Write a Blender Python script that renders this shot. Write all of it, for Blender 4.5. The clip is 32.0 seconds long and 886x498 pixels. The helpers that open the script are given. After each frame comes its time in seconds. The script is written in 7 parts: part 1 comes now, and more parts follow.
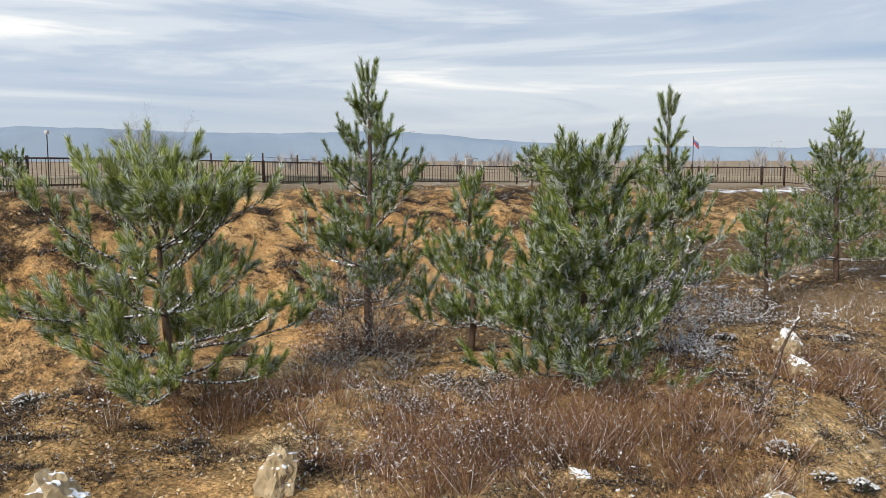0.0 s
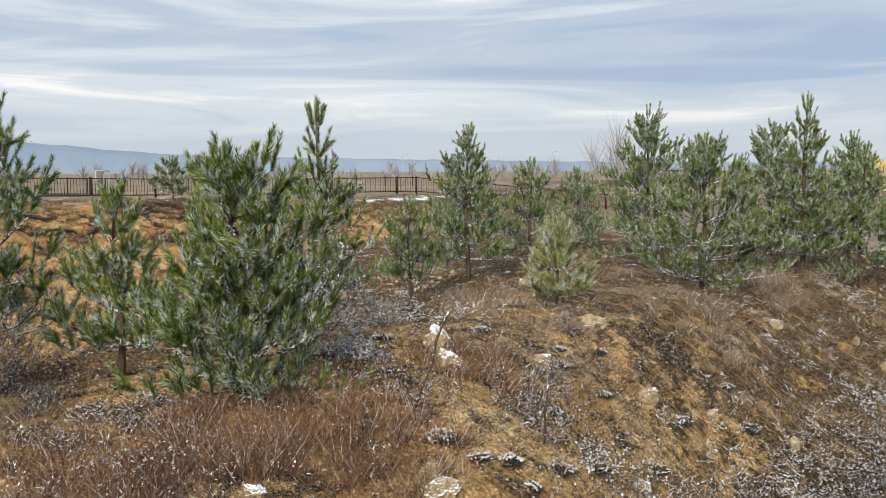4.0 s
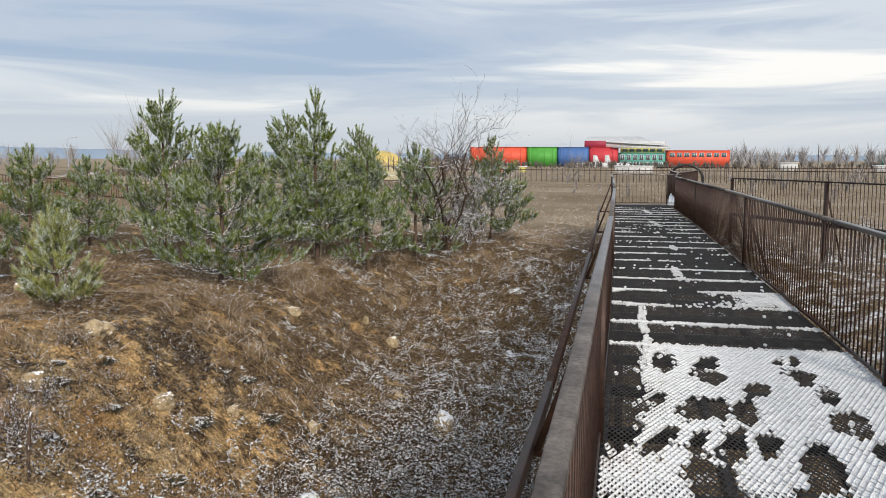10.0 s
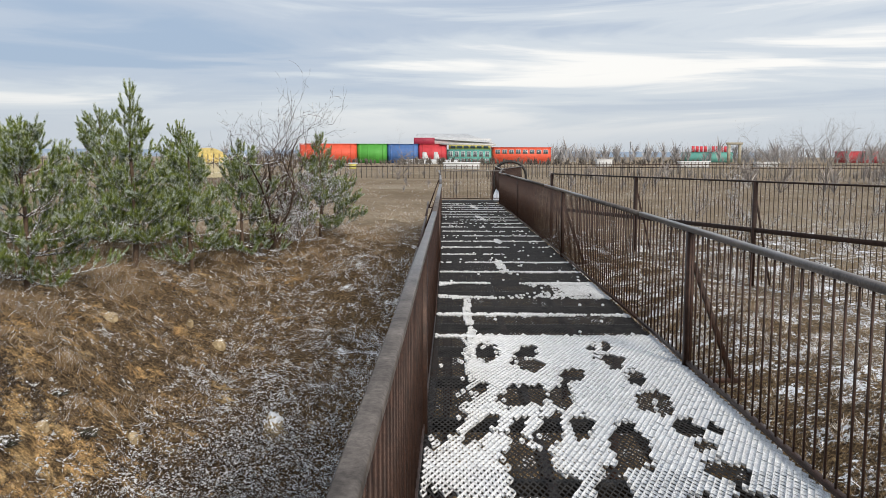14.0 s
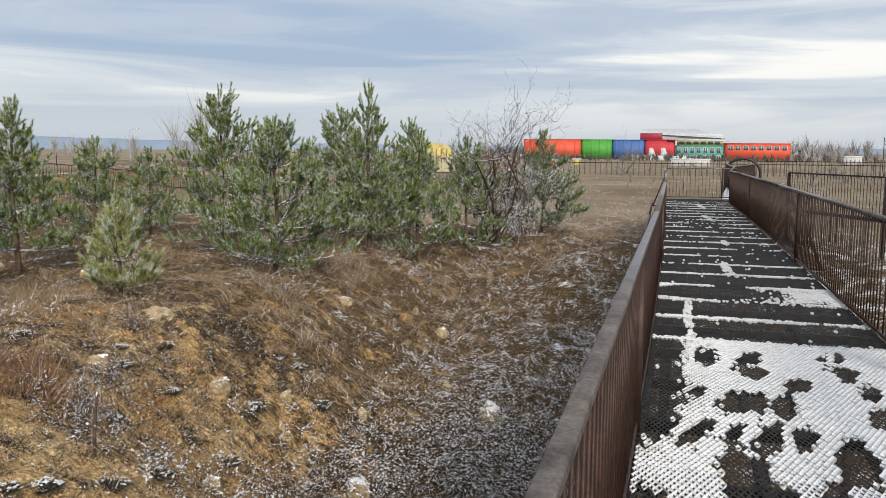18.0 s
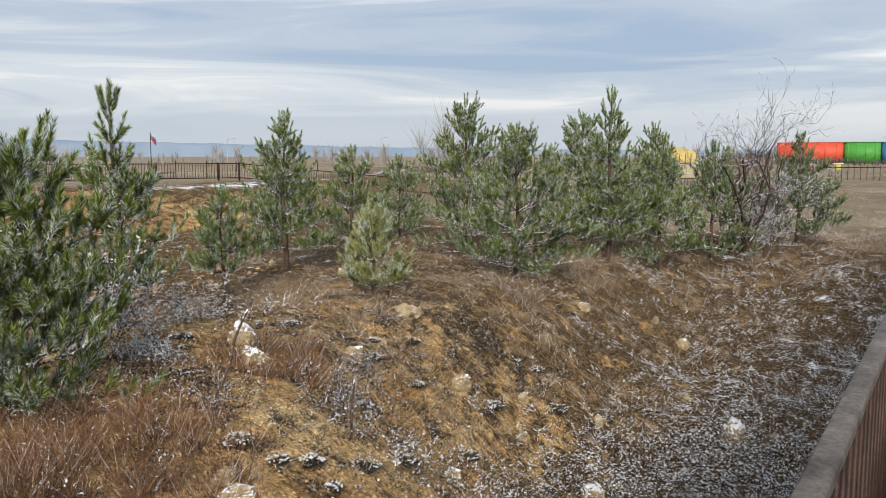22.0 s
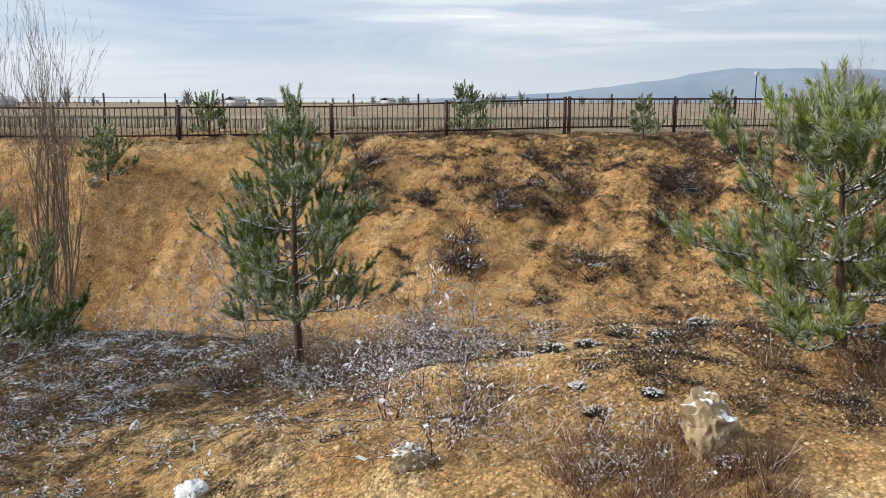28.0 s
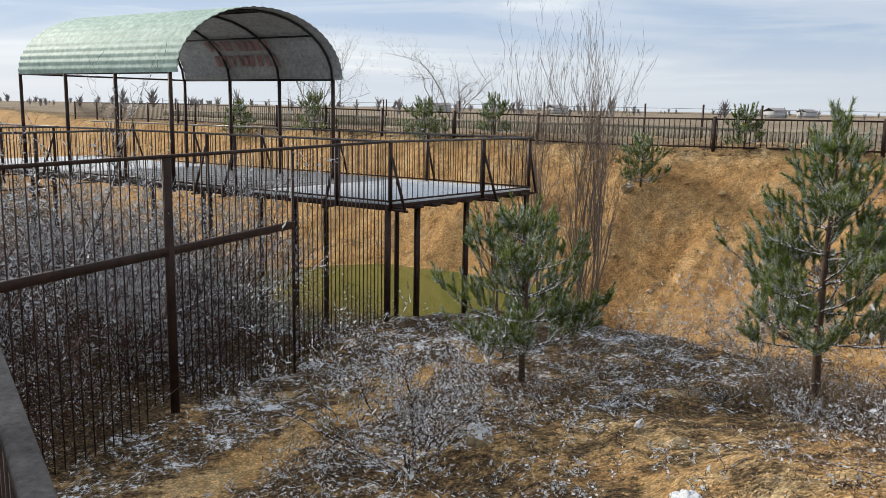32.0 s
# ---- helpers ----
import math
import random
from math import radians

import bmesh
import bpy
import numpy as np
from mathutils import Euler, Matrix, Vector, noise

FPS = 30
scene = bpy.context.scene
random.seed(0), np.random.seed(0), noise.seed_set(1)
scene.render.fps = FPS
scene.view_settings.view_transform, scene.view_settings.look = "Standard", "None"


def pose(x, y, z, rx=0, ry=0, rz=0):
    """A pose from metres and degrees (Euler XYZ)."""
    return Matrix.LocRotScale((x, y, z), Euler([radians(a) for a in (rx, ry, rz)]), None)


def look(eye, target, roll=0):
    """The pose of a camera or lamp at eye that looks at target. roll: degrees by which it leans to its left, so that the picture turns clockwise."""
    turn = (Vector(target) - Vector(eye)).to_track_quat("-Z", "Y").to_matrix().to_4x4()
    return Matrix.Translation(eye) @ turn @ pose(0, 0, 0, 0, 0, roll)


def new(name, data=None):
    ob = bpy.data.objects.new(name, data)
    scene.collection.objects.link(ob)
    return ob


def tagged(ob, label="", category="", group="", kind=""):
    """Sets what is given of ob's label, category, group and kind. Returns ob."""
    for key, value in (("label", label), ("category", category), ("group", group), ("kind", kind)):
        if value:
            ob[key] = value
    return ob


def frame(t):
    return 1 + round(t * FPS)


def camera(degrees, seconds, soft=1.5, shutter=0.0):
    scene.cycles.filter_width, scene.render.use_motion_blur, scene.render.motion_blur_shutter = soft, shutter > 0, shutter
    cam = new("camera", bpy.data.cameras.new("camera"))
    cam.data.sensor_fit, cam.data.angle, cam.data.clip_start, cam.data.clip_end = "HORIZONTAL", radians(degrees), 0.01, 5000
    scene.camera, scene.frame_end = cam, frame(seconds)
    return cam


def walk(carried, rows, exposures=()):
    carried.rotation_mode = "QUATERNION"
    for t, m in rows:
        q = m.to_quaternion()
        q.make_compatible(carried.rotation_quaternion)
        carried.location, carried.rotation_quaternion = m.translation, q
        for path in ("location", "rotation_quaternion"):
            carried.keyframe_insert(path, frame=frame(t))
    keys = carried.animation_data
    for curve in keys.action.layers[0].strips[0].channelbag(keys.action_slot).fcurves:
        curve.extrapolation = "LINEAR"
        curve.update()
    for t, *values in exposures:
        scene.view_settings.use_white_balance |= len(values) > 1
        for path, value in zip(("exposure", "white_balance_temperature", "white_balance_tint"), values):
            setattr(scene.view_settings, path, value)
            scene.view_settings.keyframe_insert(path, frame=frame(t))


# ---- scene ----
cam = camera(55.58, 32.0, soft=0.75)

# seconds, eye x, y, z, then turn to the left of north, tilt and lean in degrees
PATH = [
    (0, 0.231, -0.638, 1.653, 67.50, -6.04, -0.08),
    (0.5, 0.201, -0.624, 1.651, 65.81, -6.11, -0.32),
    (1, 0.197, -0.617, 1.653, 62.86, -6.41, -0.29),
    (1.5, 0.237, -0.627, 1.650, 60.15, -6.42, -0.38),
    (2, 0.270, -0.625, 1.650, 58.02, -6.04, -0.49),
    (2.5, 0.276, -0.607, 1.648, 55.29, -5.72, -0.54),
    (4.5, 0.040, -0.707, 1.614, 38.40, -5.41, -0.27),
    (5, 0.006, -0.681, 1.614, 32.42, -5.61, -0.03),
    (5.5, -0.000, -0.638, 1.631, 26.19, -6.00, 0.37),
    (6, 0.029, -0.576, 1.636, 23.62, -6.44, 0.43),
    (6.5, 0.094, -0.464, 1.632, 23.39, -6.74, 0.47),
    (7, 0.160, -0.348, 1.624, 23.27, -6.81, 0.51),
    (7.5, 0.182, -0.254, 1.629, 22.26, -6.57, -0.18),
    (8, 0.153, -0.202, 1.639, 19.73, -6.07, -0.19),
    (8.5, 0.123, -0.193, 1.652, 17.46, -5.88, -0.17),
    (9, 0.111, -0.161, 1.637, 15.38, -5.93, -0.28),
    (9.5, 0.111, -0.158, 1.639, 13.63, -6.04, -0.14),
    (10, 0.112, -0.154, 1.636, 12.32, -6.13, 0.17),
    (10.5, 0.115, -0.155, 1.641, 10.66, -6.06, 0.29),
    (11, 0.126, -0.147, 1.635, 8.42, -5.87, 0.38),
    (11.5, 0.129, -0.142, 1.632, 6.13, -5.96, 0.29),
    (12, 0.140, -0.135, 1.629, 4.46, -6.19, 0.23),
    (12.5, 0.150, -0.128, 1.633, 2.82, -6.32, 0.18),
    (13, 0.151, -0.142, 1.634, 1.23, -6.37, 0.21),
    (13.5, 0.159, -0.141, 1.634, 0.32, -6.33, 0.13),
    (15.5, 0.239, -0.170, 1.640, 6.07, -6.43, -0.42),
    (16, 0.243, -0.214, 1.648, 7.88, -6.52, -0.68),
    (16.5, 0.237, -0.233, 1.655, 10.09, -6.50, -0.41),
    (17, 0.237, -0.248, 1.657, 12.23, -6.48, -0.13),
    (17.5, 0.219, -0.273, 1.663, 14.01, -6.60, 0.28),
    (18, 0.207, -0.320, 1.664, 15.91, -6.69, 0.40),
    (18.5, 0.196, -0.340, 1.661, 18.04, -6.80, 0.36),
    (19, 0.185, -0.351, 1.659, 20.26, -6.93, 0.42),
    (19.5, 0.181, -0.370, 1.661, 22.66, -7.05, 0.60),
    (20, 0.185, -0.375, 1.654, 24.70, -7.11, 0.56),
    (20.5, 0.177, -0.381, 1.656, 26.54, -7.17, 0.41),
    (21, 0.178, -0.396, 1.655, 28.35, -7.11, 0.25),
    (21.5, 0.193, -0.418, 1.662, 30.02, -6.52, 0.11),
    (22, 0.198, -0.422, 1.662, 32.04, -6.34, -0.04),
    (22.5, 0.188, -0.425, 1.658, 35.29, -6.98, 0.12),
    (23, 0.185, -0.426, 1.656, 39.78, -7.61, 0.16),
    (23.5, 0.183, -0.436, 1.653, 44.71, -7.95, 0.14),
    (24, 0.185, -0.460, 1.655, 50.04, -8.36, 0.17),
    (24.5, 0.185, -0.475, 1.646, 56.17, -9.56, 0.07),
    (26.5, 0.266, -0.482, 1.646, 81.75, -10.31, -0.41),
    (27, 0.280, -0.505, 1.643, 88.95, -9.92, -0.30),
    (27.5, 0.281, -0.515, 1.637, 99.57, -10.00, -0.23),
    (28, 0.288, -0.505, 1.642, 112.85, -9.94, 0.01),
    (28.5, 0.293, -0.497, 1.647, 125.35, -9.71, -0.44),
    (29, 0.282, -0.505, 1.646, 133.64, -9.36, -0.90),
    (29.5, 0.281, -0.513, 1.642, 138.21, -9.27, -0.58),
    (30, 0.299, -0.512, 1.644, 141.10, -9.43, -0.41),
    (30.5, 0.299, -0.507, 1.649, 143.17, -9.42, -0.35),
    (31, 0.310, -0.501, 1.649, 144.93, -10.01, 0.07),
    (31.5, 0.340, -0.487, 1.659, 146.23, -10.15, 0.48),
    (32, 0.374, -0.496, 1.677, 147.62, -9.56, 1.00),
]
walk(cam, [(t, Matrix.Translation((x, y, z)) @ Euler((0, 0, radians(yaw))).to_matrix().to_4x4()
            @ Euler((radians(90 + tilt), 0, 0)).to_matrix().to_4x4() @ Euler((0, 0, radians(lean))).to_matrix().to_4x4())
           for t, x, y, z, yaw, tilt, lean in PATH], exposures=((0, 0.25), (6, 0.21), (17, 0.17), (23, 0.2), (28, 0.3), (32, 0.2)))

# ---- world and sun ----
SUN_ELEV, SUN_ROT = radians(27), radians(152)
world = bpy.data.worlds.new("overcast_sky")
scene.world = world
world.use_nodes = True
wn, wl = world.node_tree.nodes, world.node_tree.links
wn.clear()


def node(nodes, kind, **values):
    n = nodes.new(kind)
    for key, value in values.items():
        if key in n.inputs:
            n.inputs[key].default_value = value
    return n


def ramp(nodes, stops, mode="LINEAR"):
    n = nodes.new("ShaderNodeValToRGB")
    n.color_ramp.interpolation = mode
    els = n.color_ramp.elements
    while len(els) < len(stops):
        els.new(0.5)
    for e, (pos, col) in zip(els, stops):
        e.position = pos
        e.color = (*col, 1) if len(col) == 3 else (col[0], col[0], col[0], 1)
    return n


def build_sky():
    out = wn.new("ShaderNodeOutputWorld")
    bg = node(wn, "ShaderNodeBackground", Strength=0.1)
    sky = wn.new("ShaderNodeTexSky")
    sky.sky_type = "NISHITA"
    sky.sun_disc = False
    sky.sun_elevation, sky.sun_rotation = SUN_ELEV, SUN_ROT
    sky.dust_density = 2.0
    co = wn.new("ShaderNodeTexCoord")
    sep = wn.new("ShaderNodeSeparateXYZ")
    wl.new(co.outputs["Generated"], sep.inputs[0])
    # stratus in flat bands: bearing stretched long, height above the horizon short
    back = wn.new("ShaderNodeMath")
    back.operation = "MULTIPLY"
    back.inputs[1].default_value = -1.0
    wl.new(sep.outputs["X"], back.inputs[0])
    bearing = wn.new("ShaderNodeMath")
    bearing.operation = "ARCTAN2"
    wl.new(sep.outputs["Y"], bearing.inputs[0])
    wl.new(back.outputs[0], bearing.inputs[1])
    comb = wn.new("ShaderNodeCombineXYZ")
    wl.new(bearing.outputs[0], comb.inputs["X"])
    wl.new(sep.outputs["Z"], comb.inputs["Y"])

    def cloud(scale, shift, size, detail, rough, warp):
        mp = wn.new("ShaderNodeMapping")
        mp.inputs["Scale"].default_value = (*scale, 1)
        mp.inputs["Location"].default_value = (*shift, 0)
        wl.new(comb.outputs[0], mp.inputs[0])
        nz = node(wn, "ShaderNodeTexNoise", Scale=size, Detail=detail, Roughness=rough, Distortion=warp)
        wl.new(mp.outputs[0], nz.inputs["Vector"])
        return nz.outputs["Fac"]

    wide = cloud((0.75, 9.0), (2.1, 0.35), 1.0, 3.0, 0.45, 0.5)
    thin = cloud((1.9, 19.0), (5.3, 1.2), 1.0, 6.0, 0.55, 0.9)
    part_thin = wn.new("ShaderNodeMath")
    part_thin.operation = "MULTIPLY"
    part_thin.inputs[1].default_value = 0.55
    wl.new(thin, part_thin.inputs[0])
    mul = wn.new("ShaderNodeMath")
    mul.operation = "MULTIPLY_ADD"
    mul.inputs[1].default_value = 0.45
    wl.new(wide, mul.inputs[0])
    wl.new(part_thin.outputs[0], mul.inputs[2])
    cr = ramp(wn, [(0.38, (3.7, 4.7, 6.2)), (0.47, (4.9, 5.6, 6.7)), (0.54, (6.5, 7.0, 7.6)), (0.615, (9.8, 9.6, 9.3))], "EASE")
    wl.new(mul.outputs[0], cr.inputs[0])
    haze = ramp(wn, [(0.0, (1,)), (0.03, (0.7,)), (0.09, (0,))])
    wl.new(sep.outputs["Z"], haze.inputs[0])
    hz = wn.new("ShaderNodeMixRGB")
    hz.inputs[2].default_value = (5.9, 6.4, 7.0, 1)
    wl.new(haze.outputs[0], hz.inputs[0])
    wl.new(cr.outputs[0], hz.inputs[1])
    # brighter cloud towards the veiled sun
    toward = wn.new("ShaderNodeVectorMath")
    toward.operation = "DOT_PRODUCT"
    toward.inputs[1].default_value = (math.sin(SUN_ROT) * math.cos(SUN_ELEV), math.cos(SUN_ROT) * math.cos(SUN_ELEV), math.sin(SUN_ELEV))
    wl.new(co.outputs["Generated"], toward.inputs[0])
    glow = wn.new("ShaderNodeMapRange")
    glow.inputs["From Min"].default_value, glow.inputs["From Max"].default_value = -0.6, 1.0
    glow.inputs["To Min"].default_value, glow.inputs["To Max"].default_value = 0.94, 1.2
    wl.new(toward.outputs["Value"], glow.inputs[0])
    veil = wn.new("ShaderNodeVectorMath")
    veil.operation = "SCALE"
    wl.new(hz.outputs[0], veil.inputs[0])
    wl.new(glow.outputs[0], veil.inputs["Scale"])
    mix = wn.new("ShaderNodeMixRGB")
    mix.inputs[0].default_value = 0.9
    wl.new(sky.outputs[0], mix.inputs[1])
    wl.new(veil.outputs[0], mix.inputs[2])
    wl.new(mix.outputs[0], bg.inputs[0])
    wl.new(bg.outputs[0], out.inputs[0])


build_sky()
sun_data = bpy.data.lights.new("sun", "SUN")
sun_data.energy, sun_data.angle, sun_data.color = 3.35, radians(12), (1.0, 0.91, 0.78)
sun = new("sun", sun_data)
sun_way = Vector((math.sin(SUN_ROT) * math.cos(SUN_ELEV), math.cos(SUN_ROT) * math.cos(SUN_ELEV), math.sin(SUN_ELEV)))
sun.matrix_world = look(sun_way * 60, (0, 0, 0))


# ---- materials ----
def material(name, rough=0.8, metal=0.0):
    m = bpy.data.materials.new(name)
    m.use_nodes = True
    b = m.node_tree.nodes["Principled BSDF"]
    b.inputs["Roughness"].default_value = rough
    b.inputs["Metallic"].default_value = metal
    b.inputs["Specular IOR Level"].default_value = 0.3
    return m, m.node_tree.nodes, m.node_tree.links, b


def mixed(name, col_a, col_b, scale, rough=0.8, metal=0.0, bump=0.0, fine=None, lo=0.35, hi=0.65, island=False, objrand=0.0):
    """Two colours mixed by noise at real-world size, with finer grain and bump on top."""
    m, n, l, b = material(name, rough, metal)
    tc = n.new("ShaderNodeTexCoord")
    geo = n.new("ShaderNodeNewGeometry")
    nz = node(n, "ShaderNodeTexNoise", Scale=scale, Detail=6.0, Roughness=0.6)
    l.new(geo.outputs["Position"], nz.inputs["Vector"])
    r = ramp(n, [(lo, col_a), (hi, col_b)])
    l.new(nz.outputs["Fac"], r.inputs[0])
    last = r.outputs[0]
    if fine:
        f = node(n, "ShaderNodeTexNoise", Scale=fine, Detail=4.0, Roughness=0.7)
        l.new(geo.outputs["Position"], f.inputs["Vector"])
        fr = ramp(n, [(0.3, (0.55,)), (0.7, (1.35,))])
        l.new(f.outputs["Fac"], fr.inputs[0])
        mx = n.new("ShaderNodeMixRGB")
        mx.blend_type = "MULTIPLY"
        mx.inputs[0].default_value = 0.8
        l.new(last, mx.inputs[1])
        l.new(fr.outputs[0], mx.inputs[2])
        last = mx.outputs[0]
        if bump:
            bp = node(n, "ShaderNodeBump", Strength=bump, Distance=0.01)
            l.new(f.outputs["Fac"], bp.inputs["Height"])
            l.new(bp.outputs[0], b.inputs["Normal"])
    if objrand:
        oi = n.new("ShaderNodeObjectInfo")
        hsv = n.new("ShaderNodeHueSaturation")
        mm = n.new("ShaderNodeMapRange")
        mm.inputs["To Min"].default_value, mm.inputs["To Max"].default_value = 1 - objrand, 1 + objrand
        l.new(oi.outputs["Random"], mm.inputs[0])
        l.new(mm.outputs[0], hsv.inputs["Value"])
        l.new(last, hsv.inputs["Color"])
        last = hsv.outputs[0]
    l.new(last, b.inputs["Base Color"])
    return m


def island_mat(name, stops, rough=0.7, patch=None, rime=None, thin=0.0):
    """Colour by each loose blade's own random number; patch darkens or lightens whole clumps a little."""
    m, n, l, b = material(name, rough)
    geo = n.new("ShaderNodeNewGeometry")
    r = ramp(n, stops)
    l.new(geo.outputs["Random Per Island"], r.inputs[0])
    last = r.outputs[0]
    nz = node(n, "ShaderNodeTexNoise", Scale=patch or 2.5, Detail=3.0)
    l.new(geo.outputs["Position"], nz.inputs["Vector"])
    fr = ramp(n, [(0.3, (0.7,)), (0.7, (1.3,))])
    l.new(nz.outputs["Fac"], fr.inputs[0])
    mx = n.new("ShaderNodeMixRGB")
    mx.blend_type = "MULTIPLY"
    mx.inputs[0].default_value = 0.8
    l.new(last, mx.inputs[1])
    l.new(fr.outputs[0], mx.inputs[2])
    last = mx.outputs[0]
    if rime:
        # white rime gathers in small patches on some of the needles
        nf = node(n, "ShaderNodeTexNoise", Scale=rime[0], Detail=3.0)
        l.new(geo.outputs["Position"], nf.inputs["Vector"])
        ma = n.new("ShaderNodeMath")
        ma.operation = "MULTIPLY_ADD"
        ma.inputs[1].default_value = 0.35
        l.new(geo.outputs["Random Per Island"], ma.inputs[0])
        l.new(nf.outputs["Fac"], ma.inputs[2])
        rr = ramp(n, [(rime[1], (0,)), (rime[1] + 0.05, (0.85,))])
        l.new(ma.outputs[0], rr.inputs[0])
        mr = n.new("ShaderNodeMixRGB")
        mr.inputs[2].default_value = (0.72, 0.78, 0.78, 1)
        l.new(rr.outputs[0], mr.inputs[0])
        l.new(last, mr.inputs[1])
        last = mr.outputs[0]
    l.new(last, b.inputs["Base Color"])
    if thin:
        leaf = n.new("ShaderNodeBsdfTranslucent")
        l.new(last, leaf.inputs["Color"])
        both = n.new("ShaderNodeMixShader")
        both.inputs[0].default_value = thin
        l.new(b.outputs[0], both.inputs[1])
        l.new(leaf.outputs[0], both.inputs[2])
        l.new(both.outputs[0], n["Material Output"].inputs["Surface"])
    return m


def frosted(name, col_a, col_b, scale, frost=0.5, rough=0.85):
    """Bark or stone whose upper sides carry patchy snow."""
    m, n, l, b = material(name, rough)
    geo = n.new("ShaderNodeNewGeometry")
    nz = node(n, "ShaderNodeTexNoise", Scale=scale, Detail=5.0)
    l.new(geo.outputs["Position"], nz.inputs["Vector"])
    r = ramp(n, [(0.3, col_a), (0.7, col_b)])
    l.new(nz.outputs["Fac"], r.inputs[0])
    sep = n.new("ShaderNodeSeparateXYZ")
    l.new(geo.outputs["Normal"], sep.inputs[0])
    n2 = node(n, "ShaderNodeTexNoise", Scale=scale * 0.6, Detail=4.0)
    l.new(geo.outputs["Position"], n2.inputs["Vector"])
    ad = n.new("ShaderNodeMath")
    ad.operation = "MULTIPLY_ADD"
    ad.inputs[1].default_value = 0.55
    l.new(sep.outputs["Z"], ad.inputs[0])
    l.new(n2.outputs["Fac"], ad.inputs[2])
    fr = ramp(n, [(0.94 - frost * 0.5, (0,)), (1.0 - frost * 0.5, (1,))])
    l.new(ad.outputs[0], fr.inputs[0])
    mx = n.new("ShaderNodeMixRGB")
    mx.inputs[2].default_value = (0.82, 0.85, 0.9, 1)
    l.new(fr.outputs[0], mx.inputs[0])
    l.new(r.outputs[0], mx.inputs[1])
    l.new(mx.outputs[0], b.inputs["Base Color"])
    bp = node(n, "ShaderNodeBump", Strength=0.5, Distance=0.02)
    l.new(nz.outputs["Fac"], bp.inputs["Height"])
    l.new(bp.outputs[0], b.inputs["Normal"])
    return m


def speckled(name, col_a, col_b, scale, cut):
    """Dark bark with crumbs of frost, more of them on the upper sides."""
    m, n, l, b = material(name, 0.85)
    geo = n.new("ShaderNodeNewGeometry")
    nz = node(n, "ShaderNodeTexNoise", Scale=scale, Detail=3.0, Roughness=0.7)
    l.new(geo.outputs["Position"], nz.inputs["Vector"])
    r = ramp(n, [(0.3, col_a), (0.7, col_b)])
    l.new(nz.outputs["Fac"], r.inputs[0])
    sep = n.new("ShaderNodeSeparateXYZ")
    l.new(geo.outputs["Normal"], sep.inputs[0])
    n2 = node(n, "ShaderNodeTexNoise", Scale=scale * 1.3, Detail=3.0, Roughness=0.7)
    l.new(geo.outputs["Position"], n2.inputs["Vector"])
    ad = n.new("ShaderNodeMath")
    ad.operation = "MULTIPLY_ADD"
    ad.inputs[1].default_value = 0.06
    l.new(sep.outputs["Z"], ad.inputs[0])
    l.new(n2.outputs["Fac"], ad.inputs[2])
    fr = ramp(n, [(cut, (0,)), (cut + 0.02, (1,))])
    l.new(ad.outputs[0], fr.inputs[0])
    mx = n.new("ShaderNodeMixRGB")
    mx.inputs[2].default_value = (0.84, 0.86, 0.9, 1)
    l.new(fr.outputs[0], mx.inputs[0])
    l.new(r.outputs[0], mx.inputs[1])
    l.new(mx.outputs[0], b.inputs["Base Color"])
    return m


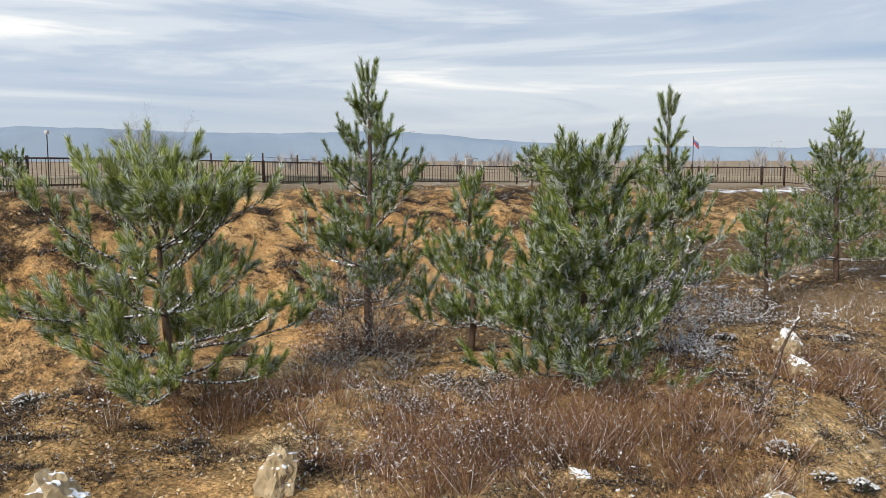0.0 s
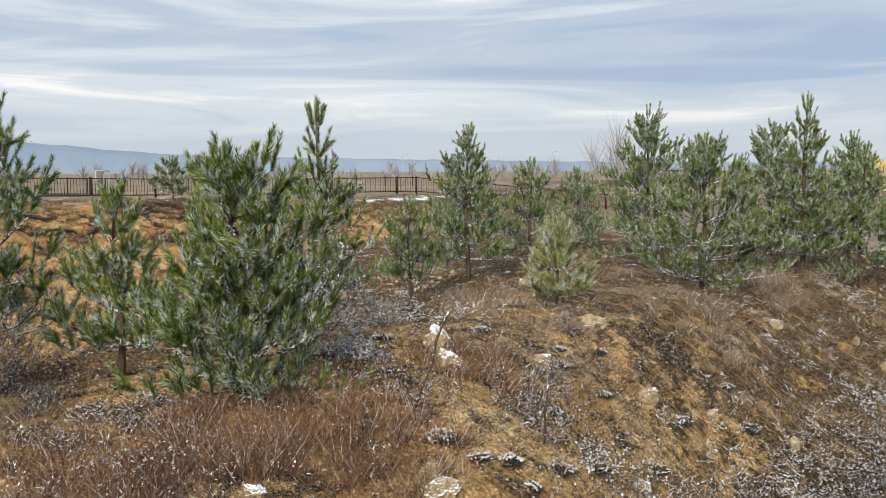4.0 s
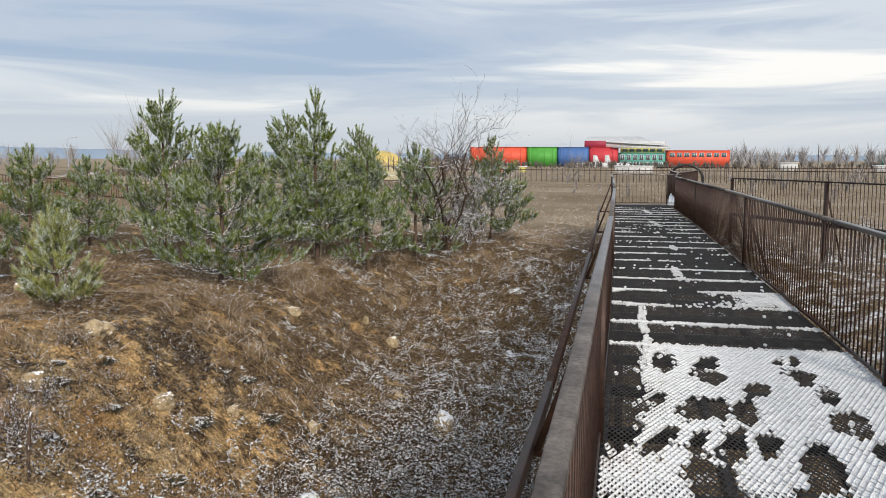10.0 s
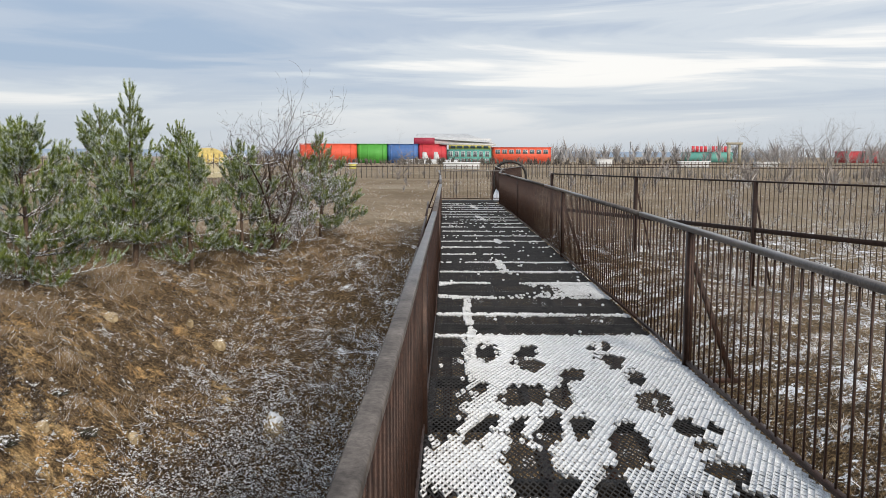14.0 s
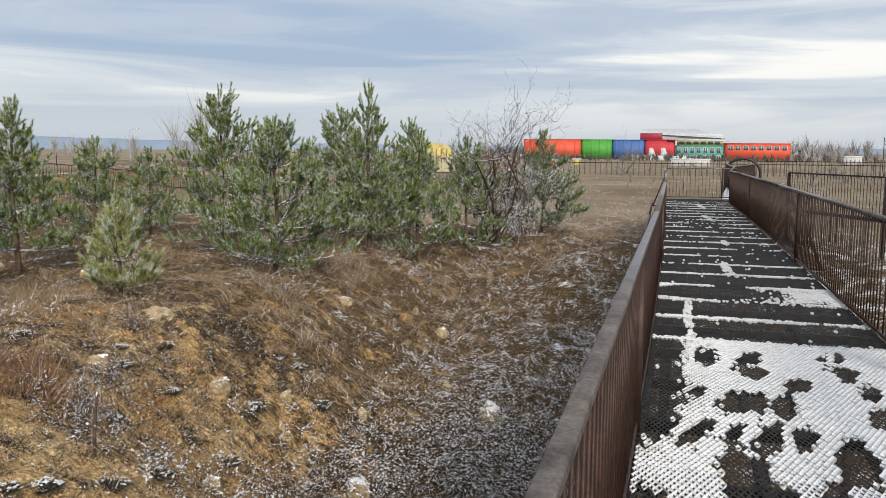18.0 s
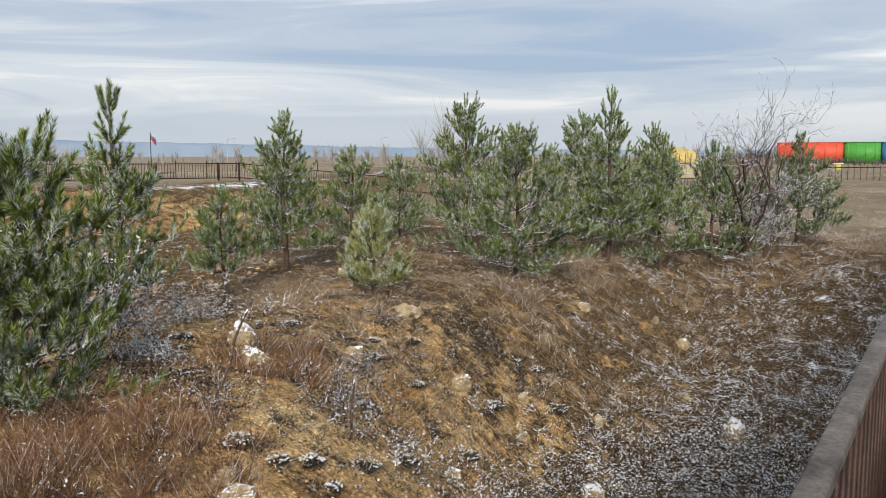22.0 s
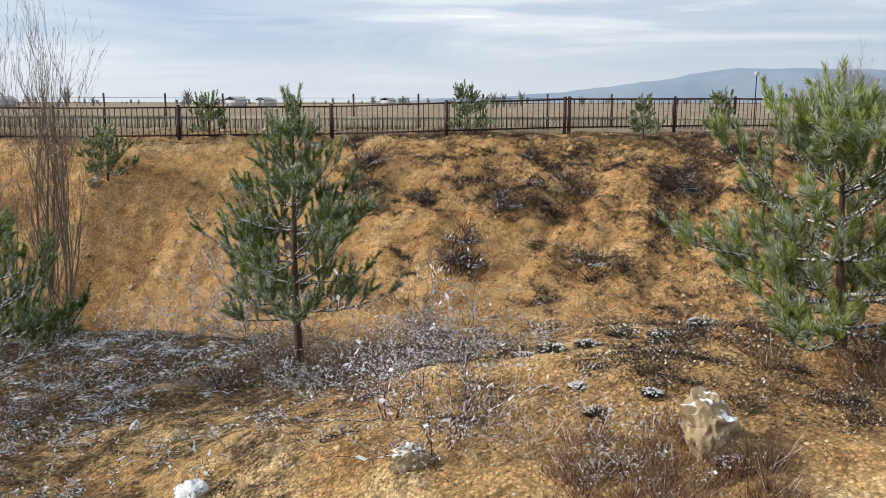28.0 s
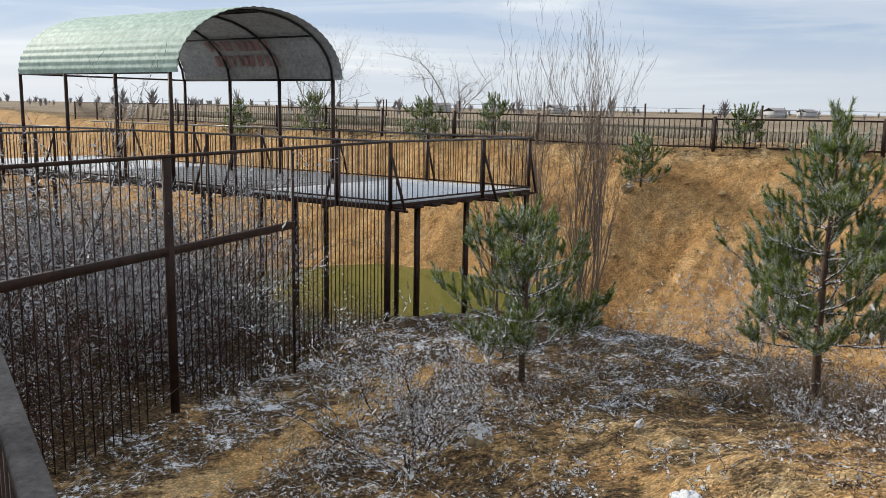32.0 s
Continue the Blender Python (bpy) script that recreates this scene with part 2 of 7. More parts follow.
def ground_mat():
    """Ochre gravel, brown litter and thin snow; where each lies is carried by the sheet's own attributes."""
    m, n, l, b = material("ground_soil", 0.95)
    b.inputs["Specular IOR Level"].default_value = 0.1
    geo = n.new("ShaderNodeNewGeometry")

    def noise_at(scale, detail=6.0, rough=0.6):
        z = node(n, "ShaderNodeTexNoise", Scale=scale, Detail=detail, Roughness=rough)
        l.new(geo.outputs["Position"], z.inputs["Vector"])
        return z.outputs["Fac"]

    def attr(name):
        a = n.new("ShaderNodeAttribute")
        a.attribute_name = name
        return a.outputs["Fac"]

    def mix(fac, a, c, mode="MIX"):
        x = n.new("ShaderNodeMixRGB")
        x.blend_type = mode
        for sock, value in zip(x.inputs, (fac, a, c)):
            if isinstance(value, (tuple, float, int)):
                sock.default_value = value if not isinstance(value, tuple) else (*value, 1)
            else:
                l.new(value, sock)
        return x.outputs[0]

    def masked(weight, noise_out, gain, lo, hi):
        """weight plus noise, cut to a ragged edge"""
        a = n.new("ShaderNodeMath")
        a.operation = "MULTIPLY_ADD"
        a.inputs[1].default_value = gain
        l.new(noise_out, a.inputs[0])
        l.new(weight, a.inputs[2])
        half = n.new("ShaderNodeMath")
        half.operation = "MULTIPLY"
        half.inputs[1].default_value = 0.5
        l.new(a.outputs[0], half.inputs[0])
        r = ramp(n, [(lo / 2, (0,)), (hi / 2, (1,))])
        l.new(half.outputs[0], r.inputs[0])
        return r.outputs[0]

    vor = node(n, "ShaderNodeTexVoronoi", Scale=34.0)
    l.new(geo.outputs["Position"], vor.inputs["Vector"])
    hue = ramp(n, [(0.3, (0.38, 0.215, 0.09)), (0.5, (0.57, 0.365, 0.165)), (0.7, (0.72, 0.54, 0.30))])
    l.new(noise_at(1.1), hue.inputs[0])
    peb = ramp(n, [(0.0, (0.5,)), (0.5, (1.0,)), (1.0, (1.45,))])
    sepc = n.new("ShaderNodeSeparateColor")
    l.new(vor.outputs["Color"], sepc.inputs[0])
    l.new(sepc.outputs[0], peb.inputs[0])
    gapr = ramp(n, [(0.25, (1.08,)), (0.62, (0.5,))])
    l.new(vor.outputs["Distance"], gapr.inputs[0])
    clod = ramp(n, [(0.36, (0.5,)), (0.5, (1.0,)), (0.66, (1.3,))])
    l.new(noise_at(3.4, 9.0, 0.72), clod.inputs[0])
    soil = mix(masked(attr("orange"), noise_at(0.7), 0.5, 0.7, 1.2), hue.outputs[0], mix(0.55, (0.58, 0.32, 0.125), hue.outputs[0]))
    soil = mix(0.8, soil, peb.outputs[0], "MULTIPLY")
    soil = mix(0.6, soil, gapr.outputs[0], "MULTIPLY")
    soil = mix(0.85, soil, clod.outputs[0], "MULTIPLY")
    lit = ramp(n, [(0.40, (0.016, 0.011, 0.008)), (0.5, (0.08, 0.053, 0.029)), (0.58, (0.22, 0.15, 0.078)), (0.68, (0.46, 0.34, 0.19))])
    l.new(noise_at(19.0, 9.0, 0.8), lit.inputs[0])
    patch = mix(0.4, noise_at(1.5, 9.0, 0.78), noise_at(7.0, 8.0, 0.8))
    last = mix(masked(attr("litter"), patch, 1.0, 0.985, 1.05), soil, lit.outputs[0])
    far = ramp(n, [(0.35, (0.20, 0.15, 0.10)), (0.55, (0.30, 0.24, 0.17)), (0.7, (0.40, 0.35, 0.28))])
    l.new(noise_at(0.09, 9.0, 0.7), far.inputs[0])
    red = mix(attr("field"), last, mix(0.7, far.outputs[0], clod.outputs[0], "MULTIPLY"))
    snow = mix(masked(attr("snow"), mix(0.62, noise_at(2.0, 6.0, 0.6), noise_at(15.0, 8.0, 0.8)), 1.0, 1.035, 1.06), red, (0.82, 0.85, 0.9))
    l.new(snow, b.inputs["Base Color"])
    bp = node(n, "ShaderNodeBump", Strength=0.8, Distance=0.05)
    hb = n.new("ShaderNodeMath")
    hb.operation = "MULTIPLY_ADD"
    hb.inputs[1].default_value = -0.5
    l.new(vor.outputs["Distance"], hb.inputs[0])
    l.new(noise_at(14.0, 6.0, 0.7), hb.inputs[2])
    l.new(hb.outputs[0], bp.inputs["Height"])
    b2 = node(n, "ShaderNodeBump", Strength=0.6, Distance=0.2)
    l.new(noise_at(2.4, 9.0, 0.65), b2.inputs["Height"])
    l.new(bp.outputs[0], b2.inputs["Normal"])
    l.new(b2.outputs[0], b.inputs["Normal"])
    return m


def haze_mat(name, col, col2, scale):
    return mixed(name, col, col2, scale, rough=1.0)


GROUND = ground_mat()
RUST = mixed("rusty_brown_paint", (0.024, 0.014, 0.011), (0.055, 0.029, 0.021), 9.0, rough=0.5, metal=0.3, bump=0.25, fine=90.0)
RAIL = mixed("worn_dark_rail", (0.07, 0.062, 0.058), (0.17, 0.15, 0.138), 6.0, rough=0.3, metal=0.25, bump=0.15, fine=60.0)
BLACK = mixed("wet_dark_steel", (0.018, 0.017, 0.017), (0.05, 0.046, 0.043), 12.0, rough=0.38, metal=0.5, bump=0.2, fine=70.0)
SNOW = mixed("thin_snow", (0.56, 0.575, 0.60), (0.72, 0.735, 0.755), 20.0, rough=0.7, bump=0.3, fine=160.0)
ROCK = frosted("pale_limestone", (0.20, 0.15, 0.085), (0.46, 0.37, 0.235), 11.0, frost=0.0)
ROCK_CAP = frosted("snow_capped_limestone", (0.22, 0.165, 0.095), (0.50, 0.405, 0.26), 11.0, frost=0.30)
ROCK_SNOWY = frosted("snowy_limestone", (0.22, 0.165, 0.095), (0.50, 0.405, 0.26), 11.0, frost=0.42)
BARK = frosted("pine_bark", (0.05, 0.034, 0.025), (0.12, 0.08, 0.056), 25.0, frost=0.1)
TWIG = speckled("frosted_twigs", (0.02, 0.014, 0.011), (0.085, 0.058, 0.045), 34.0, 0.56)
WHITE_TWIG = speckled("snowy_twigs", (0.022, 0.015, 0.012), (0.085, 0.058, 0.046), 26.0, 0.50)
LIMB = speckled("pine_limbs", (0.028, 0.02, 0.015), (0.11, 0.078, 0.056), 30.0, 0.552)
TWIG_RED = speckled("frosted_reddish_twigs", (0.05, 0.02, 0.016), (0.16, 0.085, 0.065), 34.0, 0.56)
PALE_TWIG = frosted("pale_poplar_bark", (0.13, 0.10, 0.08), (0.28, 0.22, 0.17), 20.0, frost=0.15)
NEEDLE = island_mat("pine_needles", [(0.0, (0.026, 0.046, 0.010)), (0.4, (0.12, 0.17, 0.034)), (0.75, (0.29, 0.355, 0.085)), (1.0, (0.56, 0.60, 0.23))], 0.40, 2.0, (9.0, 0.765), 0.33)
# older needles, duller by nature, darkened further to paint in the crown's inner shade
OLD_SHADE_NEEDLE = island_mat("old_pine_needles_inner_shade", [(0.0, (0.020, 0.034, 0.012)), (0.4, (0.065, 0.10, 0.032)), (0.8, (0.15, 0.20, 0.075)), (1.0, (0.40, 0.45, 0.24))], 0.45, 2.0, (9.0, 0.66), 0.25)
NEEDLE_LIGHT = island_mat("light_pine_needles", [(0.0, (0.07, 0.095, 0.022)), (0.35, (0.23, 0.285, 0.065)), (0.7, (0.44, 0.49, 0.15)), (1.0, (0.66, 0.69, 0.33))], 0.40, 2.0, (9.0, 0.76), 0.36)
NEEDLE_PALE = island_mat("yellowish_pine_needles", [(0.0, (0.14, 0.16, 0.05)), (0.5, (0.33, 0.35, 0.12)), (1.0, (0.52, 0.52, 0.22))], 0.5, 2.0, (7.0, 0.76), 0.3)
STRAW = island_mat("dry_straw", [(0.0, (0.10, 0.065, 0.035)), (0.5, (0.23, 0.155, 0.085)), (0.9, (0.42, 0.31, 0.19)), (0.93, (0.7, 0.7, 0.7)), (1, (0.8, 0.82, 0.85))], 0.85, 0.8)
RED_STRAW = island_mat("russet_grass", [(0.0, (0.06, 0.028, 0.016)), (0.5, (0.18, 0.092, 0.048)), (0.92, (0.38, 0.24, 0.13)), (0.94, (0.7, 0.66, 0.66)), (1, (0.8, 0.8, 0.82))], 0.85, 0.9)
FROST_WEED = island_mat("frosted_weeds", [(0.0, (0.025, 0.019, 0.014)), (0.45, (0.085, 0.06, 0.042)), (0.74, (0.2, 0.15, 0.10)), (0.78, (0.62, 0.63, 0.66)), (1, (0.86, 0.88, 0.92))], 0.85, 0.7)
BROWN_BRUSH = island_mat("dead_brown_brush", [(0.0, (0.03, 0.02, 0.014)), (0.6, (0.085, 0.055, 0.036)), (1, (0.18, 0.125, 0.08))], 0.9)
MAT_HERB = island_mat("dark_matted_herbs", [(0.0, (0.008, 0.007, 0.006)), (0.6, (0.035, 0.025, 0.019)), (0.9, (0.11, 0.08, 0.055)), (0.96, (0.35, 0.33, 0.31)), (1, (0.6, 0.6, 0.6))], 0.9)
FAR_BARK = mixed("far_bark", (0.15, 0.13, 0.12), (0.25, 0.225, 0.205), 2.0, rough=0.95)
DARK_TWIG = frosted("dark_bank_twigs", (0.035, 0.024, 0.018), (0.09, 0.06, 0.042), 12.0, frost=0.08)
DARK_STEM = island_mat("dark_herb_stems", [(0.0, (0.02, 0.018, 0.014)), (0.6, (0.06, 0.05, 0.04)), (0.9, (0.08, 0.10, 0.06)), (0.93, (0.6, 0.62, 0.65)), (1, (0.8, 0.82, 0.85))], 0.85)
FIELD_STRAW = island_mat("field_straw", [(0.0, (0.16, 0.115, 0.075)), (0.5, (0.28, 0.215, 0.145)), (0.8, (0.42, 0.34, 0.25)), (0.85, (0.66, 0.66, 0.66)), (1, (0.8, 0.8, 0.82))], 0.9, 0.4)
PINK_FROST = island_mat("pale_frosted_stalks", [(0.0, (0.07, 0.035, 0.026)), (0.45, (0.20, 0.115, 0.085)), (0.62, (0.34, 0.24, 0.19)), (0.68, (0.62, 0.55, 0.53)), (1, (0.82, 0.80, 0.80))], 0.85, 0.6)
RED_FROST = island_mat("reddish_frosted_brush", [(0.0, (0.035, 0.018, 0.016)), (0.5, (0.10, 0.05, 0.042)), (0.8, (0.17, 0.10, 0.08)), (0.84, (0.6, 0.6, 0.62)), (1, (0.82, 0.84, 0.88))], 0.85, 0.5)
# far twigs lightened to grey in the colour itself, as haze would do
WOODS = island_mat("haze_tinted_twigs", [(0.0, (0.22, 0.21, 0.215)), (0.6, (0.30, 0.29, 0.29)), (1, (0.40, 0.40, 0.41))], 1.0, 0.02)
HEDGE = island_mat("dark_hedge_twigs", [(0.0, (0.07, 0.06, 0.052)), (0.6, (0.13, 0.115, 0.10)), (1, (0.22, 0.20, 0.185))], 1.0, 0.05)
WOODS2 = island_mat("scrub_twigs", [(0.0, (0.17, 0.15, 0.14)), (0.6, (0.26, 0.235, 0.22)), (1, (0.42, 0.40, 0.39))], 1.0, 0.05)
OLD_WOOD = mixed("weathered_slats", (0.06, 0.052, 0.046), (0.13, 0.115, 0.10), 0.8, rough=0.9)
DARK_SPRIG = island_mat("dark_brush_stems", [(0.0, (0.012, 0.009, 0.008)), (0.6, (0.05, 0.034, 0.026)), (0.93, (0.13, 0.09, 0.06)), (1, (0.28, 0.2, 0.13))], 0.85, 0.8)
RED_SPRIG = island_mat("red_brown_brush_stems", [(0.0, (0.016, 0.008, 0.007)), (0.6, (0.065, 0.03, 0.026)), (1, (0.16, 0.085, 0.07))], 0.85, 0.8)
TAN_SPRIG = island_mat("tan_weed_stems", [(0.0, (0.05, 0.03, 0.018)), (0.6, (0.17, 0.11, 0.062)), (1, (0.36, 0.26, 0.15))], 0.85, 0.8)
PEBBLE = island_mat("ochre_pebbles", [(0.0, (0.26, 0.15, 0.065)), (0.5, (0.44, 0.29, 0.13)), (1.0, (0.60, 0.46, 0.28))], 0.9)


# ---- mesh helpers ----
def mesh_from(name, verts, faces, mat, smooth=False):
    """A mesh from arrays; faces is one array of triangles or quads, or a list."""
    me = bpy.data.meshes.new(name)
    verts = np.asarray(verts, dtype=np.float32)
    faces = np.asarray(faces, dtype=np.int32)
    k = faces.shape[1]
    me.vertices.add(len(verts))
    me.vertices.foreach_set("co", verts.ravel())
    me.loops.add(faces.size)
    me.loops.foreach_set("vertex_index", faces.ravel())
    me.polygons.add(len(faces))
    me.polygons.foreach_set("loop_start", np.arange(0, faces.size, k, dtype=np.int32))
    if smooth:
        me.polygons.foreach_set("use_smooth", np.ones(len(faces), dtype=bool))
    me.update(calc_edges=True)
    me.validate()
    me.materials.append(mat)
    return me


def part(name, me, parent=None, label="", m=None):
    ob = new(name, me)
    if parent is not None:
        ob.parent = parent
    if m is not None:
        ob.matrix_basis = m
    if label:
        ob["label"] = label
    return ob


def thing(name, m, label, category, group="", kind=""):
    ob = new(name)
    ob.empty_display_size = 0.1
    ob.matrix_basis = m
    return tagged(ob, label, category, group, kind)


class Solid:
    """Collects boxes, beams and tapered tubes into one quad mesh."""

    def __init__(self):
        self.v, self.f, self.n = [], [], 0

    def add(self, v, f):
        self.v.append(np.asarray(v, float))
        self.f.append(np.asarray(f, int) + self.n)
        self.n += len(v)

    def box(self, lo, hi, bevel=0.0):
        self.beam(((lo[0] + hi[0]) / 2, (lo[1] + hi[1]) / 2, lo[2]), ((lo[0] + hi[0]) / 2, (lo[1] + hi[1]) / 2, hi[2]),
                  hi[0] - lo[0], hi[1] - lo[1], bevel, side=(1, 0, 0))
        return self

    def beam(self, a, b, w, h, bevel=0.0, side=None):
        """A bar from a to b, w wide and h deep, with chamfered long edges."""
        a, b = np.array(a, float), np.array(b, float)
        d = (b - a) / max(np.linalg.norm(b - a), 1e-9)
        s = np.array(side if side is not None else np.cross(d, (0, 0, 1)), float)
        if np.linalg.norm(s) < 1e-6:
            s = np.array((1.0, 0, 0))
        s /= np.linalg.norm(s)
        u = np.cross(s, d)
        c = bevel if bevel else min(w, h) * 0.08
        x, y = w / 2, h / 2
        ring = [(x, y - c), (x - c, y), (-x + c, y), (-x, y - c), (-x, -y + c), (-x + c, -y), (x - c, -y), (x, -y + c)]
        v = [p + s * i + u * j for p in (a, b) for i, j in ring]
        f = [(i, (i + 1) % 8, 8 + (i + 1) % 8, 8 + i) for i in range(8)]
        f += [(0, 7, 6, 5), (0, 5, 4, 1), (1, 4, 3, 2), (8, 9, 12, 13), (8, 13, 14, 15), (9, 10, 11, 12)]
        self.add(v, f)
        return self

    def tube(self, pts, radii, sides=6):
        pts = np.asarray(pts, float)
        radii = np.broadcast_to(radii, len(pts))
        d = np.gradient(pts, axis=0)
        d /= np.linalg.norm(d, axis=1)[:, None] + 1e-9
        ref = np.array((0.31, 0.95, 0.05)) if abs(d[0][1]) < 0.9 else np.array((1.0, 0, 0))
        s = np.cross(d, ref)
        s /= np.linalg.norm(s, axis=1)[:, None] + 1e-9
        u = np.cross(d, s)
        a = np.arange(sides) * 2 * np.pi / sides
        v = pts[:, None] + radii[:, None, None] * (s[:, None] * np.cos(a)[None, :, None] + u[:, None] * np.sin(a)[None, :, None])
        k, f = len(pts), []
        for i in range(k - 1):
            for j in range(sides):
                f.append((i * sides + j, i * sides + (j + 1) % sides, (i + 1) * sides + (j + 1) % sides, (i + 1) * sides + j))
        if sides == 6:
            f += [(5, 4, 3, 2), (5, 2, 1, 0)]
            o = (k - 1) * 6
            f += [(o, o + 1, o + 2, o + 3), (o, o + 3, o + 4, o + 5)]
        if sides == 4:
            f += [(3, 2, 1, 0), ((k - 1) * 4, (k - 1) * 4 + 1, (k - 1) * 4 + 2, (k - 1) * 4 + 3)]
        self.add(v.reshape(-1, 3), f)
        return self

    def mesh(self, name, mat, smooth=False):
        return mesh_from(name, np.concatenate(self.v), np.concatenate(self.f), mat, smooth)


def prisms(a, b, ra, rb):
    """Three-sided twigs for arrays of segments: vertices and quads."""
    a, b = np.asarray(a, float), np.asarray(b, float)
    d = b - a
    d /= np.linalg.norm(d, axis=1)[:, None] + 1e-9
    s = np.cross(d, np.where(np.abs(d[:, 2:3]) < 0.9, np.array((0, 0, 1.0)), np.array((1.0, 0, 0))))
    s /= np.linalg.norm(s, axis=1)[:, None] + 1e-9
    u = np.cross(s, d)
    ang = np.array((90, 210, 330)) * np.pi / 180
    ring = s[:, None] * np.cos(ang)[None, :, None] + u[:, None] * np.sin(ang)[None, :, None]
    v = np.concatenate([a[:, None] + ring * np.asarray(ra)[:, None, None], b[:, None] + ring * np.asarray(rb)[:, None, None]], 1)
    o = np.arange(len(a))[:, None, None] * 6
    f = o + np.array([(0, 1, 4, 3), (1, 2, 5, 4), (2, 0, 3, 5)])[None]
    return v.reshape(-1, 3), f.reshape(-1, 4)


def blades(root, tip, width, rng):
    """One thin triangle a blade."""
    d = tip - root
    s = np.cross(d, rng.normal(size=d.shape))
    s /= np.linalg.norm(s, axis=1)[:, None] + 1e-9
    w = np.broadcast_to(width, len(root))[:, None] / 2
    v = np.stack([root - s * w, root + s * w, tip], 1).reshape(-1, 3)
    return v, np.arange(len(v)).reshape(-1, 3)


def smooth(x, a, b):
    t = np.clip((np.asarray(x, float) - a) / (b - a), 0, 1)
    return t * t * (3 - 2 * t)


def wobble(x, y, seed=0):
    """Cheap rolling noise from a few sine waves, about -1 to 1."""
    r = np.random.RandomState(seed)
    z = 0 * np.asarray(x, float)
    for k in range(7):
        a, ph, fr = r.uniform(0, 6.28), r.uniform(0, 6.28), r.uniform(0.6, 1.7)
        z = z + np.sin((x * np.cos(a) + y * np.sin(a)) * fr + ph) / 3.2
    return z


# ---- ground ----
RIM_Y, RIM_X = (-60, -40, -30, -21, -14, -6, 13, 45, 90), (-8, -12, -14.5, -17.6, -21.9, -24.4, -28, -36, -60)


def ground_z(x, y):
    """Height of the ground over the walkway's deck level: plain, quarry pit, its west bank, the mound and the hollow beside the walkway."""
    x, y = np.asarray(x, float), np.asarray(y, float)
    plain = -1.15 - 0.5 * smooth(np.hypot(x, y), 60, 200)
    north = smooth(y, 3.0, 13.0)
    floor = -2.1 * (1 - north) - 0.62 * north
    pit = -1.5 * smooth(-x, 9.5, 14.5) * (1 - smooth(y, 0, 12)) - 1.6 * smooth(-y, 13.0, 17.0) * smooth(-x, 3.0, 6.5)
    mound = np.exp(-((x + 6.2) / 3.9) ** 2 - ((y - 1.6) / 5.8) ** 2) * 3.0
    spur = np.exp(-((x + 7.6) / 2.6) ** 2 - ((y - 8.5) / 4.0) ** 2) * 0.45
    inside = floor + pit + mound + spur
    inside = -0.27 - np.log1p(np.exp(np.clip((-0.27 - inside) * 3.0, -30, 30))) / 3.0
    hollow = smooth(x, -6.8, -3.0) * (1 - smooth(x, 2.5, 6.5)) * smooth(y, 3.5, 8.5) * (1 - smooth(y, 14.0, 24.0))
    inside = inside - 1.7 * hollow
    east = smooth(x, 1.0, 7.0)
    far_north = smooth(y, 22, 34)
    inside = inside * (1 - east) + (-1.25) * east
    inside = inside * (1 - far_north) + plain * far_north
    rim = np.interp(y, RIM_Y, RIM_X)
    s = x - rim
    top = 0.62 - 1.3 * smooth(-s, 6, 40) - 0.6 * smooth(-s, 40, 200) - 0.45 * smooth(y, 10, 30)
    bank = smooth(s, -1.2, 8.0 - 2.2 * smooth(-y, 6, 16)) ** 0.9
    z = top * (1 - bank) + inside * bank
    near = 1 - smooth(np.hypot(x + 6, y), 35, 60)
    rough = 0.10 * wobble(x * 0.9, y * 0.9, 3) + 0.055 * wobble(x * 2.6, y * 2.6, 5) + 0.03 * wobble(x * 7, y * 7, 8) + 0.014 * wobble(x * 15, y * 15, 9)
    slope = bank * (1 - bank) * 4
    gully = slope * (0.20 * wobble(x * 0.35, y * 1.7, 11) + 0.12 * wobble(x * 1.6, y * 4.2, 12) + 0.07 * wobble(x * 6, y * 9, 13))
    return z + near * (rough + gully)


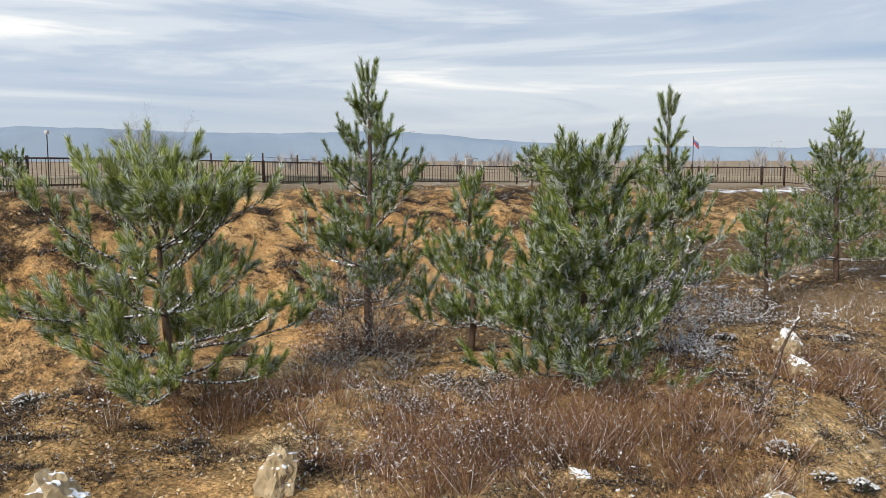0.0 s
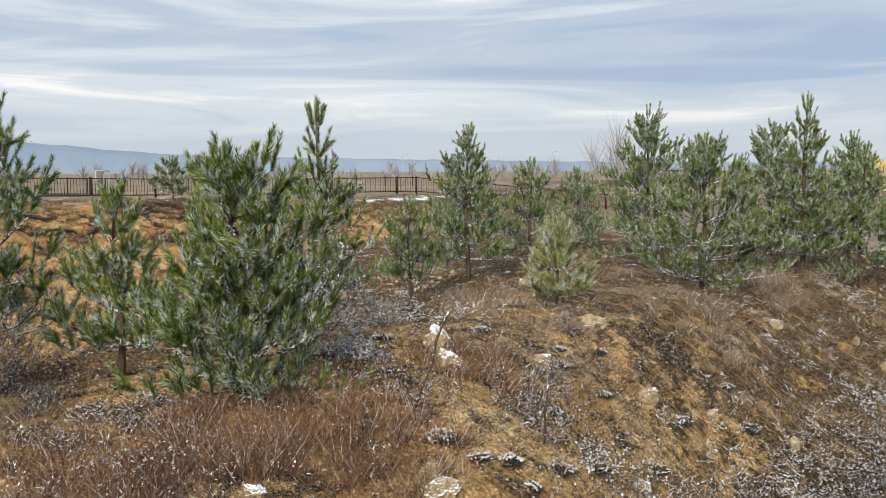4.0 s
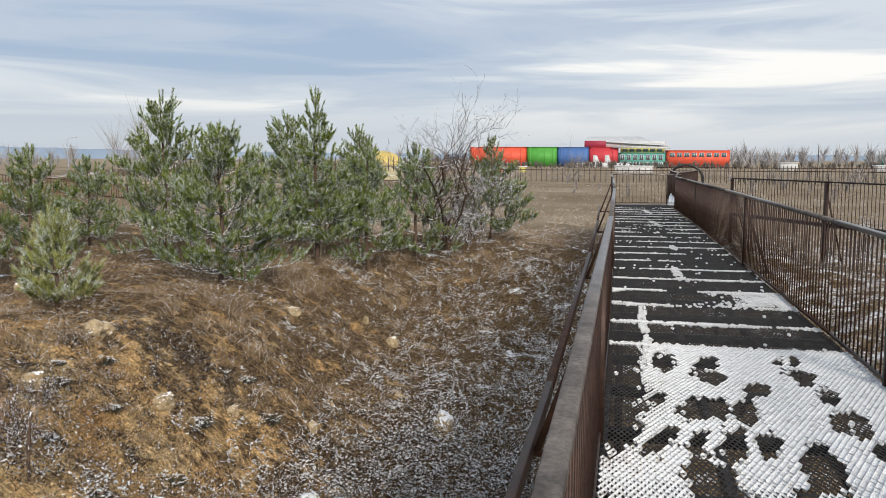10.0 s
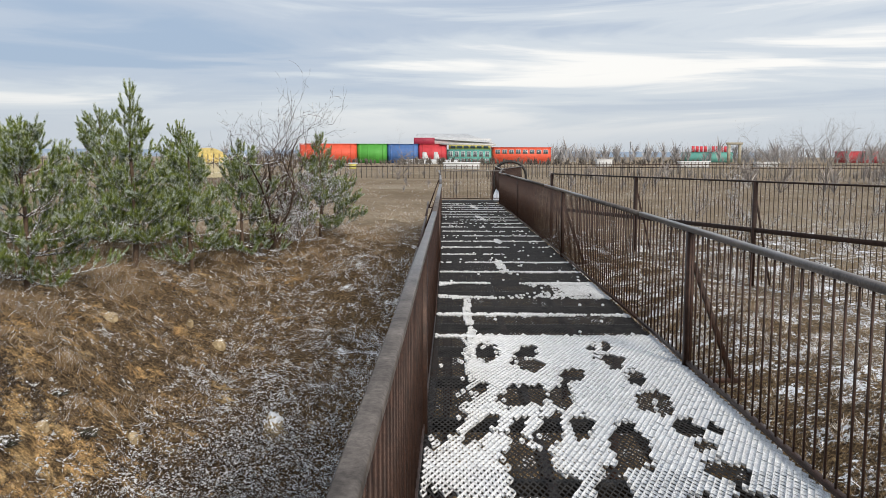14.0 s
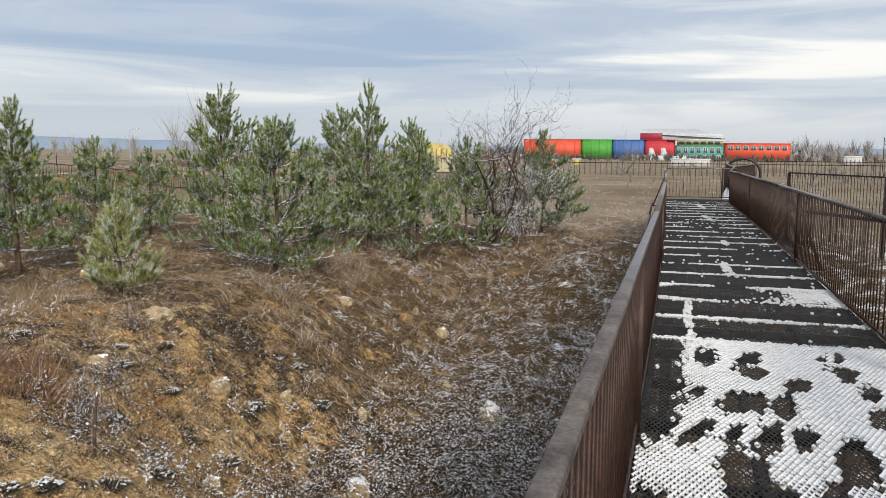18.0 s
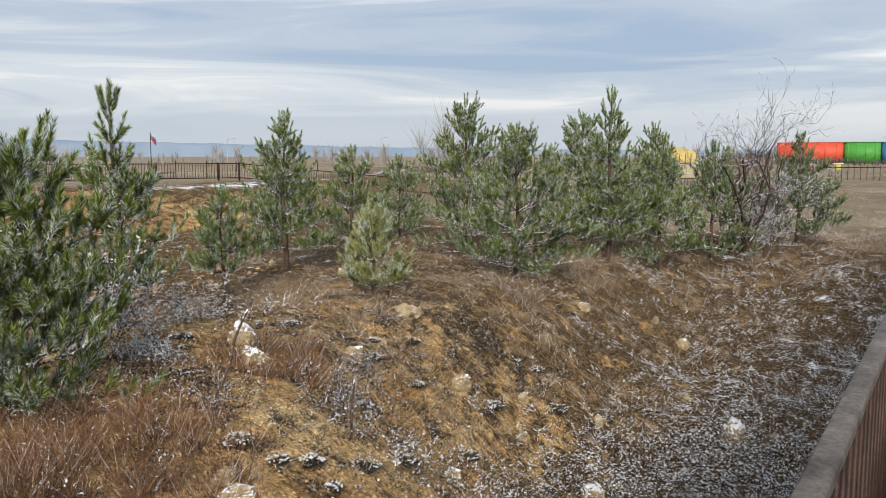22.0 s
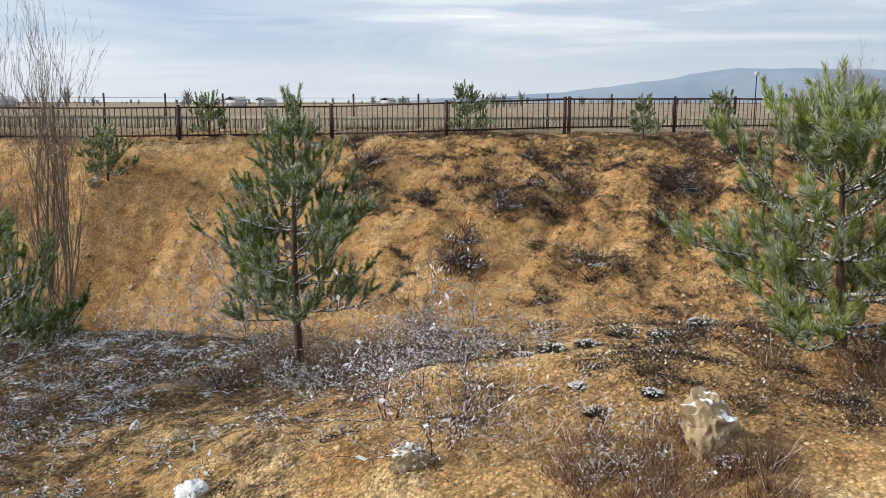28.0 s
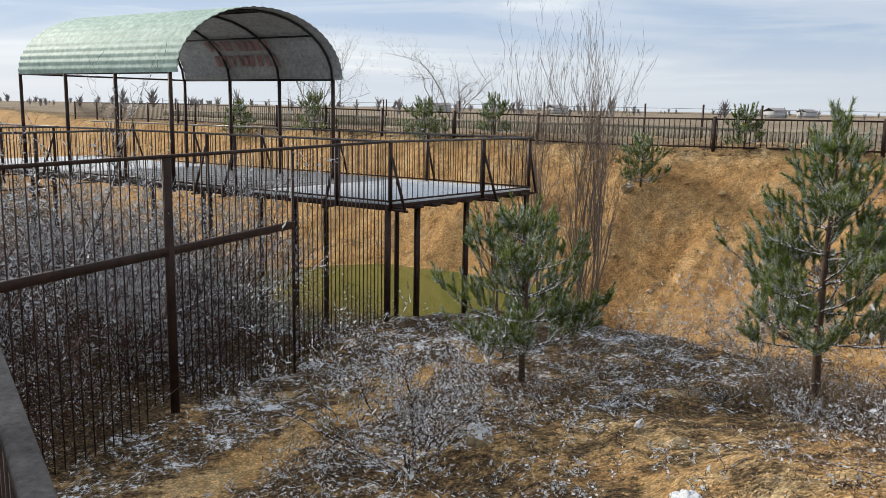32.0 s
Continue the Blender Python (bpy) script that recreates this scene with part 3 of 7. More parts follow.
def build_ground():
    def spread(fine_lo, fine_hi, step, lo, hi, growth):
        mid = np.arange(fine_lo, fine_hi, step)
        left, d = [], step
        p = fine_lo
        while p > lo:
            d *= growth
            p -= d
            left.append(p)
        right, d, p = [], step, mid[-1]
        while p < hi:
            d *= growth
            p += d
            right.append(p)
        return np.array(left[::-1] + list(mid) + right)

    xs = spread(-27, 3, 0.14, -3200, 3200, 1.09)
    ys = spread(-22, 24, 0.15, -3200, 3200, 1.09)
    gx, gy = np.meshgrid(xs, ys, indexing="ij")
    gz = ground_z(gx, gy)
    v = np.stack([gx, gy, gz], -1).reshape(-1, 3)
    nx, ny = gx.shape
    i = (np.arange(nx - 1)[:, None] * ny + np.arange(ny - 1)[None]).ravel()
    f = np.stack([i, i + ny, i + ny + 1, i + 1], 1)
    me = mesh_from("ground", v, f, GROUND, True)
    x, y = v[:, 0], v[:, 1]
    s = x - np.interp(y, RIM_Y, RIM_X)
    bank = smooth(s, -2.0, 0.5) * (1 - smooth(s, 7.0, 10.0)) * (1 - smooth(y, 18, 32))
    moundw = np.exp(-((x + 5.4) / 3.4) ** 2 - ((y - 2.0) / 6.2) ** 2)
    litter = 0.55 - 0.225 * moundw - 0.012 * smooth(-y, 3, 6) * smooth(s, 9, 12) + 0.03 * smooth(s, 8, 11)
    litter += 0.2 * smooth(np.abs(x), 40, 90) - bank * (0.085 + 0.04 * smooth(-y, 9, 13)) + 0.05 * bank * (1 - smooth(s, 0.6, 2.2)) * smooth(y, -13, -8)
    litter += bank * (0.05 * wobble(x * 0.45, y * 0.45, 31) + 0.05 * smooth(y, 2, 8)) - 0.03 * bank * smooth(s, 5, 7)
    behind = smooth(-7.55 + (x - 2.0) * 0.686 - y, 0, 0.3) * smooth(x, -9, -6) * smooth(y, -24, -19)
    litter += 0.5 * behind
    along = np.clip(((x + 1.2) * -5.7 + (y + 8.0) * -2.8) / (5.7 ** 2 + 2.8 ** 2), 0, 1)
    path = np.exp(-(np.hypot(x + 1.2 + 5.7 * along, y + 8.0 + 2.8 * along) / 0.28) ** 2)
    litter -= 0.13 * path
    litter += 0.10 * smooth(x, -3.8, -2.2) * smooth(y, 5, 8)
    snow = 0.40 + 0.015 * smooth(x, -5, -2) * smooth(y, 4, 9) - 0.25 * bank - 0.14 * moundw + 0.10 * smooth(-y, 4, 8) * smooth(s, 8, 14) + 0.025 * smooth(x, 2.2, 4) - 0.06 * smooth(y, 26, 40) - 0.3 * path + 0.07 * smooth(y, 6, 10) + 0.17 * np.exp(-((s + 0.5) / 0.6) ** 2) - 0.10 * behind
    for name, w in (("litter", litter), ("snow", snow), ("orange", bank + 0.25 * moundw), ("field", np.maximum.reduce([0.85 * smooth(y, 24, 36) * smooth(s, 3, 8), smooth(-s, 1.0, 5.0), 0.45 * smooth(x, 4, 9)]))):
        a = me.attributes.new(name, "FLOAT", "POINT")
        a.data.foreach_set("value", w.astype(np.float32))
    ob = new("ground", me)
    tagged(ob, "ochre gravel and brown litter dusted with thin snow", "ground", kind="structure")


build_ground()


def gz(x, y):
    return float(ground_z(x, y))


# ---- walkway ----
def bar_mesh(name, length, r=0.007, mat=None):
    return Solid().tube([(0, 0, 0), (0, 0, length)], [r, r], 6).mesh(name, mat or RUST)


BAR = bar_mesh("bar", 1.02)


def railing(name, pts, label, step=0.125, post_every=5.15, brace_side=None, post_start=1.2, z0=0.0, height=1.1, category="railing", bars=True, group="", bare_first=False):
    """Welded steel railing along a line on the deck: handrail, bottom rail, round bars, posts and slanting braces."""
    base = thing(name, Matrix.Translation((pts[0][0], pts[0][1], z0)), label, category, group)
    o = np.array((pts[0][0], pts[0][1]))
    done = 0.0
    for a, b in zip(pts[:-1], pts[1:]):
        a2, b2 = np.array(a) - o, np.array(b) - o
        n = np.linalg.norm(b2 - a2)
        d = (b2 - a2) / n
        side = np.array((-d[1], d[0]))
        p3 = lambda p, z: (p[0], p[1], z)
        part("handrail", Solid().beam(p3(a2 - d * 0.02, height - 0.02), p3(b2 + d * 0.02, height - 0.02), 0.05, 0.04, 0.006).mesh("handrail", RAIL), base, "worn dark steel handrail")
        part("bottom_rail", Solid().beam(p3(a2, 0.05), p3(b2, 0.05), 0.03, 0.03).mesh("bottom_rail", RUST), base)
        if bars:
            for k in range(int(n / step)):
                q = a2 + d * (0.06 + k * step)
                part("bar", BAR, base, m=Matrix.Translation(p3(q, 0.055)))
        t = post_start if not (bare_first and a is pts[0]) else n
        while t < n - 0.3:
            q = a2 + d * t
            part("post", Solid().box((q[0] - 0.03, q[1] - 0.03, -0.12), (q[0] + 0.03, q[1] + 0.03, height - 0.04), 0.005).mesh("post", RUST), base)
            if brace_side:
                w = side * brace_side
                part("brace", Solid().beam(p3(q + w * 0.03 , height - 0.28), p3(q + w * 0.36, -0.10), 0.04, 0.04).mesh("brace", RUST), base, "slanting rusty brace")
                part("bracket", Solid().beam(p3(q + w * 0.02, -0.1), p3(q + w * 0.42, -0.1), 0.04, 0.04).mesh("bracket", RUST), base)
            t += post_every
    return base


DECK_END = 30.2


def veer(y):
    """The footbridge drifts a little to the west along its length."""
    return -0.45 * (max(y, 0.0) / 31.0) ** 2


LW = "dark brown welded steel railing along the snowy footbridge"
railing("walkway_railing", [(0.25, -9.2), (0.25, -1.6), (0.0, 0.4), (veer(8), 8.0), (veer(16), 16.0), (veer(24), 24.0), (veer(31.2), 31.2)], LW, brace_side=1, post_start=4.3, group="walkway railings", bare_first=True)
railing("walkway_railing", [(2.0, -9.0), (2.0, 0.8), (2.0 + veer(8), 8.0), (2.0 + veer(16), 16.0), (2.0 + veer(24), 24.0), (1.62, 28.0), (2.2, 36.5), (3.7, 45.5)], LW, brace_side=-1, post_start=5.5, post_every=5.2, group="walkway railings")
railing("walkway_railing", [(veer(31.2), 31.2), (0.55, 31.5), (2.0, 31.7), (2.3, 45.6)], "dark brown welded steel railing across the end of the deck", post_every=1.05, post_start=1.0, group="walkway railings")


PITCH, ROW, SHEET = 0.036, 0.042, 1.07


def deck_sheet():
    """One sheet of expanded steel: zigzag strands that leave open diamonds."""
    nx, ny = int(2.0 / PITCH * 2), int(SHEET / ROW)
    v, f = [], []
    for j in range(ny + 1):
        for i in range(nx + 1):
            yy = j * ROW + (1 if (i + j) % 2 else -1) * ROW * 0.5
            v += [(i * PITCH / 2, yy - 0.0055, 0.0), (i * PITCH / 2, yy + 0.0055, 0.007)]
    m = (nx + 1) * 2
    for j in range(ny + 1):
        for i in range(nx):
            o = j * m + i * 2
            f.append((o, o + 2, o + 3, o + 1))
    v = np.round(np.array(v), 5)
    flat, inv = np.unique(np.round(v * 2000).astype(int)[:, :2], axis=0, return_inverse=True)
    keep = np.zeros((len(flat), 3))
    keep[inv.ravel()] = v
    return mesh_from("deck_sheet", keep, inv.ravel()[np.array(f)], BLACK)


# dark trodden prints in the snow: across, along, half width, half length
PRINTS = ((0.46, 6.75, 0.10, 0.30), (0.80, 6.75, 0.12, 0.2), (0.24, 6.25, 0.07, 0.14), (0.76, 6.25, 0.15, 0.26), (0.62, 5.5, 0.17, 0.28), (0.36, 5.55, 0.07, 0.16), (1.06, 5.97, 0.08, 0.15),
          (0.94, 5.5, 0.08, 0.34), (0.36, 4.72, 0.10, 0.26), (0.52, 4.35, 0.09, 0.42), (0.72, 4.55, 0.11, 0.48), (0.60, 3.85, 0.20, 0.30), (0.96, 4.85, 0.09, 0.26), (1.15, 4.42, 0.11, 0.40),
          (0.98, 3.9, 0.10, 0.28), (1.36, 6.9, 0.05, 0.3), (1.48, 6.98, 0.06, 0.16), (1.45, 6.4, 0.09, 0.22), (1.53, 5.98, 0.08, 0.2), (1.46, 5.3, 0.07, 0.22), (1.56, 5.3, 0.07, 0.26),
          (1.60, 4.8, 0.09, 0.24), (1.75, 4.78, 0.06, 0.16), (1.61, 4.46, 0.10, 0.1))


def build_deck():
    base = thing("walkway_deck", Matrix.Translation((0, 0, 0)), "footbridge deck of dark expanded steel sheets dusted with snow", "walkway")
    sheet = deck_sheet()
    y = 4.11 - 12 * SHEET
    k = 0
    while y < DECK_END - 0.2:
        part("deck_sheet", sheet, base, m=Matrix.Translation((veer(y + 0.5), y, 0.003 * (k % 2))))
        y += SHEET
        k += 1
    for x in (-0.40, 0.03, 0.68, 1.33, 1.97):
        for ya, yb in ((-9, 6) if x > 0 else (1.0, 6), (6, 15), (15, 23), (23, DECK_END + 0.4)):
            part("stringer", Solid().beam((x + veer(ya), ya, -0.06), (x + veer(yb), yb, -0.06), 0.05, 0.1).mesh("stringer", RUST), base)
    cross = Solid().beam((0.0, 0, -0.05), (2.0, 0, -0.05), 0.05, 0.08).mesh("cross_beam", BLACK)
    for i in range(40):
        part("cross_beam", cross, base, m=Matrix.Translation((veer(-9 + i), -9 + i * 1.0, 0)))
    for i in range(10):
        for x in (0.08, 1.92):
            yy = -8 + i * 4.2
            h = -0.1 - gz(x, yy)
            part("support_post", Solid().box((x - 0.04, yy - 0.04, -0.1 - h - 0.3), (x + 0.04, yy + 0.04, -0.1)).mesh("support_post", RUST), base)
    # far end, where the deck bends to the right
    part("deck_plate", Solid().box((-0.38, DECK_END - 0.1, -0.03), (2.1, DECK_END + 1.3, 0.0)).mesh("deck_plate", BLACK), base)
    part("deck_plate", Solid().beam((2.05, 31.0, -0.02), (3.0, 45.5, -0.02), 1.2, 0.03).mesh("deck_plate", SNOW), base, "snow-covered deck beyond the bend")
    # snow caught on the strands: a crust with a small dark hole in each diamond
    rng = np.random.RandomState(4)
    prints = PRINTS + tuple((1.58 + 0.06 * rng.normal(), q, 0.12, 0.2) for q in (4.1, 3.6, 3.0)) + tuple((rng.uniform(0.4, 1.5), rng.uniform(2.0, 3.6), 0.09, 0.25) for _ in range(9))
    jj, ii = np.meshgrid(np.arange(int(1.2 / ROW), int((DECK_END - 0.5) / ROW)), np.arange(55), indexing="ij")
    x, yy = (0.03 + ii * PITCH + (jj % 2) * PITCH / 2).ravel(), (jj * ROW).ravel()
    x, yy = x[x < 1.975], yy[x < 1.975]
    fy = ((yy - 4.11) / SHEET) % 1.0
    joint = np.clip(1 - np.minimum(fy, 1 - fy) / (0.10 - 0.035 * smooth(yy, 9, 12)), 0, 1)
    base_n = 0.5 + 0.5 * wobble(x * 2.2, yy * 1.6, 21)
    bare_left = smooth(0.44 + 0.08 * wobble(yy * 2.0, yy, 23) - x, -0.10, 0.3) * (1 - 0.75 * smooth(0.5 - np.abs(yy - 4.1), 0.0, 0.5))
    near_cover = 1.0 - 0.95 * bare_left - 0.5 * smooth(x, 1.82, 1.95) * smooth(wobble(x, yy * 1.3, 24), 0.2, 0.6) + 0.25 * joint
    edge = 0.55 * wobble(x * 14, yy * 7, 25) + 0.5 * wobble(x * 41, yy * 25, 28)
    for px, py, a, q in prints:
        near_cover = np.minimum(near_cover, smooth(((x - px - 0.12 * (yy - py)) / (a * 0.95)) ** 2 + ((yy - py) / (q * 1.15)) ** 2 + edge, 0.5, 1.35))
    cover = np.select([yy < 7.3, yy < 9.5, yy < 10.6],
                      [near_cover, 0.05 + 0.75 * joint * (0.5 + 0.6 * base_n) + 0.32 * (np.abs(x - 0.34 - 0.03 * wobble(yy * 4, x, 29)) < 0.035), 0.25 + 0.75 * base_n + 0.3 * joint - 0.9 * (wobble(x * 4.5, yy * 2.2, 26) > 0.35)],
                      0.05 + 0.85 * joint * (0.25 + 0.9 * base_n) + 0.3 * (np.abs(x - 1.0 + 0.1 * wobble(yy, x, 27)) < 0.06) * (base_n > 0.6))
    cover = cover + 0.10 * wobble(x * 11, yy * 9, 22) + rng.normal(size=len(x)) * 0.10
    ok = cover > 0.34
    x, yy, cover = x[ok], yy[ok], cover[ok]
    drift = np.array([veer(q) for q in yy])
    c = np.stack([x + drift, yy, np.clip(1.16 - 0.54 * cover, 0.60, 0.94) * rng.uniform(0.85, 1.15, len(x)), rng.uniform(0.7, 1.2, len(x))], 1)
    hole, lift = c[:, 2], 0.011 * c[:, 3]
    corners = ((PITCH / 2, 0), (0, ROW), (-PITCH / 2, 0), (0, -ROW))
    outer = [np.stack([c[:, 0] + ax, c[:, 1] + ay, 0.009 + lift], 1) for ax, ay in corners]
    inner = [np.stack([c[:, 0] + ax * hole, c[:, 1] + ay * hole - 0.004, 0.004 + 0 * lift], 1) for ax, ay in corners]
    v = np.stack(outer + inner, 1).reshape(-1, 3)
    o = np.arange(len(c))[:, None, None] * 8
    f = (o + np.array([(i, (i + 1) % 4, 4 + (i + 1) % 4, 4 + i) for i in range(4)])[None]).reshape(-1, 4)
    part("snow_dusting", mesh_from("snow_dusting", v, f, SNOW), base, "thin trodden snow lying in the steel mesh")["kind"] = "stuff"


build_deck()


def tall_fence(name, a, b, label, step=0.13, mid_to=1.0, posts=(), post_step=2.6, brace=1):
    """Steel bar fence from the ground up to handrail height, with a middle rail at deck level."""
    a, b = np.array(a, float), np.array(b, float)
    n = np.linalg.norm(b - a)
    d = (b - a) / n
    side = np.array((-d[1], d[0])) * brace
    base = thing(name, Matrix.Translation((a[0], a[1], 0)), label, "fence", "tall bar fences")
    part("top_rail", Solid().beam((0, 0, 1.08), (*(b - a), 1.08), 0.05, 0.04).mesh("top_rail", RUST), base)
    part("middle_rail", Solid().beam((0, 0, 0.0), (*((b - a) * mid_to), 0.0), 0.06, 0.10).mesh("middle_rail", RUST), base)
    long_bar = {}
    for k in range(int(n / step)):
        q = d * (0.05 + k * step)
        g = gz(*(a + q)) + 0.12 * abs(math.sin(k * 2.3))
        key = round(g * 4)
        if key not in long_bar:
            long_bar[key] = bar_mesh("bar", 1.07 - key / 4, 0.008)
        part("bar", long_bar[key], base, m=Matrix.Translation((q[0], q[1], key / 4)))
    for t in posts or np.arange(0, n + 0.01, post_step):
        q = d * t
        g = gz(*(a + q)) - 0.2
        part("post", Solid().box((q[0] - 0.045, q[1] - 0.045, g), (q[0] + 0.045, q[1] + 0.045, 1.06), 0.006).mesh("post", RUST), base)
        w = side * 0.5
        if brace:
            part("brace", Solid().beam((q[0], q[1], 0.85), (q[0] + w[0] * 1.1, q[1] + w[1] * 1.1, g + 0.2), 0.035, 0.035).mesh("brace", RUST), base)
    if mid_to < 1:
        q = d * n * mid_to
        part("end_bar", Solid().box((q[0] - 0.018, q[1] - 0.018, gz(*(a + q)) - 0.2), (q[0] + 0.018, q[1] + 0.018, 1.06)).mesh("end_bar", RUST), base)
    return base


NFA, NFB = (2.0, -7.4), (-6.6, -13.3)
tall_fence("bar_fence", NFA, NFB, "tall rusty bar fence reaching from the ground to rail height", mid_to=0.715, posts=(0.0, 2.46, 4.92), brace=0)
tall_fence("bar_fence", (3.2, 26.5), (12.5, 6.6), "tall rusty bar fence across the frosty field", post_step=4.3)
tall_fence("bar_fence", (12.5, 6.6), (16.0, -6.0), "tall rusty bar fence across the frosty field", post_step=4.3)

# ---- viewing platform with barrel roof ----
PU, PV, PC = np.array((-0.956, -0.293)), np.array((0.42, -0.907)), np.array((-6.6, -13.3))


def pl(u, v):
    return PC + PU * u + PV * v


def build_platform():
    base = thing("viewing_platform", Matrix.Translation((PC[0], PC[1], 0)), "raised steel platform with a snow-covered plank deck", "platform")
    loc = lambda u, v, z: (*(PU * u + PV * v), z)
    v = 0.0
    while v < 15:
        part("deck_plank", Solid().beam(loc(0.0, v + 0.24, 0.0), loc(4.3, v + 0.24, 0.0), 0.47, 0.035, side=(*PV, 0)).mesh("deck_plank", WET_PLANK if 3.2 < v < 9.4 else SNOW), base, "bare wet plank under the roof" if 3.2 < v < 9.4 else "")
        v += 0.48
    for u in (0.04, 1.4, 2.8, 4.26):
        part("edge_beam", Solid().beam(loc(u, 0, -0.07), loc(u, 15, -0.07), 0.06, 0.10).mesh("edge_beam", RUST), base)
    part("edge_beam", Solid().beam(loc(0, 0.02, -0.06), loc(4.3, 0.02, -0.06), 0.05, 0.10).mesh("edge_beam", RUST), base)
    for i in range(9):
        part("joist_end", Solid().beam(loc(0.3 + i * 0.47, -0.06, -0.1), loc(0.3 + i * 0.47, 0.3, -0.1), 0.2, 0.06).mesh("joist_end", RUST), base)
    for u, v in ((0.05, 0.05), (1.0, 0.2), (2.3, 0.1), (4.25, 0.05), (0.1, 3.2), (2.0, 3.4), (4.2, 3.4), (0.1, 6.4), (4.2, 6.6), (2.0, 7), (0.1, 10), (4.2, 10), (1.0, 12.5)):
        x, y = PC + PU * u + PV * v
        g = gz(x, y) - 0.3
        p = loc(u, v, 0)
        part("support_post", Solid().box((p[0] - 0.045, p[1] - 0.045, g), (p[0] + 0.045, p[1] + 0.045, -0.02)).mesh("support_post", RUST), base)
    railing("platform_railing", [pl(0, 15), pl(0, 3.8), pl(0, 0), pl(4.3, 0), pl(4.3, 15)], "rusty bar railing round the viewing platform", step=0.14, post_every=2.6, post_start=0.05, brace_side=-1)
    railing("platform_railing", [pl(-7.5, 4.6), pl(-0.1, 6.8)], "rusty bar railing of the branch walkway", step=0.16, post_every=2.2, post_start=0.6)
    railing("platform_railing", [pl(-6.5, 8.6), pl(-0.1, 9.4)], "rusty bar railing of the branch walkway", step=0.16, post_every=2.2, post_start=0.6)
    # barrel roof on eight posts
    roof = thing("barrel_roof_shelter", Matrix.Translation((-3.9, -17.1, 0)), "arched shelter roof of green corrugated steel on slim posts", "shelter")
    w, rise, eave, length = 4.2, 1.38, 2.25, 5.0
    n_arc = 120
    for name, off, mat, lab in (("roof_sheet", 0.0, GREEN_ROOF, "pale green corrugated steel"), ("roof_lining", -0.02, GREY_ROOF, "grey underside of the sheets")):
        v, f = [], []
        for i in range(n_arc + 1):
            a = math.pi * i / n_arc
            rr = 1.0 + (0.008 if (i // 2) % 2 else 0.0) + off / 2
            cu, cz = w / 2 - math.cos(a) * w / 2 * rr, eave + math.sin(a) * rise * rr
            for t in (-0.25, length):
                q = PU * cu + PV * t
                v.append((q[0], q[1], cz))
        for i in range(n_arc):
            f.append((2 * i, 2 * i + 1, 2 * i + 3, 2 * i + 2))
        part(name, mesh_from(name, v, f, mat), roof, lab)
    for t in (0.0, 1.66, 3.33, 5.0):
        pts = [(*(PU * (w / 2 - math.cos(math.pi * i / 16) * (w / 2 - 0.05)) + PV * t), eave + math.sin(math.pi * i / 16) * (rise - 0.05)) for i in range(17)]
        part("arch_rib", Solid().tube(pts, 0.03, 4).mesh("arch_rib", BLACK), roof)
        for u in (0.03, w - 0.03):
            q = PU * u + PV * t
            part("roof_post", Solid().box((q[0] - 0.035, q[1] - 0.035, -0.03), (q[0] + 0.035, q[1] + 0.035, eave)).mesh("roof_post", RUST), roof)
    for i in (4, 8, 12):
        a = math.pi * i / 16
        q = PU * (w / 2 - math.cos(a) * (w / 2 - 0.07))
        part("purlin", Solid().beam((*q, eave + math.sin(a) * (rise - 0.07)), (*(q + PV * 5.0), eave + math.sin(a) * (rise - 0.07)), 0.04, 0.04).mesh("purlin", BLACK), roof)
    for u in (0.03, w - 0.03):
        q = PU * u
        part("eave_beam", Solid().beam((*q, eave), (*(q + PV * 5.0), eave), 0.05, 0.05).mesh("eave_beam", BLACK), roof)
    part("back_tie", Solid().beam((*(PV * 5.0), eave), (*(PV * 5.0 + PU * w), eave), 0.04, 0.04).mesh("back_tie", BLACK), roof)
    # sprayed letters that cannot be read, as plain strokes on the lining
    rng = np.random.RandomState(5)
    for i in range(9):
        for row, aa in ((0, 0.86), (1, 0.77)):
            a = math.pi * aa
            q = PU * (w / 2 - math.cos(a) * (w / 2 - 0.05)) + PV * (1.6 + i * 0.24)
            a2 = math.pi * (aa + 0.06)
            q2 = PU * (w / 2 - math.cos(a2) * (w / 2 - 0.05)) + PV * (1.62 + i * 0.24 + rng.uniform(-0.05, 0.12))
            part("paint_stroke", Solid().beam((*q, eave + math.sin(a) * (rise - 0.05)), (*q2, eave + math.sin(a2) * (rise - 0.05)), 0.13, 0.006).mesh("paint_stroke", FADED_RED), roof, "faded red sprayed stroke")


GREEN_ROOF = mixed("green_painted_steel", (0.33, 0.45, 0.385), (0.41, 0.53, 0.46), 1.3, rough=0.62, metal=0.0, fine=8.0)
WET_PLANK = mixed("wet_grey_plank", (0.10, 0.10, 0.105), (0.20, 0.20, 0.21), 3.0, rough=0.35, fine=30.0)
GREY_ROOF = mixed("grey_primer_steel", (0.34, 0.35, 0.35), (0.44, 0.45, 0.45), 1.5, rough=0.5, fine=10.0)
FADED_RED = mixed("faded_red_paint", (0.36, 0.20, 0.18), (0.45, 0.30, 0.27), 8.0, rough=0.7)
build_platform()


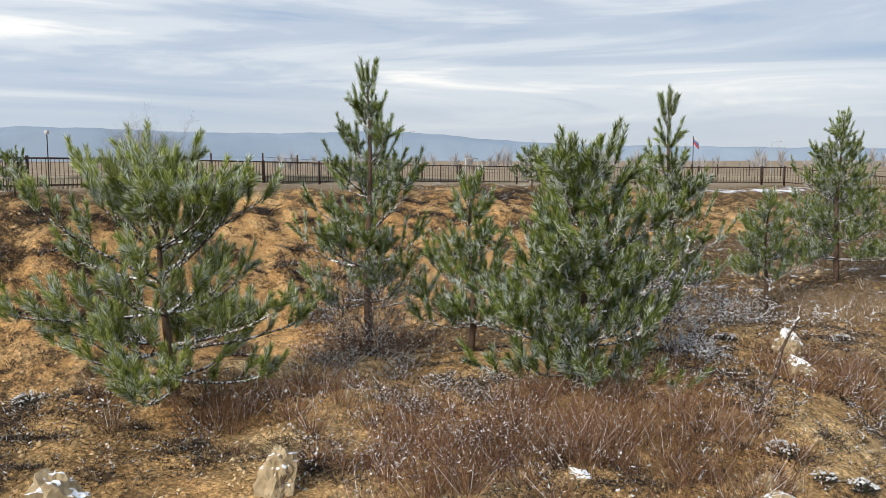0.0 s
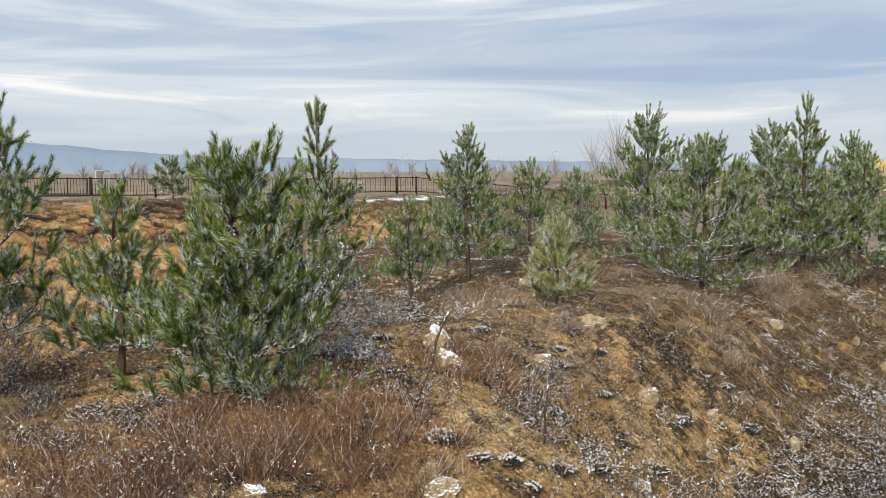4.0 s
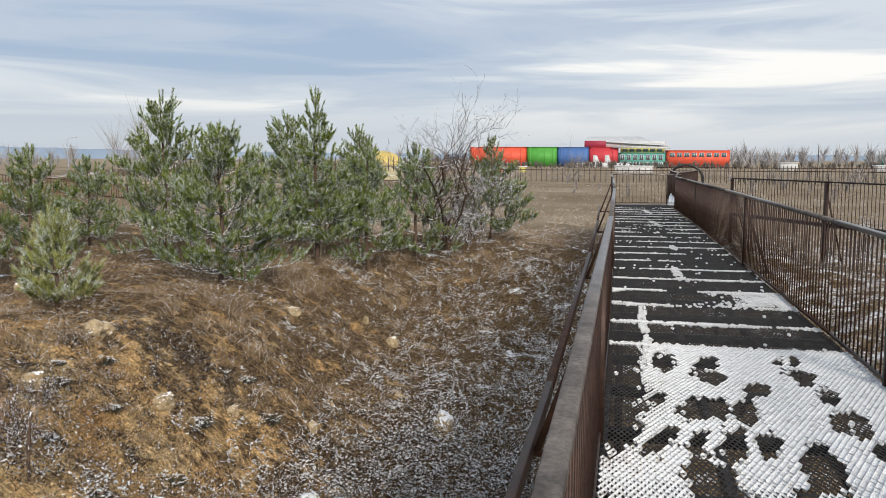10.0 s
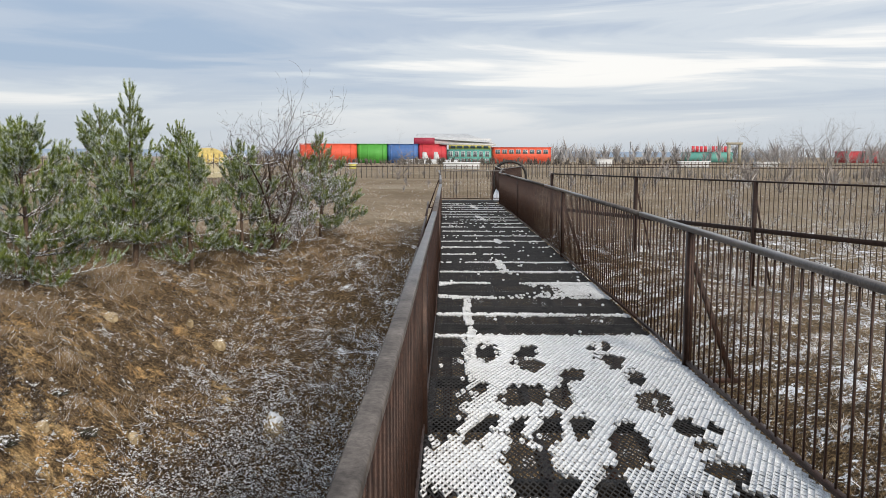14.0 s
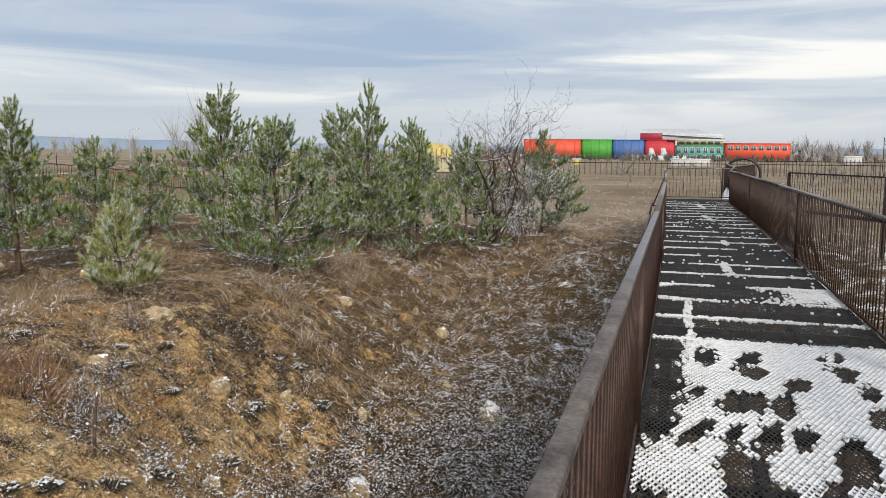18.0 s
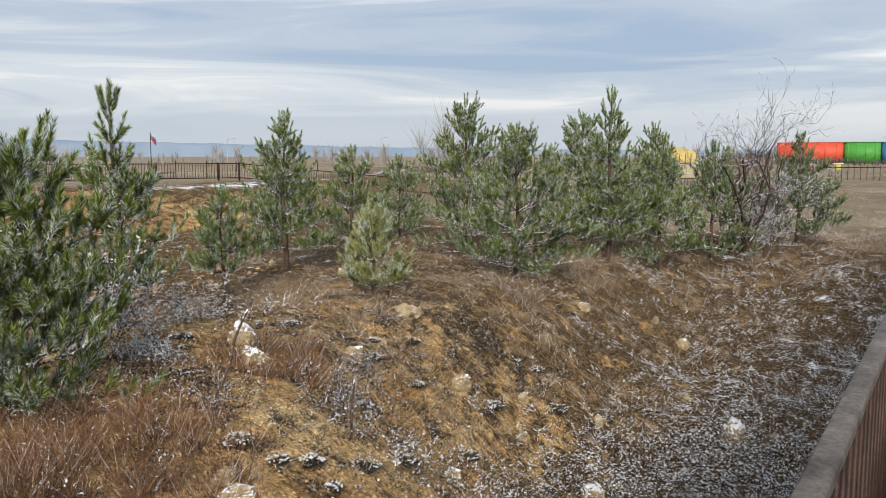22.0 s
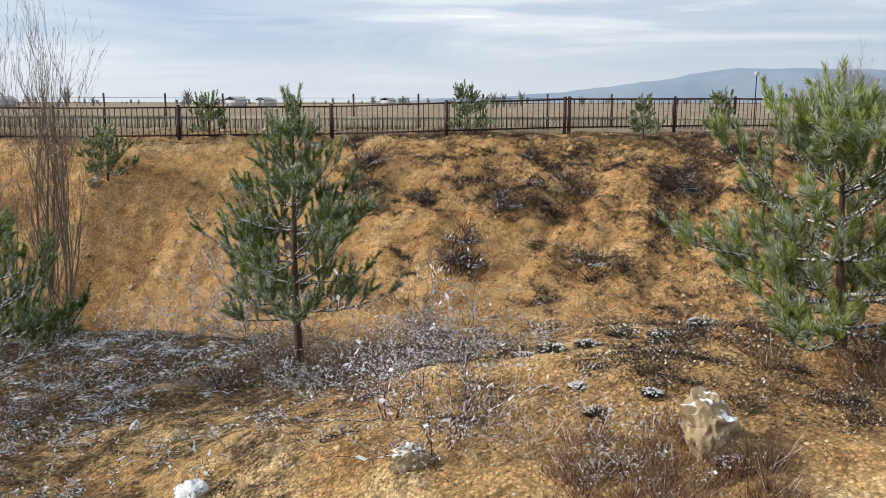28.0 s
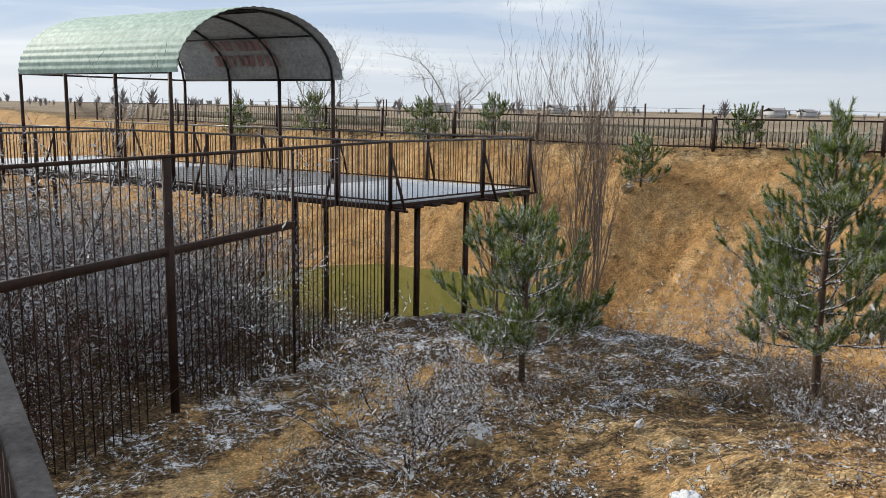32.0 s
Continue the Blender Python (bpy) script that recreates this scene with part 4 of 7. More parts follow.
# ---- pines ----
def pine(name, x, y, h, spread, seed, label, dense=105, lean=(0, 0), low=0.12, mat=None, needle=0.08, wide=0.0078, gap=0.36, leaders=1, shape=0.6, group="young pines", twigs=1.0, shoot=1.0):
    """A young black pine: whorls of limbs that curve upward, each shoot a bottle brush of needles."""
    rng = np.random.RandomState(seed)
    base = thing(name, Matrix.Translation((x, y, gz(x, y))), label, "pine tree", group)
    ht = h - 0.2
    k = 14
    tt = np.linspace(0, 1, k)
    trunk = np.stack([lean[0] * tt ** 1.5 + 0.02 * np.sin(tt * 7 + seed), lean[1] * tt ** 1.5 + 0.02 * np.cos(tt * 6 + seed), ht * tt], 1)
    trunk[0, 2] = -0.15
    r0 = 0.013 * h + 0.010
    part("trunk", Solid().tube(trunk, r0 * (1 - tt) ** 0.8 + 0.006, 6).mesh("trunk", BARK, True), base)
    seg, sht, old = [], [], []

    def grow(p, az, e, length, bend, depth, rad):
        """One limb that sweeps upward, with side twigs along it and an upright shoot at each end."""
        ns = max(2, int(length / 0.11))
        step = length / ns
        path = [p]
        for s in range(ns):
            u = (s + 0.5) / ns
            ee = min(1.1, e + bend * u ** 1.6)
            aa = az + 0.16 * math.sin(s * 1.7 + seed + az * 3)
            p = p + np.array((math.cos(aa) * math.cos(ee), math.sin(aa) * math.cos(ee), math.sin(ee))) * step
            path.append(p)
            if u > (0.5 if depth == 0 else 0.15):
                old.append((*path[-2], *p))
            seg.append((*path[-2], *p, rad * (1 - 0.7 * s / ns), rad * (1 - 0.7 * (s + 1) / ns)))
        d = path[-1] - path[-2]
        d /= np.linalg.norm(d)
        d = d + (0, 0, 0.75)
        d /= np.linalg.norm(d)
        ln = candle * rng.uniform(0.75, 1.2) * (1.0 if depth == 0 else 0.8)
        sht.append((*(path[-1] - d * 0.05), *(path[-1] + d * ln)))
        for j in range(2 if depth == 0 else 1):
            if rng.rand() < 0.7:
                a2 = az + rng.uniform(0.5, 1.3) * (1 if j else -1)
                dd = np.array((math.cos(a2), math.sin(a2), rng.uniform(0.5, 1.2)))
                dd /= np.linalg.norm(dd)
                sht.append((*path[-1], *(path[-1] + dd * ln * rng.uniform(0.5, 0.85))))
        if depth < 2 and length > 0.2:
            s = max(1, int(ns * 0.3))
            while s < ns:
                for sd in (1, -1):
                    if rng.rand() < 0.70 * twigs:
                        l2 = (0.07 + 0.40 * length * (1 - s / ns)) * rng.uniform(0.6, 1.15)
                        grow(path[s], az + sd * rng.uniform(0.5, 1.0), e + bend * (s / ns) + rng.uniform(0.0, 0.35), l2, bend * 0.9 + 0.1, depth + 1 if depth else 1 + (l2 < 0.24), max(0.0035, rad * 0.55))
                s += 2 if length > 0.5 else 1

    candle = (0.20 + 0.026 * min(h, 3.5)) * shoot
    nw = max(3, int((1 - low) * h / gap))
    for wi in range(nw):
        f = low + (0.93 - low) * (wi + 0.35) / nw
        nb = rng.randint(5, 8) if f < 0.75 else rng.randint(4, 6)
        az0 = rng.uniform(0, 6.28)
        full = spread * (1 - f) ** shape * (0.72 + 0.28 * min(1, f / 0.25))
        for j in range(nb):
            hf = f + rng.normal() * 0.010
            p = np.array([np.interp(hf, tt, trunk[:, c]) for c in range(3)])
            grow(p, az0 + 6.28 * j / nb + rng.normal() * 0.2, math.radians(-8 + 46 * f + rng.normal() * 8), max(0.10, full * rng.uniform(0.65, 1.12) - 0.10), math.radians(rng.uniform(18, 50)), 0, 0.006 + 0.010 * full)
    # the youngest whorl: a bunch of upright candles round the leader
    top = trunk[-1]
    sht.append((*(top - (0, 0, 0.15)), *(top + (0, 0, 0.2))))
    for j in range(4 + 3 * leaders):
        a = j * 2.4 + seed
        t0 = np.array([np.interp(1 - rng.uniform(0.02, 0.09) - 0.10 * (leaders > 1) * rng.rand(), tt, trunk[:, c]) for c in range(3)])
        out = 0.42 + 0.6 * (leaders > 1) * rng.rand()
        t1 = t0 + np.array((math.cos(a) * out, math.sin(a) * out, 0.8)) * 0.13 * (1 + 1.6 * (leaders > 1) * rng.rand())
        seg.append((*t0, *t1, 0.006, 0.005))
        old.append((*t0, *t1))
        sht.append((*t1, *(t1 + np.array((math.cos(a) * 0.25, math.sin(a) * 0.25, 1.0)) * candle * rng.uniform(0.7, 1.05))))
    seg, sht = np.array(seg), np.array(sht)
    v, f = prisms(seg[:, :3], seg[:, 3:6], seg[:, 6], seg[:, 7])
    part("branching", mesh_from("branching", v, f, LIMB), base, "dark limbs flecked with frost")["kind"] = "stuff"
    a, b = sht[:, :3], sht[:, 3:]
    ax = b - a
    ax = ax / np.linalg.norm(ax, axis=1)[:, None]
    idx = np.repeat(np.arange(len(a)), int(dense * 1.9))
    u = rng.uniform(-0.1, 1.0, len(idx))[:, None]
    rad = np.cross(ax[idx], rng.normal(size=(len(idx), 3)))
    rad /= np.linalg.norm(rad, axis=1)[:, None] + 1e-9
    opening = np.radians(rng.uniform(22, 48, len(idx)))[:, None] * (1.0 - 0.25 * np.clip(u, 0, 1) ** 3)
    dirn = ax[idx] * np.cos(opening) + rad * np.sin(opening)
    root = a[idx] + (b - a)[idx] * u
    ends = root + dirn * needle * rng.uniform(0.75, 1.0, len(idx))[:, None]
    if old:
        # last years' needles, sparser, along the limbs behind the new shoots
        oa = np.array(old)
        oi = np.repeat(np.arange(len(oa)), max(4, int(dense / 9)))
        ob = oa[oi, :3] + (oa[oi, 3:] - oa[oi, :3]) * rng.rand(len(oi))[:, None]
        oax = oa[oi, 3:] - oa[oi, :3]
        oax /= np.linalg.norm(oax, axis=1)[:, None] + 1e-9
        ow = oax * 0.75 + rng.normal(size=oax.shape) * 0.5
        ow /= np.linalg.norm(ow, axis=1)[:, None] + 1e-9
        root = np.concatenate([root, ob])
        ends = np.concatenate([ends, ob + ow * needle * rng.uniform(0.6, 1.0, len(oi))[:, None]])
    v, f = blades(root, ends, wide, rng)
    me = mesh_from("crown", v, f, mat or NEEDLE)
    me.materials.append(NEEDLE_PALE if mat is NEEDLE_PALE else NEEDLE if mat is NEEDLE_LIGHT else OLD_SHADE_NEEDLE)
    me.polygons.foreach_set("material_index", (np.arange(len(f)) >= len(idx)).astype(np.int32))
    part("crown", me, base, "long green needles with white frost")
    return base


P1 = "young pine with long frosted needles on the gravel mound"
P2 = "young pine dusted with frost among dry grass"
pine("pine_tree", -6.75, -0.1, 1.97, 1.6, 1, "wide young pine with many leaders, frosted needles", dense=105, lean=(-0.10, -0.15), low=0.03, leaders=3, shape=0.42, gap=0.30, mat=NEEDLE_LIGHT)
pine("pine_tree", -8.83, 2.21, 3.3, 1.55, 2, "slender young pine with bare lower stem above a frosted bush", low=0.16, shape=0.85, twigs=0.9, gap=0.46)
pine("pine_tree", -5.7, 3.08, 2.02, 1.28, 3, "dense bushy young pine rising from russet grass", dense=115, low=0.02, gap=0.26, leaders=3, shape=0.45, twigs=1.1)
pine("pine_tree", -8.1, 5.76, 2.75, 1.05, 4, P1, low=0.14, shape=0.8)
pine("pine_tree", -7.55, 2.9, 1.8, 1.0, 5, P1, low=0.1, shape=0.7)
pine("pine_tree", -10.6, 9.7, 1.95, 1.0, 6, P2, dense=90, low=0.25)
pine("pine_tree", -11.34, 12.07, 3.15, 1.6, 7, P2, dense=90, low=0.1, shape=0.75, wide=0.008)
pine("pine_tree", -13.4, 16.85, 2.6, 1.5, 8, P2, dense=70, low=0.1, wide=0.01)
pine("pine_tree", -14.1, 20.0, 2.4, 1.4, 9, P2, dense=70, low=0.1, wide=0.01)
pine("pine_tree", -10.43, 17.63, 3.85, 2.0, 10, P2, dense=85, low=0.1, wide=0.009, leaders=2)
pine("pine_tree", -6.9, 13.5, 2.9, 1.9, 11, "broad young pine with low sweeping limbs", dense=90, low=0.07, wide=0.008, gap=0.34)
pine("pine_tree", -6.53, 17.25, 3.8, 1.5, 12, "tall slender young pine in dry grass", dense=85, low=0.12, shape=0.8, wide=0.009)
pine("pine_tree", -8.65, 20.7, 3.4, 1.8, 13, P2, dense=70, low=0.1, wide=0.01)
pine("pine_tree", -5.79, 18.56, 3.05, 1.45, 14, P2, dense=75, low=0.12, wide=0.01)
pine("pine_tree", -5.2, 20.9, 2.85, 1.5, 15, P2, dense=75, low=0.06, wide=0.01)
pine("pine_tree", -8.1, 25.2, 3.5, 1.8, 16, P2, dense=60, low=0.1, wide=0.012)
pine("pine_tree", -3.73, 24.1, 2.95, 2.1, 17, "bushy pine with a narrow top at the edge of the field", dense=75, low=0.05, wide=0.011, shape=0.95)
pine("pine_tree", -7.58, 9.96, 1.3, 0.75, 18, "small pale yellowish-green pine on the slope", dense=90, low=0.08, mat=NEEDLE_PALE, gap=0.2, leaders=3, shape=0.4)
pine("pine_tree", -8.77, -6.38, 3.5, 1.75, 19, "tall open young pine at the foot of the mound", dense=100, low=0.18, gap=0.36, shape=0.62)
pine("pine_tree", -6.46, -9.19, 2.45, 2.0, 20, "low spreading young pine by the fence", dense=100, low=0.14, gap=0.36, leaders=2)
for i, (px, py, h) in enumerate(((-18.2, -18.7, 1.5), (-20.9, -17.2, 1.2), (-23.9, -9.9, 1.45), (-25.1, -4.8, 1.1), (-26.2, -2.7, 1.2), (-12.6, -38.6, 1.6), (-14.2, -33.8, 1.7),
                                 (-15.9, -27.6, 1.6), (-17.2, -25.0, 1.4), (-28.4, 8.5, 1.3), (-29.5, 15.5, 1.5), (-33.0, 21.0, 1.4), (-24.0, 18.0, 1.7), (-20.0, 21.0, 1.6))):
    pine("pine_tree", px, py, h, h * 0.75, 40 + i, "small pine on the rim of the bank", dense=45, low=0.06, wide=0.016, gap=0.35, group="rim pines", leaders=2, shape=0.45)


# ---- boulders ----
def boulder(name, x, y, w, d, h, seed, label, mat=ROCK, sink=0.25, z=None):
    rng = np.random.RandomState(seed)
    bm = bmesh.new()
    bmesh.ops.create_icosphere(bm, subdivisions=4, radius=1.0)
    planes = [(Vector(rng.normal(size=3)).normalized(), rng.uniform(0.62, 0.9)) for _ in range(16)]
    for vert in bm.verts:
        p = vert.co.copy()
        for nrm, off in planes:
            k = p.dot(nrm) - off
            if k > 0:
                p -= nrm * (k * 0.8)
        q = p * 2.3 + Vector((seed * 3.1, 0, 0))
        p += p.normalized() * (noise.noise(q) * 0.22 + noise.noise(q * 2.4) * 0.09 - abs(noise.noise(q * 4.5)) * 0.24 + noise.noise(q * 11) * 0.07)
        vert.co = Vector((p.x * w / 1.3, p.y * d / 1.3, (p.z + 0.55) * h / 1.2))
    me = bpy.data.meshes.new(name)
    bm.to_mesh(me)
    bm.free()
    me.materials.append(ROCK)
    ob = new(name, me)
    if mat is not ROCK:
        # a lump of snow lying on the flat top
        co = [v.co.copy() for v in me.vertices]
        hi = max(c.z for c in co)
        keep = [tuple(p.vertices) for p in me.polygons if p.normal.z > 0.35 and p.center.z > hi * (0.72 if mat is ROCK_CAP else 0.55) and noise.noise(p.center * 9) > -0.35]
        used = sorted({i for p in keep for i in p})
        if used:
            where = {i: k for k, i in enumerate(used)}
            edge = {i: sum(i in p for p in keep) for i in used}
            up = [(co[i].x * (1.02 if edge[i] < 5 else 1), co[i].y * (1.02 if edge[i] < 5 else 1), co[i].z + (0.003 if edge[i] < 5 else 0.028 + 0.02 * noise.noise(co[i] * 20))) for i in used]
            part("snow_cap", mesh_from("snow_cap", up, [[where[i] for i in p] for p in keep], SNOW, True), ob, "lump of white snow")
    g = gz(x, y) if z is None else z
    ob.matrix_basis = Matrix.Translation((x, y, g - h * sink)) @ Euler((0, 0, rng.uniform(0, 6.28))).to_matrix().to_4x4()
    tagged(ob, label, "rock", "boulders")
    return ob


L1 = "pale weathered limestone boulder half sunk in gravel"
L2 = "limestone boulder with a cap of snow"
boulder("boulder", -4.74, -0.89, 0.26, 0.24, 0.34, 1, "tall pitted limestone boulder with a snowy top", ROCK, 0.1)
boulder("boulder", -4.72, 0.32, 0.2, 0.18, 0.28, 2, L1)
boulder("boulder", -5.86, 5.48, 0.21, 0.19, 0.2, 77, L2, ROCK_CAP, 0.2)
boulder("boulder", -5.6, 5.36, 0.2, 0.2, 0.16, 35, L1, ROCK, 0.2)
boulder("boulder", -2.45, 11.64, 0.27, 0.24, 0.32, 4, L2, ROCK_SNOWY, 0.05)
boulder("boulder", -3.45, 8.77, 0.23, 0.2, 0.22, 5, L2, ROCK_SNOWY, 0.1)
boulder("boulder", -4.46, -7.3, 0.22, 0.18, 0.2, 10, L2, ROCK_SNOWY)
boulder("boulder", -4.51, -4.61, 0.22, 0.2, 0.15, 12, L2, ROCK_SNOWY)
boulder("boulder", -5.85, -6.43, 0.1, 0.09, 0.12, 13, L2, ROCK_SNOWY)
for i, (bx, by, bw, bh) in enumerate(((-5.11, 8.49, 0.22, 0.3), (-6.19, 8.85, 0.3, 0.22), (-3.65, 3.22, 0.2, 0.16), (-4.47, -2.75, 0.2, 0.2), (-5.81, -5.85, 0.16, 0.14), (-5.61, 6.95, 0.22, 0.2),
                                      (-4.76, 9.55, 0.12, 0.16), (-4.24, 15.19, 0.2, 0.24), (-5.61, 13.66, 0.16, 0.22), (-4.86, 15.48, 0.12, 0.2), (-3.84, 3.33, 0.14, 0.14), (-4.14, 6.69, 0.2, 0.2),
                                      (-3.86, 1.42, 0.12, 0.1), (-4.12, 2.08, 0.14, 0.07), (-4.24, 0.46, 0.14, 0.1), (-10.6, 13.4, 0.3, 0.3), (-8.3, 10.6, 0.28, 0.35), (-17.88, -18.9, 0.3, 0.35),
                                      (-3.0, 11.0, 0.12, 0.14), (-2.0, 12.1, 0.1, 0.12), (-4.1, 10.6, 0.14, 0.18), (-9.8, 12.0, 0.2, 0.24), (-7.6, -4.6, 0.14, 0.1), (-3.4, -8.9, 0.2, 0.22), (-4.0, -9.6, 0.16, 0.16))):
    boulder("boulder", bx, by, bw, bw * 0.8, bh * 0.8, 60 + i, L1, ROCK, 0.35)


# ---- pond ----
m_, n_, l_, b_ = material("green_pond_water", 0.12)
b_.inputs["Base Color"].default_value = (0.10, 0.125, 0.024, 1)
ang = np.linspace(0, 2 * np.pi, 48, endpoint=False)
pond_v = [(-9.0, -20.9, 0)] + [(-9.0 + math.cos(a) * 6.8 * (1 + 0.1 * math.sin(3 * a)), -20.9 + math.sin(a) * 4.5, 0) for a in ang]
pond = new("pond", mesh_from("pond", pond_v, [(0, 1 + i, 1 + (i + 1) % 48) for i in range(48)], m_))
pond.location.z = -3.48
tagged(pond, "still olive-green water at the bottom of the pit", "water", kind="structure")


# ---- perimeter fence on the rim ----
CONC = mixed("old_concrete", (0.22, 0.20, 0.15), (0.36, 0.33, 0.26), 1.2, rough=0.9, fine=14.0)


def rim_point(y, off):
    return float(np.interp(y, RIM_Y, RIM_X)) + off


def rim_fence(name, label, off, ys, height, post, bar_step, base_wall, post_step, more=()):
    pts = [np.array((rim_point(y, off), y)) for y in ys] + [np.array(q, float) for q in more]
    o = pts[0]
    base = thing(name, Matrix.Translation((*o, 0)), label, "fence", "rim fences")
    bars = Solid()
    for a, b in zip(pts[:-1], pts[1:]):
        n = np.linalg.norm(b - a)
        d = (b - a) / n
        za, zb = gz(*a), gz(*b)
        la, lb = a - o, b - o
        if not base_wall:
            part("top_rail", Solid().beam((*la, za + height - 0.08), (*lb, zb + height - 0.08), 0.04, 0.05).mesh("top_rail", RUST), base)
            part("low_rail", Solid().beam((*la, za + 0.16), (*lb, zb + 0.16), 0.04, 0.05).mesh("low_rail", RUST), base)
        if base_wall:
            for lo, hi in ((-0.3, 0.06), (0.45, 0.55)):
                part("concrete_rail", Solid().beam((*la, za + (lo + hi) / 2), (*lb, zb + (lo + hi) / 2), 0.10, hi - lo).mesh("concrete_rail", CONC), base, "pale concrete rail of the slotted panels")
            for wz in (1.05, 1.25):
                part("wire", Solid().beam((*la, za + wz), (*lb, zb + wz), 0.012, 0.012).mesh("wire", RUST), base)
            slats = Solid()
            for q in np.arange(0.05, n, 0.16):
                p, z = la + d * q, za + (zb - za) * q / n
                slats.beam((*p, z + 0.05), (*p, z + 0.46), 0.085, 0.06, side=(*d, 0))
            part("slat_infill", slats.mesh("slat_infill", CONC), base, "upright concrete slats with gaps")["kind"] = "stuff"
        q = 0.0
        while q < n and not base_wall:
            p, z = la + d * q, za + (zb - za) * q / n
            bars.beam((*p, z + 0.1), (*p, z + height - 0.08), 0.02, 0.02)
            q += bar_step
        q = 0.0
        while q < n - 0.01:
            p, z = la + d * q, za + (zb - za) * q / n
            part("post", Solid().box((p[0] - post, p[1] - post, z - 0.3), (p[0] + post, p[1] + post, z + height)).mesh("post", RUST), base)
            q += post_step
    if bars.n:
        part("bar_infill", bars.mesh("bar_infill", RUST), base)["kind"] = "stuff"


rim_fence("rim_fence", "rusty low bar fence on top of the bank", -0.9, (-60, -44, -30, -21, -14, -7), 1.08, 0.045, 0.16, False, 3.6, ((-28.6, -2.5), (-33, 3), (-41, 14), (-42, 25), (-37, 36), (-31, 48), (-22, 62), (-12, 80)))
rim_fence("field_fence", "thin posts and wires over slotted concrete panels beyond the bank", -9.0, (-70, -40, -21, -6, 6), 1.42, 0.03, 0.32, True, 2.5, ((-52, 24), (-52, 44), (-44, 66), (-30, 90)))

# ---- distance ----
# distance haze is put into the ridge's blue-grey colour; the air itself is clear
HILL = mixed("haze_tinted_hills", (0.19, 0.25, 0.33), (0.24, 0.30, 0.38), 0.004, rough=1.0)
FARWOOD = mixed("hazy_bare_woods", (0.16, 0.14, 0.13), (0.26, 0.24, 0.23), 0.06, rough=1.0, fine=0.9)


def hills():
    rng = np.random.RandomState(3)
    v, f = [], []
    az = np.radians(np.linspace(-20, 118, 280))
    for i, a in enumerate(az):
        deg = math.degrees(a)
        d = 2900
        rise = np.interp(deg, (-20, 0, 24, 33, 46, 57, 60, 64.5, 68, 71.5, 78, 84, 90, 94.5, 96.5, 98, 102, 105, 110, 118), (0.3, 0.35, 0.42, 0.54, 0.8, 1.02, 1.12, 1.42, 1.78, 2.0, 1.82, 1.85, 2.05, 2.1, 1.8, 1.5, 1.0, 0.65, 0.3, 0.05))
        prof = math.tan(radians(float(rise) + 0.02 * math.sin(deg * 1.9) + 0.015 * math.sin(deg * 4.3))) * (d + 180) / 1.75
        for r, hgt in ((d, -30), (d + 60, 0.72), (d + 180, 1.0)):
            z = hgt if hgt < 0 else max(prof, 0) * 1.75 * hgt
            v.append((-math.sin(a) * r, math.cos(a) * r, z))
    for i in range(len(az) - 1):
        for k in range(2):
            o = i * 3 + k
            f.append((o, o + 3, o + 4, o + 1))
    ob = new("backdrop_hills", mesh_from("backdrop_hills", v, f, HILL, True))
    tagged(ob, "low ridge on the horizon, blue haze put into its colour", "hills", kind="structure")


hills()


# ---- bare shrubs and trees ----
def twigs(rng, height, spread, stems, levels=3, kids=3, rad=0.012, upright=0.6, start=(0, 0, 0), wavy=0.3):
    """Segments of a bare shrub or tree: from, to and both radii."""
    out = []

    def grow(p, d, length, r, depth):
        n = 4 if depth < levels else 3
        for s in range(n):
            d = d + rng.normal(size=3) * wavy + np.array((0, 0, 0.12 * upright))
            d = d / np.linalg.norm(d)
            q = p + d * length / n
            r2 = max(0.0022, r * 0.84)
            out.append((*p, *q, r, r2))
            if depth < levels:
                for k in range(rng.randint(1, kids + 1)):
                    e = d + rng.normal(size=3) * 0.65
                    e[2] += 0.35 * upright
                    grow(q, e / np.linalg.norm(e), length * rng.uniform(0.38, 0.62), max(0.002, r2 * 0.6), depth + 1)
            p, r = q, r2

    for s in range(stems):
        a = rng.uniform(0, 6.28)
        d = np.array((math.cos(a) * spread, math.sin(a) * spread, 1.0))
        off = np.array((math.cos(a), math.sin(a), 0)) * 0.06 * spread
        grow(np.array(start) + off, d / np.linalg.norm(d), height * rng.uniform(0.6, 1.0), rad, 1)
    return np.array(out)


